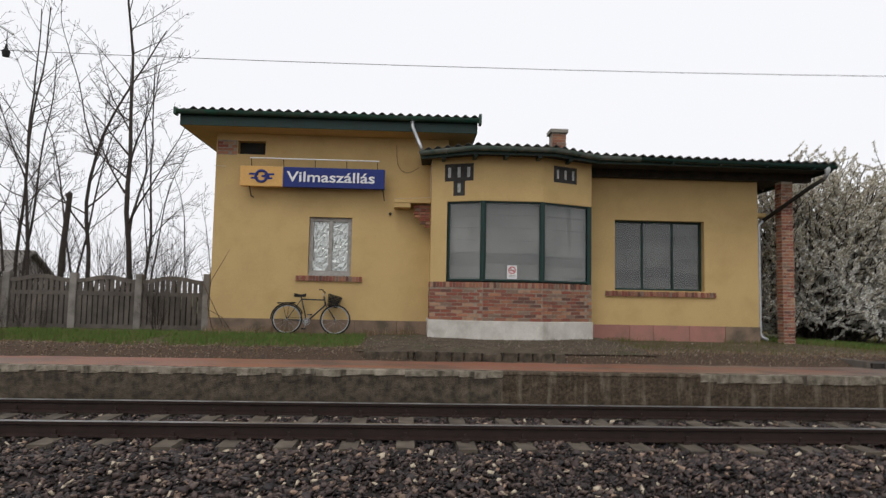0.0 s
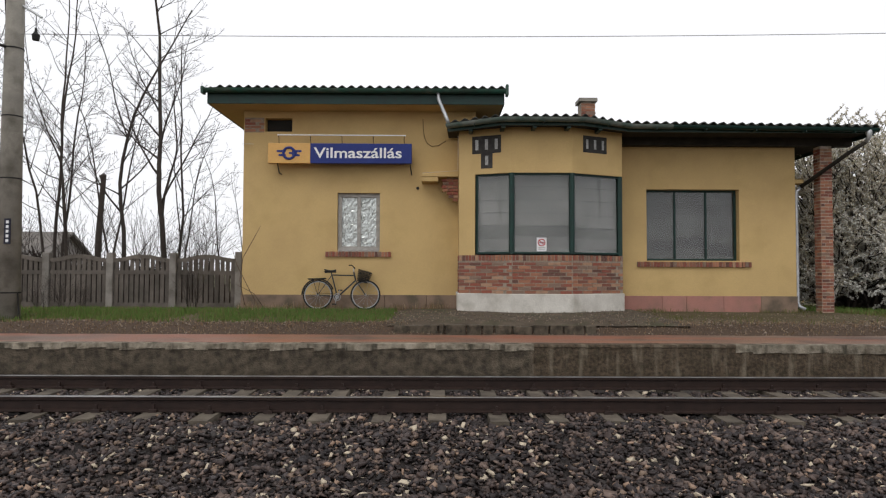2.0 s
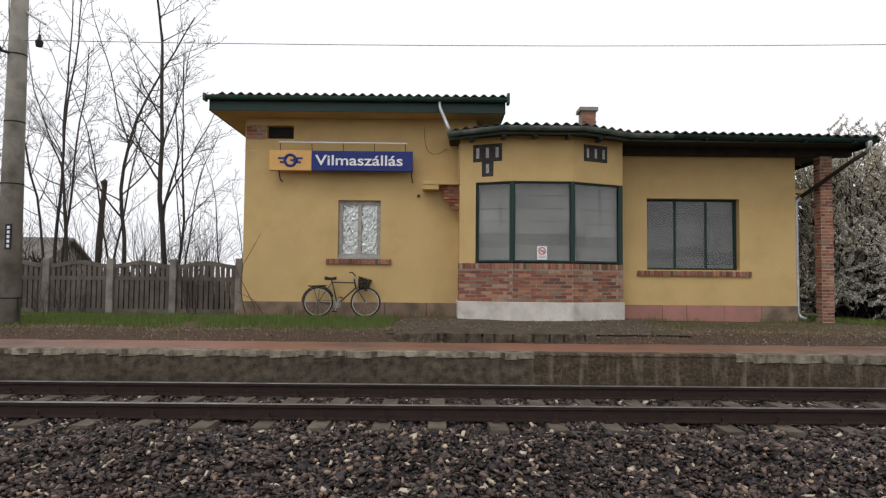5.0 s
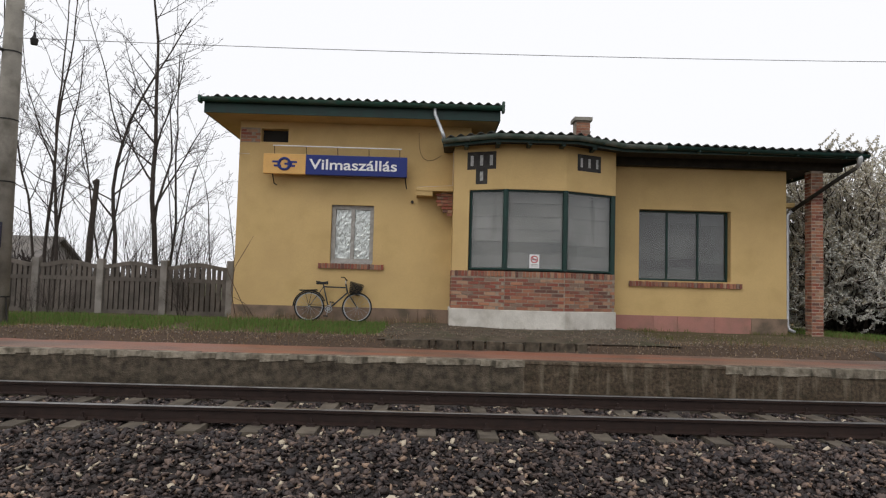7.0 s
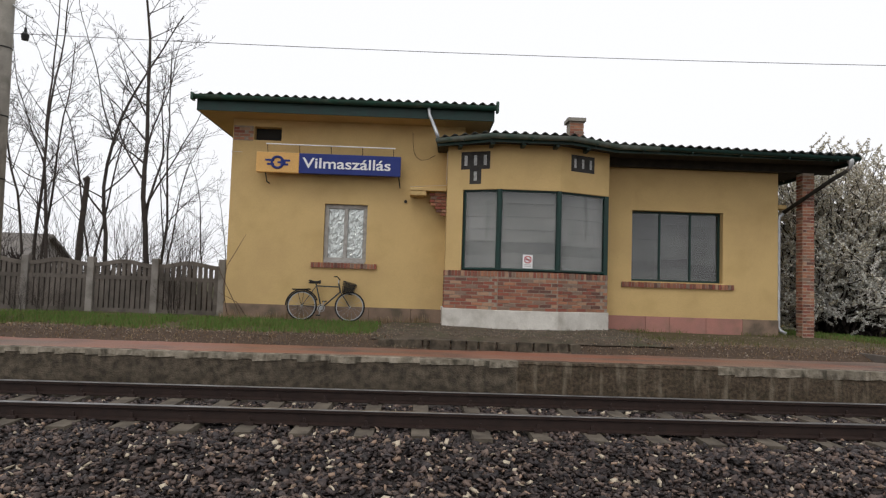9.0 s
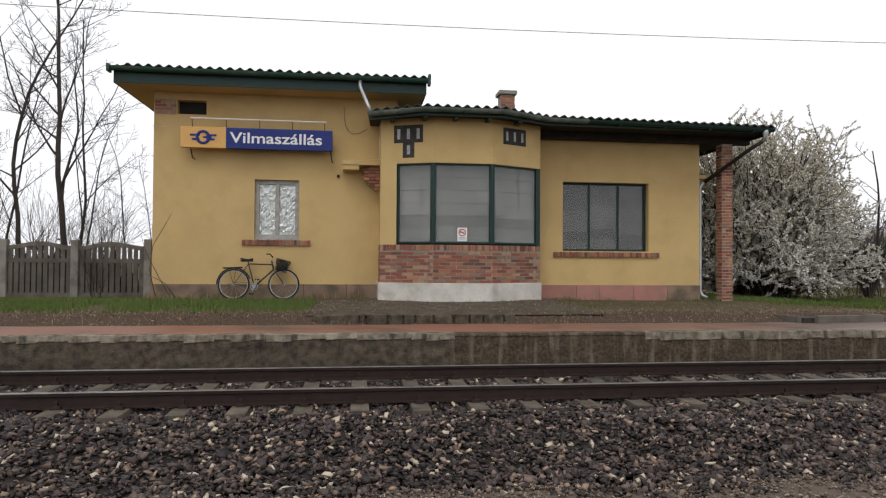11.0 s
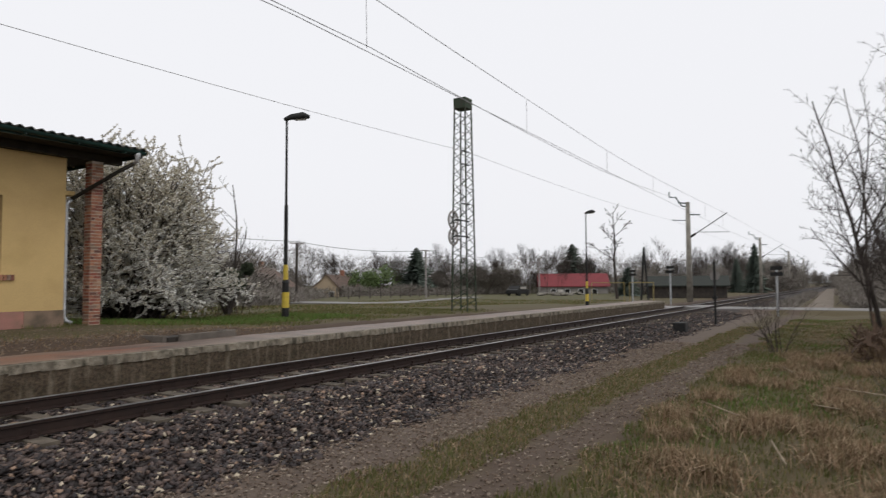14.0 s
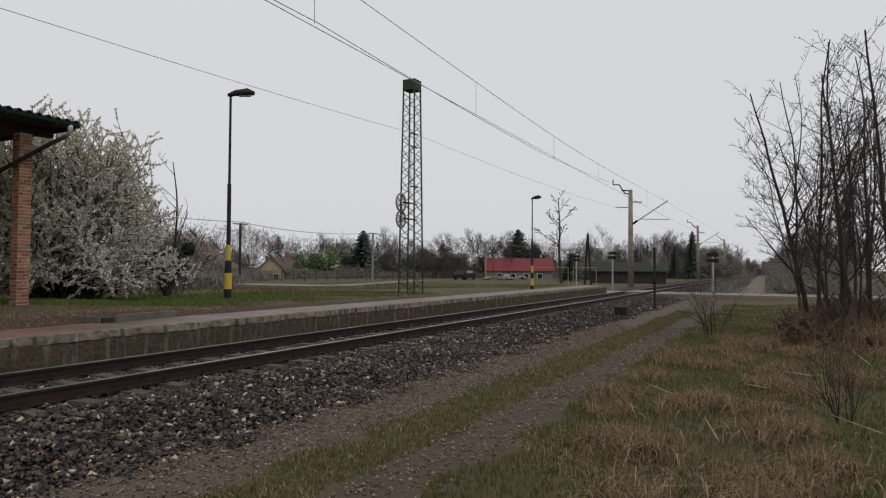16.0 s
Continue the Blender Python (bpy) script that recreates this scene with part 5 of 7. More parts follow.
for i in range(4):
    z, k = 0.45, 0
    while z < 8.7:
        a = Acc()
        p, q = corner(i, z), corner((i + 1) % 4, z + 0.33)
        if k % 2:
            p, q = corner((i + 1) % 4, z), corner(i, z + 0.33)
        a.tube([p, q], 0.016, 4)
        part("lacing_bar", a, MGREEN, mast)
        z += 0.33
        k += 1
a = Acc()
a.box(MX - 0.29, MX + 0.29, MY - 0.29, MY + 0.29, 8.85, 9.3)
part("top_box", a, MGREEN, mast, "green sheet-metal cap", bevel=0.01)
for z, r in ((6.95, 0.45), (6.4, 0.42), (4.75, 0.42), (4.05, 1.0), (3.4, 1.0)):
    a = Acc()
    a.box(MX - 0.2 - r, MX - 0.1, MY - 0.36, MY - 0.3, z - 0.025, z + 0.025)
    part("cross_arm", a, STEEL_BLACK, mast)
for z, r in ((4.08, 0.36), (3.4, 0.34)):
    a = Acc()
    a.torus((MX - 0.75, MY + 0.05, z), Matrix.Rotation(radians(90), 3, "X"), r, 0.045, 24, 6)
    wheel = part("tension_wheel", a, GREY_WALL, mast, "grey steel tension wheel", smooth=True)
    a = Acc()
    a.torus((MX - 0.75, MY + 0.05, z), Matrix.Rotation(radians(90), 3, "X"), r * 0.5, 0.02, 20, 5)
    part("rim", a, GREY_WALL, wheel, smooth=True)
    for k in range(5):
        a = Acc()
        t = 6.283 * k / 5
        a.tube([(MX - 0.75, MY + 0.05, z), (MX - 0.75 + r * math.cos(t), MY + 0.05, z + r * math.sin(t))], 0.018, 4)
        part("spoke", a, STEEL_BLACK, wheel)
a = Acc()
a.tube([(MX - 0.62, MY - 0.33, 6.4), (MX - 0.62, MY - 0.33, 4.4)], 0.012, 5)
part("tension_cable", a, STEEL_BLACK, mast)

# ---------------------------------------------------------------- far catenary masts
def cat_mast(loc):
    cx, cy, cz = loc
    ob = thing("catenary_mast", loc, "concrete catenary mast with steel cantilever over the track", "mast", "catenary masts along the line")
    a = Acc()
    a.tube([(cx, cy, cz - 0.3), (cx, cy, cz + 8.6)], [0.27, 0.17], 12)
    part("shaft", a, CONCRETE, ob, smooth=True)
    for name, pts, r, material in (("top_bracket", [(cx, cy, cz + 8.2), (cx, cy + 0.5, cz + 8.3), (cx, cy + 1.0, cz + 9.1), (cx, cy + 1.55, cz + 9.15), (cx, cy + 1.55, cz + 9.6)], 0.06, GREEN_PAINT), ("top_bracket", [(cx, cy, cz + 8.5), (cx, cy + 0.8, cz + 8.6)], 0.06, GREEN_PAINT), ("short_arm", [(cx, cy - 0.2, cz + 7.5), (cx, cy - 1.0, cz + 7.45)], 0.05, GREEN_PAINT), ("feeder_arm", [(cx, cy, cz + 7.0), (cx, cy + 1.35, cz + 7.1)], 0.035, GREEN_PAINT), ("cantilever", [(cx, cy - 0.2, cz + 5.55), (cx, cy - 3.2, cz + 7.5)], 0.05, GALV), ("registration_arm", [(cx, cy - 0.8, cz + 5.95), (cx, cy - 3.3, cz + 5.85)], 0.03, GALV), ("insulator", [(cx, cy - 0.2, cz + 5.55), (cx, cy - 0.6, cz + 5.82)], 0.1, STEEL_BLACK)):
        a = Acc()
        a.tube(pts, r, 6)
        part(name, a, material, ob)
    return ob


m2 = cat_mast((60.0, 12.12, -0.1))
for x in (112.0, 165.0, 215.0):
    copy_thing(m2, Matrix.Translation((x, 12.12, -0.2)))

# ---------------------------------------------------------------- overhead wires
def wire(pts, label, r=0.012, sag=0.0):
    full = []
    for p, q in zip(pts, pts[1:]):
        p, q = Vector(p), Vector(q)
        for i in range(12):
            t = i / 12
            v = p.lerp(q, t)
            v.z -= sag * 4 * t * (1 - t)
            full.append(v)
    full.append(Vector(pts[-1]))
    a = Acc()
    a.tube(full, r, 5)
    return single("overhead_wire", a, WIRE, label, "wire", "overhead wires", smooth=True)


wire([(-70, 12.0, 6.3), (PX + 0.44, PYY - 0.05, 6.0), (23.5, 13.5, 6.95), (60, 13.45, 7.0), (112, 13.45, 6.9), (165, 13.45, 6.9), (215, 13.4, 6.9)], "thin dark feeder wire on the mast line", 0.007, 0.22)
wire([(-60, 8.35, 6.0), (-8, 8.35, 6.15), (8.5, 8.35, 6.28), (60, 8.7, 5.75), (112, 8.3, 5.6), (215, 8.35, 5.6)], "contact wire above the track", 0.009, 0.04)
wire([(-60, 8.35, 6.2), (-8, 8.35, 6.5), (10.7, 8.35, 6.36), (26, 8.6, 6.05), (60, 13.3, 9.0)], "second contact wire running to a mast", 0.009, 0.06)
wire([(-60, 8.35, 7.6), (0, 8.35, 8.0), (11.6, 8.35, 7.42), (26.2, 8.35, 6.84), (36, 8.35, 6.75), (60, 9.0, 7.3), (112, 8.9, 7.2), (215, 8.9, 7.2)], "catenary wire above the contact wire", 0.009, 0.03)
for x, z0, z1 in ((10.6, 6.36, 7.47), (18.45, 6.17, 7.06), (26.2, 6.0, 6.84), (33.5, 5.95, 6.75), (47, 5.85, 6.95), (54, 5.8, 7.1)):
    a = Acc()
    a.tube([(x, 8.38, z0 - 0.03), (x - 0.05, 8.36, z1)], 0.006, 4)
    single("dropper", a, WIRE, "short vertical dropper between overhead wires", "wire", "droppers")


# ---------------------------------------------------------------- bare trees
def grow(segs, tips, p, d, length, r, depth, rng, up=0.25, spread=0.55, kids=(2, 4), twig=0.004, short=1.0):
    """A limb that wanders and thins out, with side limbs; depth counts the orders of branching left."""
    n = 5 if depth > 1 else 3
    pts, rad = [p.copy()], [r]
    end = max(twig, r * (0.35 if depth > 0 else 0.5))
    for i in range(n):
        d = (d + Vector((rng.uniform(-1, 1), rng.uniform(-1, 1), rng.uniform(-0.6, 1) * 1.0)) * (0.13 if depth > 2 else 0.2) + Vector((0, 0, up * 0.12))).normalized()
        p = p + d * (length / n)
        pts.append(p.copy())
        rad.append(r + (end - r) * (i + 1) / n)
    segs.append((pts, rad, depth))
    if depth <= 0:
        tips.append((p.copy(), d.copy()))
        return
    count = rng.randint(*kids) + (2 if depth > 2 else 1)
    for k in range(count):
        t = rng.uniform(0.3, 1.0) if depth < 3 else rng.uniform(0.35, 1.0)
        i = min(n - 1, int(t * n))
        q = pts[i].lerp(pts[i + 1], t * n - i)
        a = rng.uniform(0, 2 * math.pi)
        side = d.orthogonal().normalized()
        side = Matrix.Rotation(a, 3, d) @ side
        nd = (d + side * rng.uniform(spread * 0.7, spread * 1.5) + Vector((0, 0, up))).normalized()
        grow(segs, tips, q, nd, length * rng.uniform(0.42, 0.68) * short, rad[i] * rng.uniform(0.4, 0.6), depth - 1, rng, up, spread, kids, twig, short)
    grow(segs, tips, pts[-1], d, length * 0.55 * short, rad[-1], depth - 1, rng, up, spread, kids, twig, short)


def limb(segs, p, d, length, r, depth, rng, wander=0.1, rise=0.05, dens=(5.5, 3.2, 1.25), twig=0.006, low=0.22, reach=0.42, wide=(0.7, 1.5)):
    """A limb that keeps its own leader to the tip and carries side limbs at wide angles, crooked and sparse."""
    n = max(3, min(14, int(length / 0.3)))
    pts, rad = [p.copy()], [r]
    end = max(twig * 0.8, r * 0.22)
    for i in range(n):
        d = (d + Vector((rng.gauss(0, wander), rng.gauss(0, wander), rng.gauss(0, wander * 0.7) + rise))).normalized()
        p = p + d * (length / n)
        pts.append(p.copy())
        rad.append(r + (end - r) * ((i + 1) / n) ** 0.8)
    segs.append((pts, rad, depth))
    if depth <= 0:
        return
    count = max(2, int(length * dens[depth - 1] * rng.uniform(0.8, 1.2)))
    for k in range(count):
        t = low + (1 - low) * (k + rng.random()) / count if depth > 2 else rng.uniform(0.2, 1.0)
        i = min(n - 1, int(t * n))
        q = pts[i].lerp(pts[i + 1], t * n - i)
        ax = (pts[i + 1] - pts[i]).normalized()
        side = Matrix.Rotation(rng.uniform(0, 2 * math.pi), 3, ax) @ ax.orthogonal().normalized()
        nd = (ax + side * rng.uniform(*wide)).normalized()
        if nd.z < -0.1:
            nd.z *= -0.5
        ln = length * reach * rng.uniform(0.5, 1.0) * (1.15 - 0.75 * t if depth > 2 else 1.1 - 0.5 * t)
        limb(segs, q, nd, ln, max(twig, rad[i] * rng.uniform(0.38, 0.55)), depth - 1, rng, wander * 1.35, rise * 1.2, dens, twig, 0.2, reach, wide)


def leader_tree(loc, height, r, seed, label, group, name="tree", lean=(0, 0), forks=0, twig=0.006, dens=(5.5, 3.2, 1.25), low=0.25, reach=0.34, pods=0, bark=None):
    """A slim leafless tree: one or more tall leaders, wide ascending limbs, crooked sparse twigs, a few dry pods."""
    rng = random.Random(seed)
    ob = thing(name, loc, label, "tree", group)
    segs = []
    d = Vector((lean[0], lean[1], 1)).normalized()
    base = Vector(loc) + Vector((0, 0, -0.15))
    limb(segs, base, d, height, r, 3, rng, 0.06, 0.03, dens, twig, low, reach)
    trunk_pts = segs[0][0]
    for k in range(forks):
        i = rng.randint(len(trunk_pts) // 4, len(trunk_pts) // 2)
        ang = rng.uniform(0, 6.28)
        nd = Vector((math.cos(ang) * 0.38, math.sin(ang) * 0.38, 1)).normalized()
        limb(segs, trunk_pts[i], nd, height * rng.uniform(0.45, 0.62), segs[0][1][i] * 0.62, 3, rng, 0.06, 0.03, dens, twig, 0.3, reach)
    a, b, c = Acc(), Acc(), Acc()
    for pts, rad, dep in segs:
        if dep >= 3:
            a.tube(pts, rad, 8, False)
        else:
            b.tube(pts, rad, 5 if dep == 2 else 3, False)
        if dep == 0 and rng.random() < pods:
            v = pts[-1]
            u = Vector((rng.gauss(0, 0.5), rng.gauss(0, 0.5), -1)).normalized()
            w = u.orthogonal().normalized()
            c.add([v, v + u * 0.05 + w * 0.014, v + u * 0.1, v + u * 0.05 - w * 0.014], [(0, 1, 2, 3)])
    part("trunk", a, bark or BARK, ob, smooth=True)
    part("crown", b, TWIG, ob, "bare crooked branches")
    if c.v:
        tagged(part("seed_pods", c, TWIG, ob, "few dark dry seed pods"), kind="stuff")
    return ob


def bare_tree(loc, height, r, seed, label, stems=1, depth=4, up=0.3, spread=0.5, group="bare trees", name="tree", kids=(2, 4), twig=0.004, lean=(0, 0), trunk=0.62, short=1.0):
    rng = random.Random(seed)
    ob = thing(name, loc, label, "tree", group)
    segs, tips = [], []
    for s in range(stems):
        ang = rng.uniform(0, 6.28)
        off = 0.0 if stems == 1 else 0.15
        d = Vector((lean[0] + rng.uniform(-0.06, 0.06), lean[1] + rng.uniform(-0.06, 0.06), 1)) if stems == 1 else Vector((math.cos(ang) * 0.3, math.sin(ang) * 0.3, 1))
        grow(segs, tips, Vector(loc) + Vector((math.cos(ang) * off, math.sin(ang) * off, -0.15)), d.normalized(), height * trunk, r, depth, rng, up, spread, kids, twig, short)
    a, b = Acc(), Acc()
    for pts, rad, dep in segs:
        if dep >= depth - 1:
            a.tube(pts, rad, 7, False)
        else:
            b.tube(pts, rad, 4 if dep > 0 else 3, False)
    part("trunk", a, BARK, ob, smooth=True)
    part("crown", b, TWIG, ob, "bare thin branches")
    return ob, tips, segs


GY = 0.5
left_trees = []
for x, y, h, r, seed, lx, forks, pods in ((-9.1, 22.0, 13.5, 0.115, 11, -0.01, 1, 0), (-10.65, 22.3, 12.0, 0.09, 12, 0.02, 1, 0), (-12.35, 21.8, 11.5, 0.075, 13, -0.04, 1, 0.05), (-12.85, 21.5, 10.5, 0.07, 14, 0.09, 0, 0.04), (-11.7, 23.2, 8.5, 0.05, 15, -0.03, 0, 0), (-8.75, 21.5, 8.5, 0.062, 16, 0.12, 1, 0), (-13.4, 22.5, 11.0, 0.055, 17, 0.01, 0, 0)):
    left_trees.append(leader_tree((x, y, GY - 0.1), h, r, seed, "tall slender bare tree behind the concrete fence", "bare trees behind the fence", lean=(lx, 0.0), forks=forks, pods=pods, dens=(6.5, 3.8, 1.45), reach=0.37))
for src, x, y, rz, s in ((4, -11.3, 22.6, 200, 1.0), (1, -16.2, 23.5, 140, 0.95), (2, -15.2, 22.0, 40, 1.0), (0, -19.5, 24.5, 250, 1.0), (4, -7.9, 23.5, 300, 0.72), (3, -14.3, 24.5, 20, 0.95), (4, -10.0, 25.5, 150, 0.85), (6, -17.6, 25.0, 80, 1.0), (4, -7.1, 24.0, 30, 0.55)):
    copy_thing(left_trees[src], Matrix.Translation((x, y, GY - 0.1)) @ Matrix.Rotation(radians(rz), 4, "Z") @ Matrix.Scale(s, 4))
a = Acc()
a.tube([(-11.5, 22, 0.3), (-11.47, 22, 2.6), (-11.37, 22.05, 4.5), (-11.4, 22.05, 4.62), (-11.32, 22.05, 4.7)], [0.11, 0.1, 0.085, 0.12, 0.06], 8)
single("dead_tree", a, BARK, "dead cut-off tree trunk behind the fence", "tree", smooth=True)

# brambles and shrubs
shrub, _, _ = bare_tree((-6.9, 17.3, 0.5), 2.2, 0.018, 21, "leafless thorny shrub before the concrete fence", stems=9, depth=2, up=0.25, spread=0.7, group="leafless shrubs", name="shrub", twig=0.003)
for x, y, z, rz, s in ((-9.1, 15.9, 0.5, 90, 0.42), (-9.6, 15.8, 0.5, 170, 0.36), (-6.1, 16.1, 0.5, 190, 0.5), (-8.7, 16.0, 0.5, 30, 0.3), (-6.2, 17.2, 0.5, 30, 1.2), (-9.0, 17.4, 0.5, 120, 1.3), (-11.3, 17.4, 0.5, 200, 1.3), (-12.8, 17.2, 0.5, 310, 1.2), (-7.7, 17.4, 0.5, 60, 1.25), (19.0, 1.7, -0.35, 0, 0.75), (18.6, -1.2, -0.3, 80, 0.6), (17.6, -1.9, -0.3, 160, 0.6), (17.2, 20.0, 0.3, 10, 1.3), (16.2, 21.5, 0.3, 110, 1.6), (18.2, 22.0, 0.3, 210, 1.5), (9.0, -0.6, -0.3, 40, 0.45)):
    copy_thing(shrub, Matrix.Translation((x, y, z)) @ Matrix.Rotation(radians(rz), 4, "Z") @ Matrix.Scale(s, 4))

for pts in ([(-4.15, 14.8, 0.7), (-4.35, 14.75, 1.1), (-4.62, 14.8, 1.6), (-4.75, 14.85, 2.0)], [(-4.4, 14.7, 0.7), (-4.5, 14.65, 1.25), (-4.42, 14.6, 1.75), (-4.2, 14.6, 2.15), (-4.05, 14.62, 2.45)], [(-4.0, 14.75, 0.65), (-4.2, 14.7, 0.95), (-4.6, 14.75, 1.15)]):
    a = Acc()
    a.tube(pts, [0.008] * (len(pts) - 1) + [0.003], 5)
    single("bramble_stem", a, BRAMBLE, "thin bare bramble stem at the wall corner", "stem", "bramble stems", smooth=True)

# saplings by the path
young = []
for seed, h, r, lx, forks in ((131, 8.2, 0.068, 0.05, 2), (132, 7.4, 0.05, -0.08, 2), (133, 8.6, 0.095, 0.03, 2), (134, 6.6, 0.04, 0.14, 2)):
    young.append(leader_tree((0, 0, 0), h, r, seed, "slender bare young tree beside the path", "bare young trees by the path", "young_tree", lean=(lx, 0.02), forks=forks, twig=0.006, dens=(8.5, 4.6, 1.9), low=0.16, reach=0.4, pods=0.04))
spots = [(19.0, -0.47, 1, 0.95), (20.2, -0.78, 0, 1.0), (22.5, -0.62, 2, 0.9), (18.4, -0.98, 3, 0.95), (20.8, -1.37, 2, 1.0), (19.2, -1.56, 0, 1.05), (23.5, -1.54, 1, 1.1), (17.6, -1.46, 3, 1.0), (18.7, -2.23, 2, 1.05), (21.8, -2.14, 0, 1.1), (24.5, -2.51, 1, 1.1), (26.5, -1.36, 2, 0.95), (28.0, -2.52, 0, 1.1), (17.2, -2.42, 1, 1.0), (30.0, -1.56, 3, 1.1), (17.0, -2.0, 3, 1.1), (20.0, -2.3, 1, 1.0), (25.0, -2.0, 0, 1.0), (22.0, -3.0, 2, 1.0)]
rng = random.Random(5)
for k, (x, y, i, s) in enumerate(spots):
    m = Matrix.Translation((x, y, ground_z(x, y))) @ Matrix.Rotation(rng.uniform(0, 6.28), 4, "Z") @ Matrix.Rotation(radians(rng.uniform(-7, 7)), 4, "X") @ Matrix.Scale(s * 0.95, 4)
    first = [q[2] for q in spots].index(i) == k
    if first:
        young[i].matrix_basis = m
    else:
        copy_thing(young[i], m)
saplings = []
for seed, h, r, x in ((31, 5.3, 0.036, 57), (32, 4.8, 0.032, 63), (33, 5.6, 0.05, 69)):
    saplings.append(bare_tree((x, -4.6, -0.5), h, r, seed, "slim bare tree in the far thicket", depth=4, up=0.22, spread=0.55, group="slim far trees", name="far_tree", kids=(2, 3), twig=0.006)[0])

# ---------------------------------------------------------------- blossoming tree
def petals(name, centres, size, material, parent, label, rng):
    """Countless small four-cornered petals in one mesh."""
    n = len(centres)
    u = rng.normal(size=(n, 3))
    u /= np.linalg.norm(u, axis=1, keepdims=True)
    w = np.cross(u, rng.normal(size=(n, 3)))
    w /= np.linalg.norm(w, axis=1, keepdims=True)
    k = rng.uniform(*size, (n, 1))
    v = np.stack([centres - u * k, centres + w * k * 0.8, centres + u * k, centres - w * k * 0.7], 1)
    me = bpy.data.meshes.new(name)
    me.vertices.add(n * 4)
    me.vertices.foreach_set("co", v.reshape(-1))
    me.loops.add(n * 4)
    me.loops.foreach_set("vertex_index", np.arange(n * 4, dtype=np.int32))
    me.polygons.add(n)
    me.polygons.foreach_set("loop_start", (np.arange(n) * 4).astype(np.int32))
    me.update(calc_edges=True)
    me.materials.append(material)
    return tagged(attach(new(name, me), parent), label)


def blossom_tree(loc, radius, height, seed, limbs, label):
    """A dense dome of arching limbs; short spurs crowd the outer half of each and carry the blossom."""
    rng = random.Random(seed)
    nrng = np.random.default_rng(seed)
    ob = thing("blossom_tree", loc, label, "tree", "white blossoming trees")
    base = Vector(loc)
    a, b = Acc(), Acc()
    white, buds = [], []
    for k in range(limbs):
        ang = rng.uniform(0, 6.28)
        e = math.asin(rng.random() ** 0.85)
        lump = 0.8 + 0.3 * noise.noise((math.cos(ang) * 1.7 + seed, math.sin(ang) * 1.7, e * 2.2)) + rng.uniform(-0.16, 0.14)
        reach = radius * math.cos(e) ** 0.75 * lump
        tip = base + Vector((math.cos(ang) * reach, math.sin(ang) * reach, 0.25 + height * math.sin(e) * (0.93 + 0.1 * lump)))
        foot = base + Vector((rng.gauss(0, 0.35), rng.gauss(0, 0.35), -0.1))
        mid = foot.lerp(tip, 0.5) + Vector((rng.gauss(0, 0.5), rng.gauss(0, 0.5), 0.3 + 0.5 * math.cos(e)))
        pts = []
        for i in range(9):
            t = i / 8
            w = 0.03 + 0.1 * t
            pts.append(foot * (1 - t) ** 2 + mid * 2 * t * (1 - t) + tip * t * t + Vector((rng.gauss(0, w), rng.gauss(0, w), rng.gauss(0, w))))
        a.tube(pts, [0.032 * (1 - i / 8) + 0.007 for i in range(9)], 5, False)
        for j in range(19):
            t = 0.3 + 0.7 * (j + rng.random()) / 19
            i = min(7, int(t * 8))
            p = pts[i].lerp(pts[i + 1], t * 8 - i)
            d = (pts[i + 1] - pts[i]).normalized()
            side = Matrix.Rotation(rng.uniform(0, 6.28), 3, d) @ d.orthogonal().normalized()
            d = (d * 0.35 + side * rng.uniform(0.6, 1.2) + Vector((0, 0, 0.2))).normalized()
            ln = rng.uniform(0.18, 0.7) * (1.1 - 0.45 * (t - 0.4))
            q = p + d * ln * 0.5 + Vector((rng.gauss(0, 0.03), rng.gauss(0, 0.03), rng.gauss(0, 0.03)))
            r = q + (d + Vector((0, 0, 0.25))).normalized() * ln * 0.5
            b.tube([p, q, r], [0.006, 0.005, 0.003], 3, False)
            h = (r.z - base.z) / height
            share = min(1.0, max(0.15, 1.1 - 1.2 * h + rng.gauss(0, 0.22)))
            m = int(ln * 130)
            u = nrng.random((m, 1))
            c = np.where(u < 0.5, np.array(p) + (np.array(q) - np.array(p)) * 2 * u, np.array(q) + (np.array(r) - np.array(q)) * (2 * u - 1)) + nrng.normal(0, 0.017, (m, 3))
            pick = nrng.random(m) < share
            white.append(c[pick])
            buds.append(c[~pick])
    part("trunk", a, BARK, ob, smooth=True)
    part("crown", b, PALE_TWIG, ob)
    white, buds = np.concatenate(white), np.concatenate(buds)
    petals("blossom", white[white[:, 2] > base.z + 0.1], (0.016, 0.033), BLOSSOM, ob, "dense small white blossom", nrng)
    petals("young_foliage", buds, (0.015, 0.03), BUD_LEAF, ob, "fading blossom and brown-green young leaves", nrng)
    return ob


bt = blossom_tree((11.55, 18.1, 0.4), 3.45, 4.9, 41, 420, "wide white blossoming tree beside the porch")


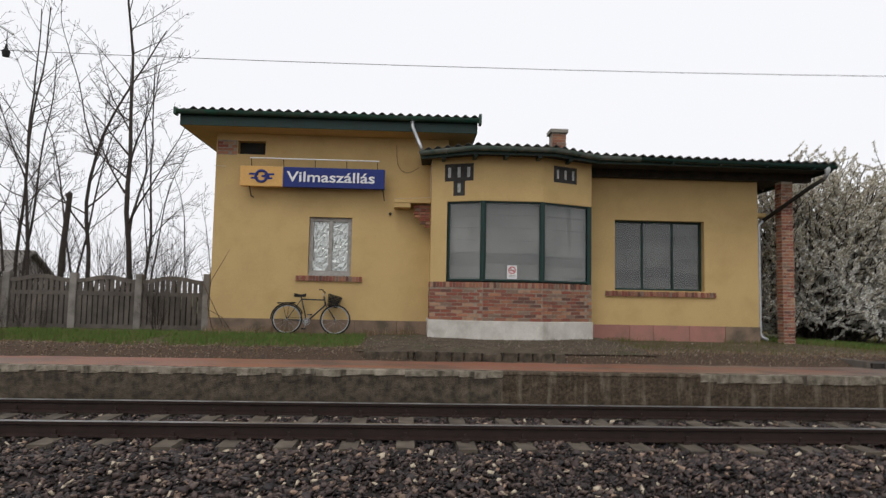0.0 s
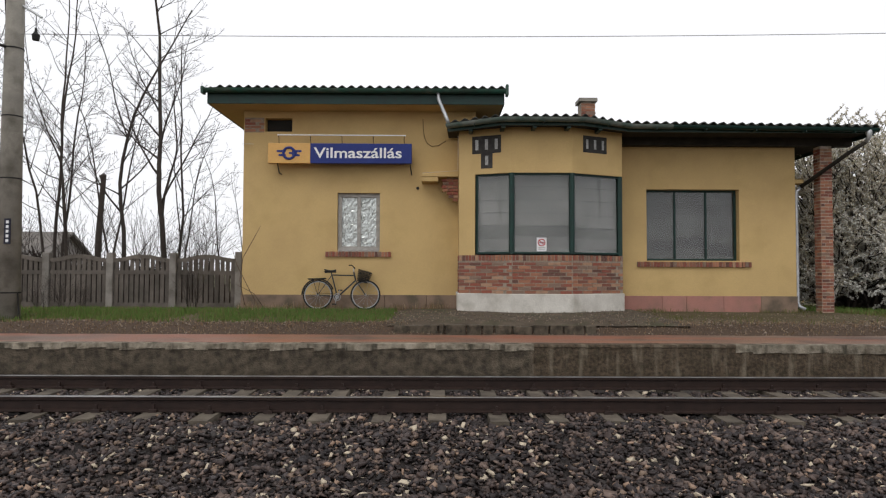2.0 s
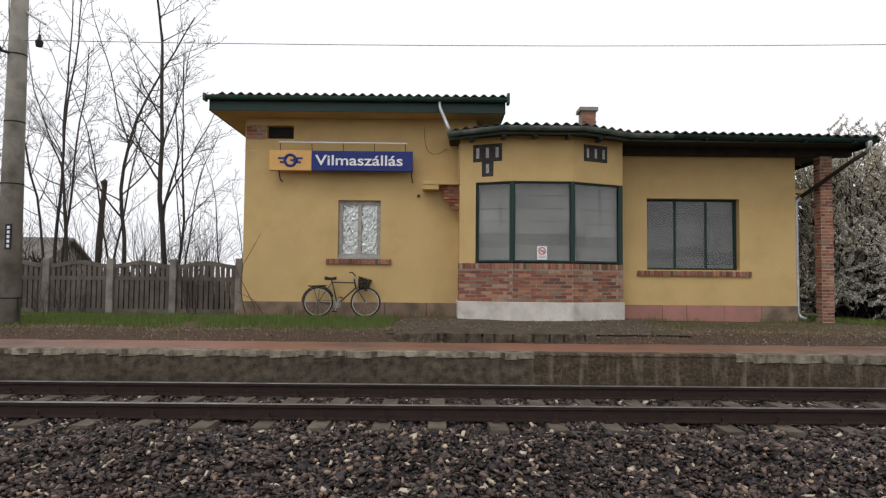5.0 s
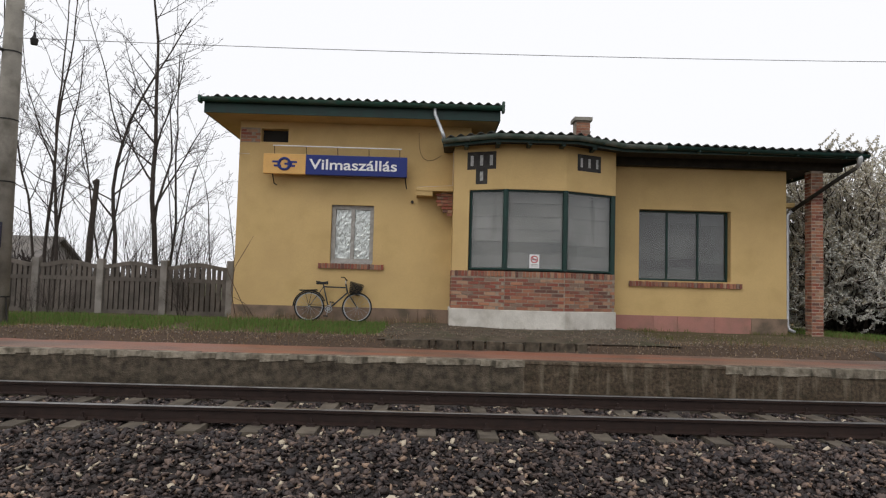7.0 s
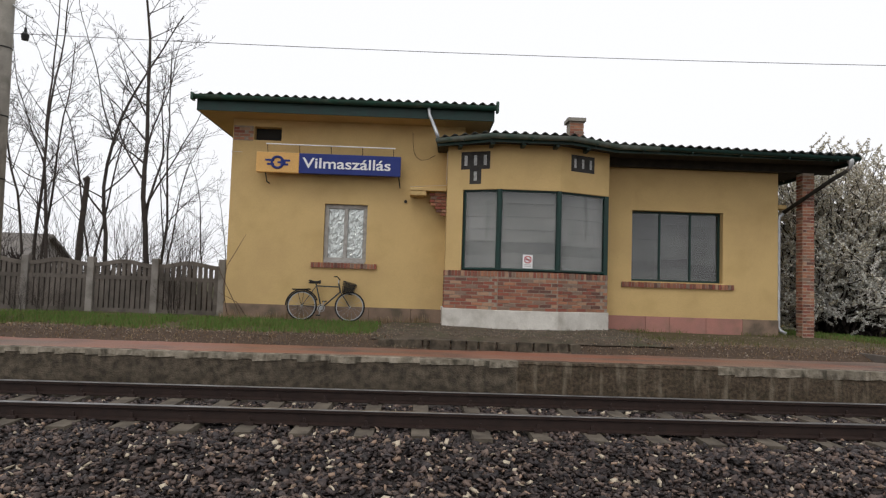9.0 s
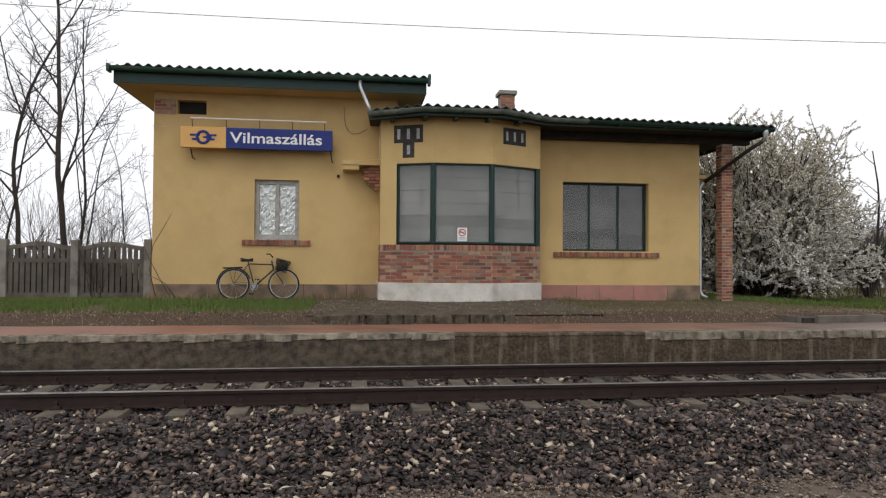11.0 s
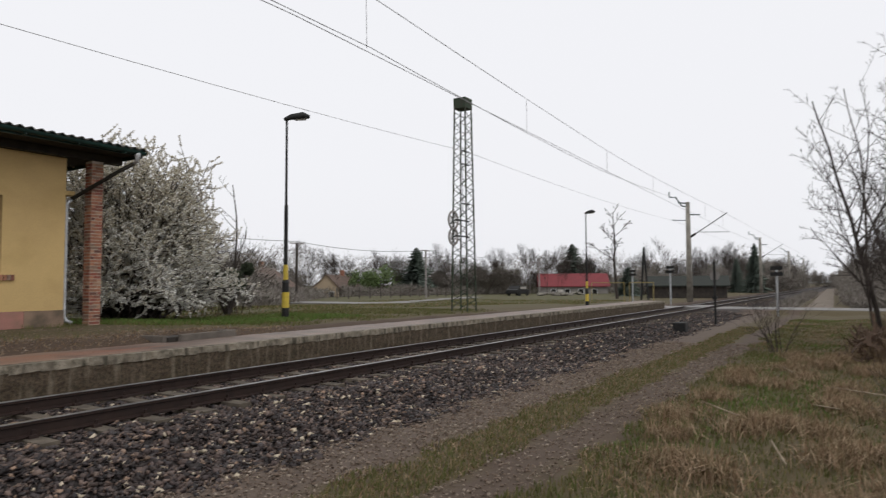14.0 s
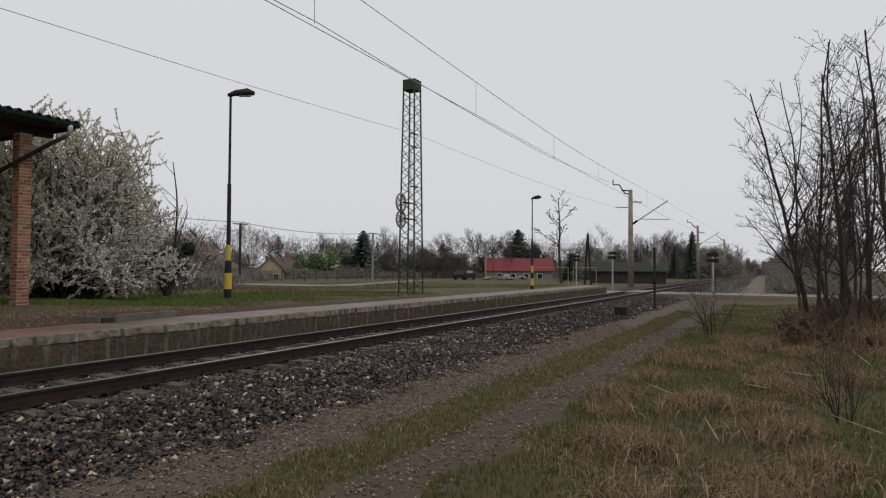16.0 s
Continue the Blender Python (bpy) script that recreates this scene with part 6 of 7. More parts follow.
# ---------------------------------------------------------------- grass
def blades(name, n, region, hfun, material, label, width=(0.004, 0.009), seed=1, bend=0.5):
    rng = np.random.default_rng(seed)
    xy = region(rng, n)
    n = len(xy)
    z = np.array([ground_z(float(p[0]), float(p[1])) for p in xy]) - 0.01
    h = hfun(rng, xy)
    ang = rng.uniform(0, 2 * np.pi, n)
    w = rng.uniform(*width, n)
    side = np.stack([np.cos(ang), np.sin(ang), 0 * ang], 1)
    la = rng.uniform(0, 2 * np.pi, n)
    ln = np.stack([np.cos(la), np.sin(la), 0 * la], 1) * (rng.random((n, 1)) ** 1.5 * bend)
    root = np.concatenate([xy, z[:, None]], 1)
    upv = np.array([0, 0, 1.0])
    mid = root + (upv * 0.55 + ln * 0.3) * h[:, None]
    tip = root + (upv * (1 - 0.35 * np.linalg.norm(ln, axis=1, keepdims=True)) + ln) * h[:, None]
    v = np.stack([root - side * w[:, None], root + side * w[:, None], mid + side * w[:, None] * 0.75, mid - side * w[:, None] * 0.75, tip], 1)
    f4 = np.arange(n)[:, None] * 5
    tris = np.concatenate([f4 + np.array([[0, 1, 2]]), f4 + np.array([[0, 2, 3]]), f4 + np.array([[3, 2, 4]])], 1).reshape(-1, 3)
    me = bpy.data.meshes.new(name)
    me.vertices.add(n * 5)
    me.vertices.foreach_set("co", v.reshape(-1))
    me.loops.add(len(tris) * 3)
    me.loops.foreach_set("vertex_index", tris.reshape(-1).astype(np.int32))
    me.polygons.add(len(tris))
    me.polygons.foreach_set("loop_start", (np.arange(len(tris)) * 3).astype(np.int32))
    me.update(calc_edges=True)
    me.materials.append(material)
    return tagged(new(name, me), label, "grass", kind="stuff")


def patchy(xy, s, seed=0.0):
    return np.array([noise.noise((float(p[0]) * s, float(p[1]) * s, seed)) for p in xy])


def bank_region(rng, n):
    x = -12 + 12.2 * rng.random(n)
    y = rng.uniform(12.1, 14.9, n)
    xy = np.stack([x, y], 1)
    keep = patchy(xy, 0.9, 2) + 0.35 * (y - 12.6) > rng.uniform(-0.5, 0.3, n)
    keep &= ~((x > -1.0) & (y > 11.7)) | (rng.random(n) < 0.08)
    return xy[keep]


blades("bank_sedge", 14000, bank_region, lambda r, p: r.uniform(0.03, 0.12, len(p)), OLIVE, "patchy olive grass on the bank", seed=24, bend=1.0)
blades("bank_grass", 27000, bank_region, lambda r, p: r.uniform(0.04, 0.15, len(p)), BLADES, "short green grass on the bank before the wall", seed=4)


def behind_region(rng, n):
    x = 8.3 + 17 * rng.random(n) ** 1.2
    y = rng.uniform(13.0, 19.0, n)
    xy = np.stack([x, y], 1)
    return xy[(patchy(xy, 0.5, 3) > rng.uniform(-0.7, 0.3, n)) & ~((x < 8.9) & (y < 15.3))]


blades("verge_grass", 26000, behind_region, lambda r, p: r.uniform(0.04, 0.12, len(p)), OLIVE, "olive green grass behind the platform", (0.006, 0.013), seed=5)


def lawn_region(rng, n):
    xy = np.stack([rng.uniform(8.6, 17.5, n), rng.uniform(13.9, 17.2, n)], 1)
    return xy[(patchy(xy, 0.7, 6) > rng.uniform(-0.7, 0.2, n)) & ~((xy[:, 0] < 8.95) & (xy[:, 1] < 15.2))]


blades("lawn_grass", 24000, lawn_region, lambda r, p: r.uniform(0.04, 0.14, len(p)), BLADES, "fresh green grass under the blossoming tree", (0.006, 0.012), seed=45)


def strip_region(rng, n):
    x = 1.5 + 28 * rng.random(n) ** 1.6
    y = rng.uniform(3.05, 4.15, n)
    xy = np.stack([x, y], 1)
    e = 0.3 * patchy(xy, 1.3, 4)
    return xy[(np.abs(y - 3.6) < 0.42 + e) & (rng.random(n) < 0.9)]


blades("strip_grass", 34000, strip_region, lambda r, p: r.uniform(0.02, 0.075, len(p)), OLIVE, "short grass strip between the gravel paths", seed=6)


blades("strip_straw", 16000, strip_region, lambda r, p: r.uniform(0.03, 0.09, len(p)), STRAW, "dry blades in the grass strip", (0.003, 0.006), seed=16, bend=1.8)


def meadow_region(rng, n):
    x = 2.0 + 34 * rng.random(n) ** 1.7
    y = 2.6 - 8.0 * rng.random(n) ** 1.25
    xy = np.stack([x, y], 1)
    return xy[(x > 2.0 + 0.55 * np.abs(y)) & (y < 2.5 + 0.3 * patchy(xy, 1.1, 5))]


blades("meadow_grass", 95000, meadow_region, lambda r, p: r.uniform(0.03, 0.11, len(p)) * (1 + 0.5 * patchy(p, 0.7, 8)), OLIVE, "olive green meadow grass beside the path", seed=7)


def green_region(rng, n):
    xy = meadow_region(rng, n)
    return xy[patchy(xy, 0.45, 33) > rng.uniform(0.0, 0.5, len(xy))]


blades("fresh_meadow_grass", 80000, green_region, lambda r, p: r.uniform(0.04, 0.12, len(p)), BLADES, "fresh green grass patches in the meadow", seed=37, bend=0.8)


def straw_region(rng, n):
    xy = meadow_region(rng, n)
    return xy[patchy(xy, 0.55, 9) + 0.4 * patchy(xy, 1.7, 19) > rng.uniform(-0.25, 0.5, len(xy))]


blades("dry_grass", 80000, straw_region, lambda r, p: r.uniform(0.03, 0.11, len(p)) * (1 + 0.9 * patchy(p, 0.55, 9)), STRAW, "matted dry brown grass in the meadow", (0.003, 0.007), seed=8, bend=3.0)


def tuft_region(rng, n):
    cx = np.array([7.0, 8.2, 9.4, 9.0, 11.0, 13.2, 12.5, 14.5, 15.5, 16.5, 10.2, 11.6, 6.0])
    cy = np.array([1.6, 1.9, 2.1, 0.9, 1.9, 1.8, 0.2, -0.6, -0.3, -0.9, -0.3, -0.9, 0.2])
    cx = np.concatenate([cx, rng.uniform(5, 18, 40)])
    cy = np.concatenate([cy, rng.uniform(-3, 2.3, 40)])
    k = rng.integers(0, len(cx), n)
    return np.stack([cx[k] + rng.normal(0, 0.2, n), cy[k] + rng.normal(0, 0.16, n)], 1)


blades("dry_grass_tufts", 26000, tuft_region, lambda r, p: r.uniform(0.08, 0.3, len(p)), STRAW, "tall dry brown grass tufts", (0.003, 0.007), seed=9, bend=2.2)


def foot_region(rng, n):
    cx = np.array([17.4, 18.0, 18.8, 19.5, 18.3, 17.0, 20.2])
    cy = np.array([-1.0, -1.5, -0.7, -1.7, -2.2, -1.9, -1.1])
    k = rng.integers(0, len(cx), n)
    return np.stack([cx[k] + rng.normal(0, 0.4, n), cy[k] + rng.normal(0, 0.3, n)], 1)


blades("straw_under_trees", 9000, foot_region, lambda r, p: r.uniform(0.15, 0.75, len(p)), STRAW, "collapsed dry straw heap under the young trees", (0.004, 0.009), seed=39, bend=2.4)


def near_region(rng, n):
    xy = np.stack([rng.uniform(-9, 5.5, n), rng.uniform(-6, 4.1, n)], 1)
    return xy[~((xy[:, 1] > 2.4) & (xy[:, 1] < 3.2)) & ~((xy[:, 0] > 2.2 + 0.55 * np.abs(xy[:, 1])) & (xy[:, 1] < 2.4))]


blades("trampled_grass", 16000, near_region, lambda r, p: r.uniform(0.03, 0.1, len(p)), OLIVE, "short trampled grass around the viewing spot", seed=17, bend=1.2)


def weed_region(rng, n):
    xy = np.stack([rng.uniform(-4.6, 0.2, n), rng.uniform(14.6, 14.9, n)], 1)
    return xy[patchy(xy, 1.3, 11) > rng.uniform(-0.3, 0.6, n)]


blades("wall_weeds", 2600, weed_region, lambda r, p: r.uniform(0.08, 0.3, len(p)), STRAW, "dry brown weeds along the foot of the wall", seed=10, bend=1.0)


def bank_litter(rng, n):
    xy = np.stack([rng.uniform(-10, 12, n), rng.uniform(11.35, 12.6, n)], 1)
    return xy[rng.random(n) < 0.9]


scatter_stones("bank_rubble", 7000, bank_litter, (0.006, 0.022), lambda x, y: np.array([ground_z(float(p), float(q)) for p, q in zip(x, y)]), GRIT, "small rubble and dry litter on the bank", 0.6, 12)
def apron_litter(rng, n):
    return np.stack([rng.uniform(-1.2, 9.0, n), rng.uniform(11.8, 14.2, n)], 1)


scatter_stones("apron_rubble", 5000, apron_litter, (0.005, 0.016), lambda x, y: np.array([max(ground_z(float(p), float(q)), 0.555 + 0.025 * (q - 11.75) if -1 < p < 4.4 else -9) for p, q in zip(x, y)]), GRIT, "grit and litter before the bay", 0.6, 14)


def tuft_line(rng, n):
    xy = np.stack([rng.uniform(0.2, 8.4, n), np.where(rng.random(n) < 0.4, rng.uniform(14.55, 14.9, n), rng.uniform(12.0, 14.6, n))], 1)
    return xy[(patchy(xy, 1.6, 15) > rng.uniform(0.0, 0.6, n)) & ~((xy[:, 0] < 4.3) & (xy[:, 1] > 13.3))]


blades("ground_tufts", 5000, tuft_line, lambda r, p: r.uniform(0.04, 0.11, len(p)) + 0.03, OLIVE, "small grass tufts before the wall", seed=25, bend=1.0)
blades("bank_straw", 9000, bank_litter, lambda r, p: r.uniform(0.02, 0.08, len(p)), STRAW, "dead brown grass on the bank", seed=13, bend=1.8)
for i, (x, y, rz, L) in enumerate(((7.2, 0.6, 20, 0.5), (9.5, 1.3, 65, 0.6), (12.0, -0.4, 110, 0.8), (10.5, 0.2, 150, 0.6), (14.2, 0.9, 30, 0.7), (8.3, -0.9, 70, 0.5), (13.5, -1.3, 10, 1.1))):
    a = Acc()
    z = ground_z(x, y)
    d = Vector((math.cos(radians(rz)), math.sin(radians(rz)), 0))
    a.tube([Vector((x, y, z + 0.04)), Vector((x, y, z + 0.1)) + d * L * 0.5, Vector((x, y, z + 0.16)) + d * L], [0.011, 0.009, 0.004], 6)
    single("dead_stalk", a, mat("pale_dead_stalk", (0.36, 0.3, 0.22), (0.26, 0.2, 0.14), 9, 0.9, 0.1), "pale dead plant stalk lying in the grass", "stalk", "dead stalks", smooth=True)

# ---------------------------------------------------------------- crossing and line-side things
for d in ((42.4, 46.4, -60, 7.3, -0.4, -0.1), (42.4, 46.4, 7.75, 8.95, -0.3, -0.02), (42.4, 46.4, 9.25, 60, -0.4, -0.1)):
    a = Acc()
    a.box(*d)
    single("crossing_road", a, ASPHALT_PALE, "pale narrow road over the level crossing", "road", kind="structure")


def post_thing(name, loc, h, label, category, r=0.04, material=STEEL_BLACK):
    ob = thing(name, loc, label, category)
    a = Acc()
    a.tube([(loc[0], loc[1], loc[2] - 0.2), (loc[0], loc[1], loc[2] + h)], r, 8)
    part("post", a, material, ob)
    return ob


p = post_thing("line_marker", (31.0, 5.2, -0.32), 2.7, "dark slim line-side marker post with a round plate", "marker post", 0.05)
a = Acc()
a.tube([(31.03, 5.2, 1.75), (31.06, 5.2, 1.75)], 0.2, 16)
part("plate", a, GREY_WALL, p)
a = Acc()
a.box(30.93, 31.07, 5.1, 5.3, 0.72, 0.86)
part("clamp_box", a, STEEL_BLACK, p)
a = Acc()
a.box(25.4, 25.9, 5.3, 5.75, -0.4, -0.02)
single("cable_box", a, STEEL_BLACK, "small black cable box beside the ballast", "box", bevel=0.03)
for loc, s in (((39.5, 3.5, -0.3), 1.0), ((58, 16.5, 0.0), 1.0), ((52, 11.9, 0.0), 1.05)):
    p = post_thing("crossing_signal", loc, 2.6 * s, "level crossing signal head on a pale post", "signal", 0.06, GALV)
    a = Acc()
    a.box(loc[0] - 0.1, loc[0] + 0.1, loc[1] - 0.3, loc[1] + 0.3, loc[2] + 2.1 * s, loc[2] + 2.3 * s)
    part("lamp_hood", a, STEEL_BLACK, p)
    a = Acc()
    a.box(loc[0] - 0.1, loc[0] + 0.1, loc[1] - 0.3, loc[1] + 0.3, loc[2] + 2.42 * s, loc[2] + 2.62 * s)
    part("lamp_hood", a, STEEL_BLACK, p)
for x, y, w in ((58.5, 17.4, 3.0), (56, 14.2, 2.0)):
    g = thing("yellow_barrier_frame", (x, y, 0.0), "yellow tubular barrier frame by the crossing", "barrier", "yellow barrier frames")
    for pts in ([(x, y, -0.2), (x, y, 1.5)], [(x, y + w, -0.2), (x, y + w, 1.5)], [(x, y, 1.5), (x, y + w, 1.5)]):
        a = Acc()
        a.tube(pts, 0.035, 6)
        part("tube", a, DULL_YELLOW, g)
ap = thing("barrier_mast", (66, 17.6, -0.2), "raised barrier mast of two dark steel struts", "barrier")
for dy in (-0.35, 0.35):
    a = Acc()
    a.tube([(66, 17.6 + dy, -0.3), (66, 17.6, 5.0)], 0.1, 6)
    part("strut", a, STEEL_BLACK, ap)


def house(loc, size, wall_h, roof_h, wall_mat, roof_mat, label, rot=0, group="", windows=2, chimney=True):
    """A small gabled house; the ridge runs along local x."""
    L, D = size
    m = Matrix.Translation(loc) @ Matrix.Rotation(radians(rot), 4, "Z")
    ob = thing("house", loc, label, "house", group)
    a = Acc()
    vs = [m @ Vector(p) for p in ((-L / 2, -D / 2, -1), (L / 2, -D / 2, -1), (L / 2, D / 2, -1), (-L / 2, D / 2, -1), (-L / 2, -D / 2, wall_h), (L / 2, -D / 2, wall_h), (L / 2, D / 2, wall_h), (-L / 2, D / 2, wall_h), (-L / 2, 0, wall_h + roof_h), (L / 2, 0, wall_h + roof_h))]
    a.add(vs, [(0, 1, 5, 4), (2, 3, 7, 6), (1, 2, 6, 9, 5), (3, 0, 4, 8, 7)])
    part("wall", a, wall_mat, ob)
    a = Acc()
    e, t = 0.35, 0.12
    k = roof_h / (D / 2)
    prof = [(-D / 2 - e, wall_h - e * k), (0, wall_h + roof_h), (D / 2 + e, wall_h - e * k), (D / 2 + e, wall_h - e * k + t), (0, wall_h + roof_h + t * 1.2), (-D / 2 - e, wall_h - e * k + t)]
    vs = [m @ Vector((x, y, z)) for x in (-L / 2 - 0.3, L / 2 + 0.3) for y, z in prof]
    a.add(vs, [(i, (i + 1) % 6, 6 + (i + 1) % 6, 6 + i) for i in range(6)] + [(0, 1, 4, 5), (1, 2, 3, 4), (6, 11, 10, 7), (7, 10, 9, 8)])
    roof = part("roof", a, roof_mat, ob)
    if chimney:
        a = Acc()
        a.box(L * 0.15, L * 0.15 + 0.5, -0.25, 0.25, wall_h + roof_h - 0.5, wall_h + roof_h + 0.9, m)
        part("chimney", a, BRICK, roof)
    for i in range(windows):
        u = -L / 2 + L * (i + 1) / (windows + 1)
        a = Acc()
        a.box(u - 0.45, u + 0.45, -D / 2 - 0.03, -D / 2 + 0.02, wall_h - 1.6, wall_h - 0.5, m)
        w = part("window", a, WHITE_PAINT, ob)
        a = Acc()
        a.box(u - 0.37, u + 0.37, -D / 2 - 0.045, -D / 2 - 0.03, wall_h - 1.52, wall_h - 0.58, m)
        part("pane", a, DARK, w)
    for y in (-0.7, 0.7):
        a = Acc()
        a.box(-L / 2 - 0.03, -L / 2 + 0.02, y - 0.35, y + 0.35, wall_h - 1.6, wall_h - 0.5, m)
        w = part("window", a, WHITE_PAINT, ob)
        a = Acc()
        a.box(-L / 2 - 0.045, -L / 2 - 0.03, y - 0.28, y + 0.28, wall_h - 1.52, wall_h - 0.58, m)
        part("pane", a, DARK, w)
    return ob


house((68.5, 61.5, -0.9), (6, 3.3), 2.0, 1.7, CREAM_WALL, OLD_TILE, "small cream gabled house with brown tiled roof", rot=40, chimney=False)
house((76, 66, -0.9), (6, 5), 1.9, 1.8, GREY_WALL, OLD_TILE, "low grey house with reddish tiled roof", rot=10)
house((58, 64, -0.9), (9, 7), 2.2, 2.3, GREY_WALL, OLD_TILE, "old grey house with steep brown roof", rot=20)
house((105.5, 40.2, -0.8), (11, 7), 1.9, 1.9, GREY_WALL, RED_ROOF, "long low house with bright red metal roof", rot=-64, windows=4, chimney=False)
house((77, 15.8, -0.4), (8, 4.5), 1.6, 0.9, mat("dark_shed_boards", (0.06, 0.05, 0.042), (0.035, 0.03, 0.027), 3, 0.9, 0.2, 20), mat("dark_green_shed_roof", (0.03, 0.034, 0.028), (0.025, 0.028, 0.024), 2, 0.8, 0.1, 20), "low dark green shed by the crossing", rot=-80, windows=0, chimney=False)
house((-24.5, 33, 0.2), (11, 8), 1.2, 1.9, GREY_WALL, mat("grey_slate_roof", (0.2, 0.18, 0.16), (0.14, 0.13, 0.12), 2, 0.9, 0.3, 20), "old house with grey roof behind the fence", rot=5, windows=2)
# wooden line poles with a cable
prev = None
for x, y, h in ((45.9, 45, 6.2), (68.2, 45, 6.4), (96, 42, 6.2)):
    p = post_thing("utility_pole", (x, y, -0.7), h, "weathered wooden utility pole with a crossarm", "utility pole", 0.12, BARK if x < 50 else GREY_WALL)
    tagged(p, group="utility poles")
    a = Acc()
    a.box(x - 0.9, x + 0.9, y - 0.06, y + 0.06, h - 0.85, h - 0.72)
    part("crossarm", a, GREY_WALL, p)
wire([(20, 48, 7.0), (45.9, 45, 5.6), (68.2, 45, 5.7), (96, 42, 5.5), (130, 30, 5.5)], "thin cable between utility poles", 0.03, 0.5)
# parked car far off
CZ = ground_z(86, 40)
car = thing("car", (84, 40, CZ), "dark parked car beside the red-roofed house", "car")
a = Acc()
a.add([(82 + u, 39.2 + v, CZ + z) for v in (0, 1.7) for u, z in ((0, 0.3), (4.2, 0.3), (4.25, 0.75), (3.5, 0.85), (2.9, 1.35), (1.2, 1.4), (0.5, 0.9), (0, 0.8))], [tuple(range(7, -1, -1)), tuple(range(8, 16))] + [(i, (i + 1) % 8, 8 + (i + 1) % 8, 8 + i) for i in range(8)])
part("body", a, STEEL_BLACK, car, bevel=0.05)
a = Acc()
a.box(83.1, 85.0, 39.17, 40.93, CZ + 0.92, CZ + 1.27)
part("window_band", a, GREY_FRAME, car)
for u in (82.8, 85.4):
    for v in (39.2, 40.8):
        a = Acc()
        a.tube([(u, v - 0.1, CZ + 0.32), (u, v + 0.1, CZ + 0.32)], 0.32, 12)
        part("wheel", a, RUBBER, car)
rng = random.Random(8)
for i in range(16):
    a = Acc()
    x, y, s = rng.uniform(84, 92), rng.uniform(33, 37), rng.uniform(0.25, 0.7)
    a.box(-s, s, -s * 0.6, s * 0.6, -0.1, s * 0.5)
    o = single("rubble_block", a, CONCRETE if i % 4 else GREY_WALL, "pale block in a rubble heap by the yard", "rubble", "rubble heap", bevel=0.05)
    o.matrix_basis = pose(x, y, ground_z(x, y) + rng.uniform(0.05, 0.35), rng.uniform(-25, 25), rng.uniform(-25, 25), rng.uniform(0, 180))
a = Acc()
a.sheet(15, 4, lambda i, j: (46 + 1.9 * i, 33 + 0.45 * i + 0.9 * j, ground_z(46 + 1.9 * i, 33 + 0.45 * i + 0.9 * j) + 0.05))
single("village_road", a, ASPHALT_PALE, "pale village road behind the grass", "road", kind="structure", smooth=True)


# ---------------------------------------------------------------- far greenery
def conifer(loc, h, r, seed, label):
    rng = random.Random(seed)
    ob = thing("conifer", loc, label, "tree", "dark conifers")
    a = Acc()
    a.tube([loc, (loc[0], loc[1], loc[2] + h * 0.97)], [0.16, 0.03], 7)
    part("trunk", a, BARK, ob)
    c = Acc()
    z = 0.06 * h
    while z < h:
        rr = r * (1 - z / h) ** 0.65 * rng.uniform(0.75, 1.15)
        n = max(5, int(13 * rr / r) + 4)
        for k in range(n):
            t = 6.28 * k / n + rng.uniform(-0.3, 0.3)
            L = rr * rng.uniform(0.7, 1.1)
            d = Vector((math.cos(t), math.sin(t), -0.25 + 0.35 * z / h))
            side = Vector((-math.sin(t), math.cos(t), 0))
            b = Vector(loc) + Vector((0, 0, z))
            for q in range(7):
                u = (q + 1) / 7
                p = b + d * L * u + Vector((rng.gauss(0, 0.05), rng.gauss(0, 0.05), rng.gauss(0, 0.05)))
                s = 0.3 * (1.1 - 0.6 * u) * r / 2 * rng.uniform(0.6, 1.5) * (0.35 + 0.65 * (1 - z / h))
                c.add([p - side * s - d * s * 0.5, p + side * s - Vector((0, 0, s * 0.6)) - d * s * 0.4, p + d * s * 1.3, p + Vector((0, 0, s * 0.5))], [(0, 1, 2), (0, 2, 3)])
        z += h * 0.024 + 0.04
    part("crown", c, HAZED_PINE, ob, "dense dark green needles with distance haze in their colour")
    return ob


cf = conifer((84.5, 57.5, -1.0), 8.0, 4.0, 51, "dark green broad conifer near the houses")
for x, y, z, s in ((113, 43.0, -0.8, 1.15), (115, 40.5, -0.8, 0.8), (116, 13.4, -0.4, 1.0), (121, 16.8, -0.4, 0.75), (84, 24.5, -0.5, 0.5)):
    copy_thing(cf, Matrix.Translation((x, y, z)) @ Matrix.Rotation(x, 4, "Z") @ Matrix.Diagonal((s * (0.55 if y < 20 else 1), s * (0.55 if y < 20 else 1), s, 1)))


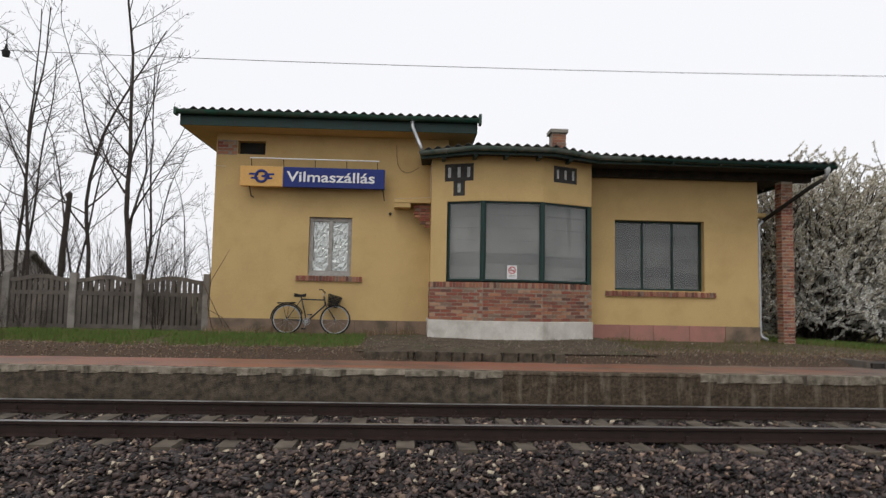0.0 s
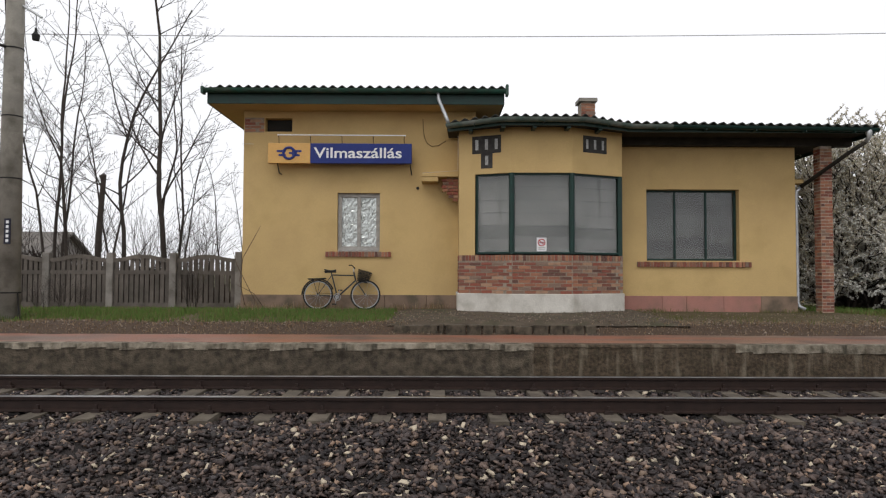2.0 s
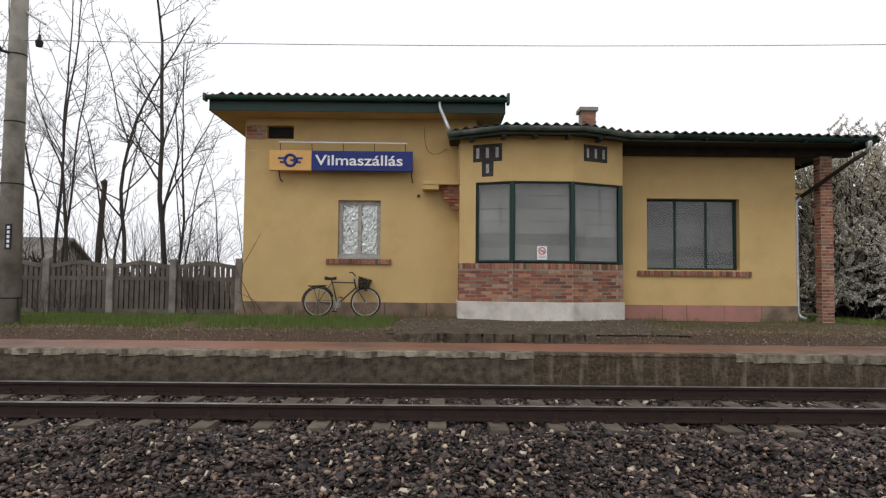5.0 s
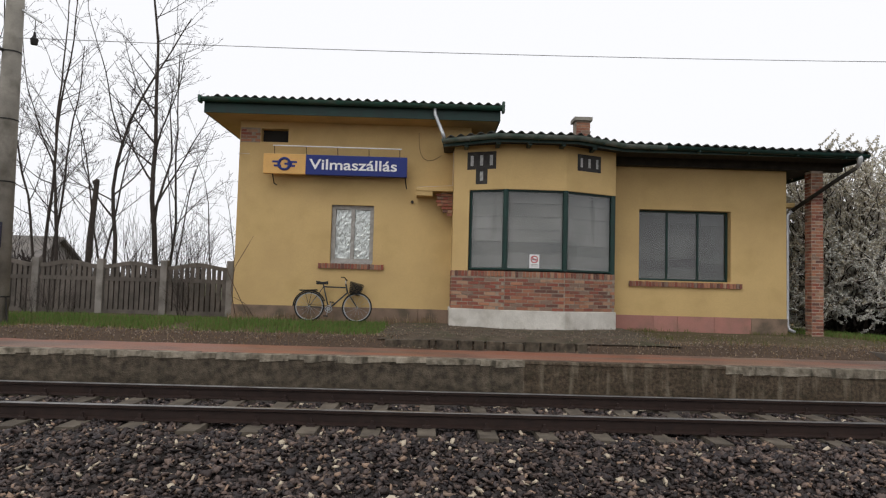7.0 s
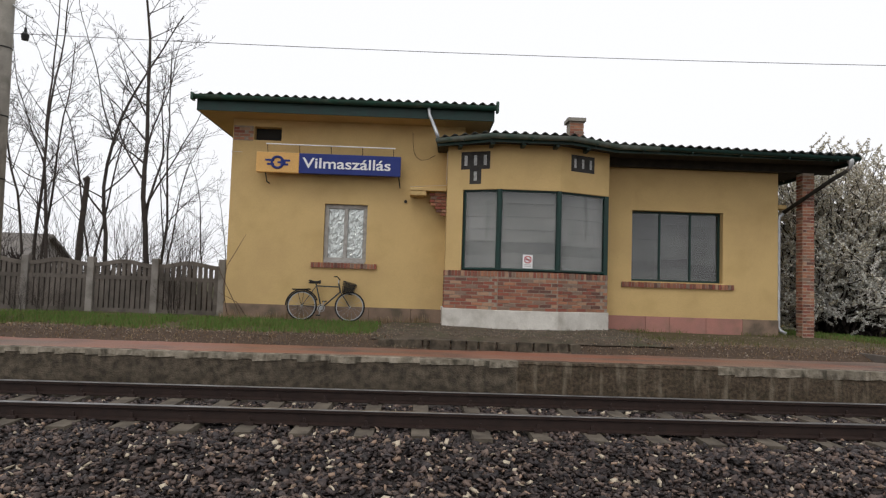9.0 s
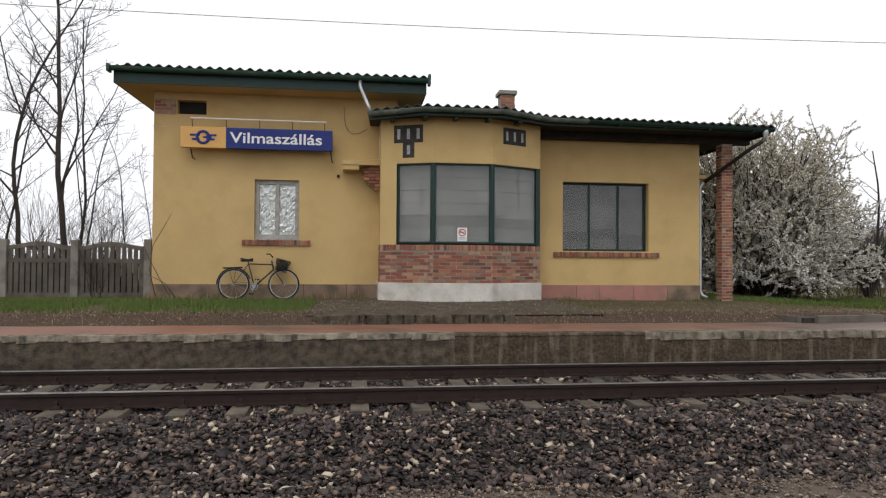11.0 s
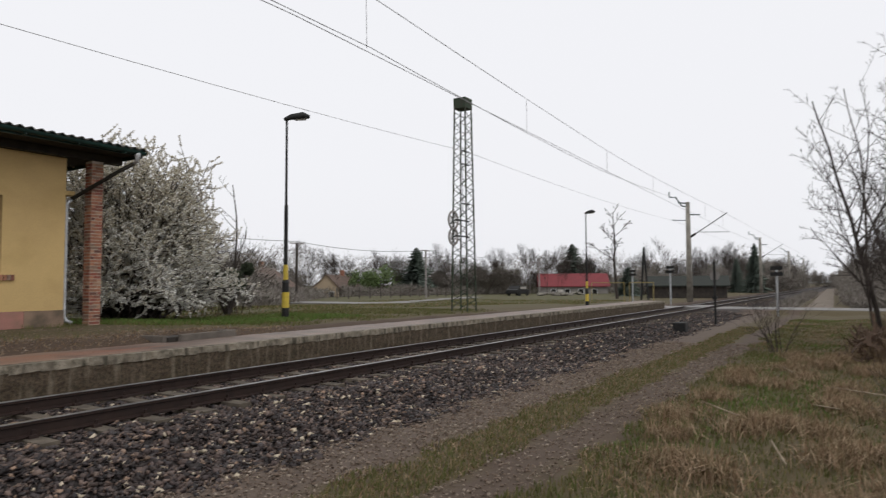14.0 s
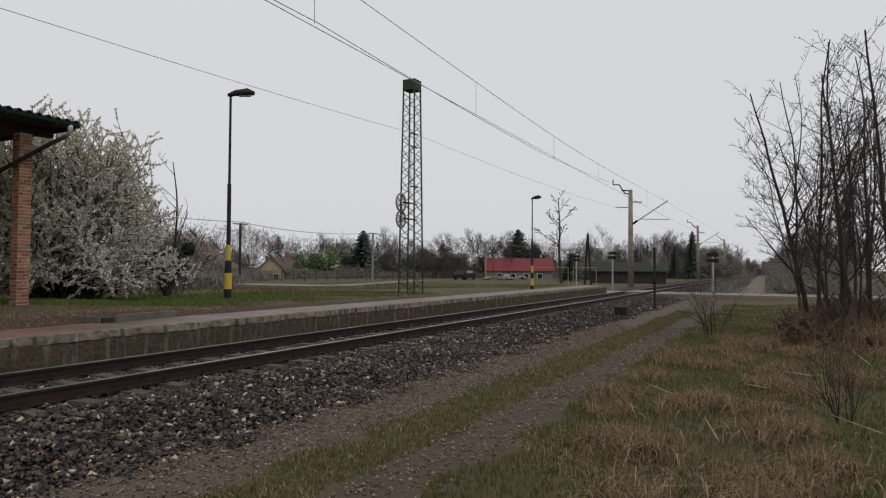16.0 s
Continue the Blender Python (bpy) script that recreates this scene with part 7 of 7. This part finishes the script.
def bushy(loc, w, h, seed, material, label, count=1500, leaf=0.16, group="bushes", slim=0.6):
    """A round-topped bush of small leaves in uneven clumps."""
    rng = random.Random(seed)
    ob = thing("bush", loc, label, "bush", group)
    a, c = Acc(), Acc()
    clumps = []
    for k in range(12):
        t, q = rng.uniform(0, 6.28), rng.random() ** 0.5
        p = Vector((loc[0] + w * 0.75 * q * math.cos(t), loc[1] + w * 0.75 * q * math.sin(t), loc[2] + h * (0.3 + 0.6 * rng.random() * (1 - 0.5 * q))))
        clumps.append((p, rng.uniform(0.25, 0.5) * w * 0.7))
        a.tube([Vector(loc), Vector(loc).lerp(p, 0.5) + Vector((rng.gauss(0, 0.1), rng.gauss(0, 0.1), 0)), p], [0.06, 0.04, 0.015], 5, False)
    part("branchwork", a, BARK, ob)
    for k in range(count):
        p, r = rng.choice(clumps)
        u = Vector((rng.gauss(0, 1), rng.gauss(0, 1), rng.gauss(0, 1))).normalized()
        v = p + u * r * rng.random() ** 0.4
        v.z = max(v.z, loc[2])
        s = leaf * rng.uniform(0.5, 1.2)
        d = Vector((rng.gauss(0, 1), rng.gauss(0, 1), rng.gauss(0, 1))).normalized()
        e = d.orthogonal().normalized()
        c.add([v - d * s, v + e * s * slim, v + d * s, v - e * s * slim], [(0, 1, 2, 3)])
    part("crown", c, material, ob)
    return ob


# twig tones paled, so the mist of distance is part of the colour
HAZED_GREYBROWN = tri_mat("hazed_bare_thicket", [(0.19, 0.165, 0.15), (0.24, 0.21, 0.19), (0.16, 0.15, 0.125), (0.21, 0.185, 0.16), (0.15, 0.145, 0.115)])
b1 = bushy((83, 63, -1), 4.6, 6.6, 61, LEAF, "fresh green leafy tree behind the houses", 2600, 0.22, "fresh green trees")
copy_thing(b1, Matrix.Translation((78.5, 64, -1)) @ Matrix.Rotation(2, 4, "Z") @ Matrix.Scale(0.8, 4))
b2 = bushy((66, 72, -1), 5.0, 6.2, 62, HAZED_GREYBROWN, "grey-brown leafless thicket on the skyline", 4600, 0.5, "far thickets", slim=0.06)
rng = random.Random(77)
spots = [(48, 56), (52, 66), (58, 72), (72, 74), (84, 66), (90, 60), (95, 58), (92, 52), (98, 53), (104, 52), (110, 50), (88, 57), (112, 44), (116, 38), (118, 30), (122, 26), (118, 20), (126, 18), (130, 14), (40, 58), (34, 52), (28, 44), (24, 36), (22, 30), (106, 27), (96, 26), (130, 22), (140, 17), (150, 15), (45, 62), (62, 76), (100, 60)]
for x, y in spots:
    copy_thing(b2, Matrix.Translation((x + rng.uniform(-2, 2), y + rng.uniform(-2, 2), -0.8)) @ Matrix.Rotation(rng.uniform(0, 6), 4, "Z") @ Matrix.Diagonal((*([rng.uniform(0.9, 1.4)] * 2), rng.uniform(0.7, 1.1), 1)))
for x, y in ((92, -6), (104, -5.5), (120, -4), (140, -3), (160, -2), (180, -1), (200, 0), (230, 14), (245, 4), (250, -3), (180, 16), (210, 17), (165, 17), (235, -9), (260, 8), (275, 0), (290, 12)):
    copy_thing(b2, Matrix.Translation((x, y, -0.6)) @ Matrix.Rotation(x, 4, "Z") @ Matrix.Diagonal((0.8, 0.8, rng.uniform(0.8, 1.2), 1)))
for i in range(90):
    t = i / 90
    x, y = 60 + 85 * t + rng.uniform(-3, 3), 82 - 68 * t + rng.uniform(-4, 4)
    copy_thing(saplings[i % 3], Matrix.Translation((x, y, -0.9)) @ Matrix.Rotation(rng.uniform(0, 6.28), 4, "Z") @ Matrix.Scale(rng.uniform(0.8, 1.35), 4))
for i in range(60):
    t = i / 60
    x, y = 112 + 150 * t + rng.uniform(-4, 4), 15 + rng.uniform(-2, 12)
    copy_thing(saplings[i % 3], Matrix.Translation((x, y, -0.4)) @ Matrix.Rotation(rng.uniform(0, 6.28), 4, "Z") @ Matrix.Scale(rng.uniform(0.9, 1.5), 4))
for i in range(44):
    x = rng.uniform(54, 170)
    y = rng.uniform(-7, -1.2) + 0.022 * (x - 46)
    copy_thing(saplings[i % 3], Matrix.Translation((x, y, -0.5)) @ Matrix.Rotation(rng.uniform(0, 6.28), 4, "Z") @ Matrix.Scale(rng.uniform(0.7, 1.05), 4))


def woods(name, n, path, depth, hmax, material, label, seed):
    """A far belt of leafless undergrowth: countless slim twigs, thinner towards an uneven top."""
    r = np.random.default_rng(seed)
    path = np.array(path, float)
    seg = np.r_[0, np.cumsum(np.hypot(*np.diff(path, axis=0).T))]
    d = r.uniform(0, seg[-1], n)
    x = np.interp(d, seg, path[:, 0]) + r.normal(0, depth, n)
    y = np.interp(d, seg, path[:, 1]) + r.normal(0, depth, n)
    top = np.array([hmax * (0.62 + 0.45 * noise.noise((v * 0.09, 0, seed)) + 0.3 * noise.noise((v * 0.31, 5, seed))) for v in d])
    z = -0.9 + top * r.random(n) ** 1.25
    a1, el = r.uniform(0, 6.28, n), r.uniform(0.3, 1.4, n)
    u = np.stack([np.cos(a1) * np.cos(el), np.sin(a1) * np.cos(el), np.sin(el)], 1) * r.uniform(0.25, 0.7, (n, 1))
    w = np.cross(u, r.normal(size=(n, 3)))
    w *= r.uniform(0.02, 0.05, (n, 1)) / np.linalg.norm(w, axis=1, keepdims=True)
    c = np.stack([x, y, z], 1)
    v = np.stack([c - w, c + w, c + u + w * 0.4, c + u - w * 0.4], 1)
    f = (np.arange(n)[:, None] * 4 + np.array([[0, 1, 2, 3]])).reshape(-1)
    me = bpy.data.meshes.new(name)
    me.vertices.add(n * 4)
    me.vertices.foreach_set("co", v.reshape(-1))
    me.loops.add(n * 4)
    me.loops.foreach_set("vertex_index", f.astype(np.int32))
    me.polygons.add(n)
    me.polygons.foreach_set("loop_start", (np.arange(n) * 4).astype(np.int32))
    me.update(calc_edges=True)
    me.materials.append(material)
    return tagged(new(name, me), label, "woods", kind="stuff")


woods("far_woods", 150000, [(26, 38), (36, 56), (52, 74), (70, 80), (92, 66), (108, 52), (122, 34), (134, 22), (170, 18), (260, 17)], 2.2, 10.5, HAZED_GREYBROWN, "grey-brown leafless woods on the skyline", 21)
woods("far_hedge", 32000, [(50, -14), (52, -7), (57, -2.4), (80, -1.6), (140, 0.2), (200, 1.8), (285, 6), (290, 14)], 0.9, 6.6, HAZED_GREYBROWN, "leafless hedge and trees along the line", 22)
woods("garden_hedge", 26000, [(44, 50), (60, 60), (74, 60), (90, 52), (100, 46)], 1.0, 2.6, HAZED_GREYBROWN, "low bare hedges round the gardens", 23)
bushy((15.9, 18.9, 0.3), 1.0, 3.5, 71, IVY, "dark evergreen bush beside the blossoming tree", 8000, 0.11, "dark bushes")
leader_tree((16.3, 19.3, 0.3), 5.0, 0.07, 72, "dark crooked bare tree beside the blossoming tree", "bare trees by the blossom", lean=(0.1, 0), forks=2, reach=0.4)
woods("young_brush", 3000, [(17.0, -0.6), (19.5, -1.4), (26, -2.2)], 0.5, 1.6, BRAMBLE, "brown leafless brush under the young trees", 33)
for x, y, rz, k in ((94, 37.5, 10, 0), (97.5, 39.5, 130, 1), (91, 38.6, 250, 2), (99.5, 35.5, 60, 0)):
    copy_thing(saplings[k], Matrix.Translation((x, y, ground_z(x, y))) @ Matrix.Rotation(radians(rz), 4, "Z") @ Matrix.Scale(0.95, 4))
woods("fence_scrub", 16000, [(-20, 17.7), (-5.4, 17.7)], 0.3, 3.6, TWIG, "dark leafless scrub behind the concrete fence", 31)
woods("house_scrub", 12000, [(36, 40), (44, 45), (52, 52), (62, 58)], 1.0, 2.4, HAZED_GREYBROWN, "leafless scrub before the houses", 32)


def field_region(rng, n):
    x = 13 + 50 * rng.random(n)
    y = 18.5 + 24 * rng.random(n) ** 1.3
    xy = np.stack([x, y], 1)
    return xy[patchy(xy, 0.25, 41) > rng.uniform(-0.6, 0.4, n)]


blades("field_grass", 40000, field_region, lambda r, p: r.uniform(0.04, 0.13, len(p)), OLIVE, "rough olive grass in the field behind the platform", (0.012, 0.03), seed=42, bend=1.2)
blades("field_straw", 9000, field_region, lambda r, p: r.uniform(0.05, 0.15, len(p)), STRAW, "dry straw in the field behind the platform", (0.01, 0.025), seed=43, bend=1.6)
leader_tree((70, 21.6, -0.5), 9.8, 0.2, 91, "pale bare pollarded tree near the crossing", "bare trees by the crossing", twig=0.03, dens=(1.8, 2.0, 1.5), low=0.35, reach=0.5)

woods("trackside_brush", 16000, [(49, -2.0), (54, -0.4), (70, 0.1), (120, 1.2)], 0.35, 2.2, HAZED_GREYBROWN, "low leafless brush beside the gravel road", 27)
gf = thing("garden_fence", (66, 49, -0.7), "pale wooden garden fence of posts and two rails", "fence")
for i in range(13):
    x, y = 58 + 1.6 * i, 50.5 - 0.35 * i
    z = ground_z(x, y)
    a = Acc()
    a.tube([(x, y, z - 0.2), (x, y, z + 1.35)], 0.08, 5)
    part("post", a, FENCE_MAT, gf)
for h in (0.55, 1.15):
    a = Acc()
    a.tube([(58, 50.5, ground_z(58, 50.5) + h), (77.2, 46.3, ground_z(77.2, 46.3) + h)], 0.035, 4)
    part("rail", a, FENCE_MAT, gf)
woods("verge_brush", 9000, [(48, 4.2), (70, 4.6), (110, 5.2)], 0.35, 0.9, HAZED_GREYBROWN, "dry brush between the track and the gravel road", 28)
a = Acc()
a.sheet(40, 4, lambda i, j: (46.5 + 4 * i, 1.1 + 0.088 * i + 0.55 * j, ground_z(46.5 + 4 * i, 1.1 + 0.088 * i + 0.55 * j) * 0.3 - 0.2))
single("gravel_road", a, mat("pale_road_gravel", (0.2, 0.165, 0.13), (0.13, 0.105, 0.08), 1.5, 0.95, 0.4, 30), "straight pale gravel road beside the line", "road", kind="structure", smooth=True)
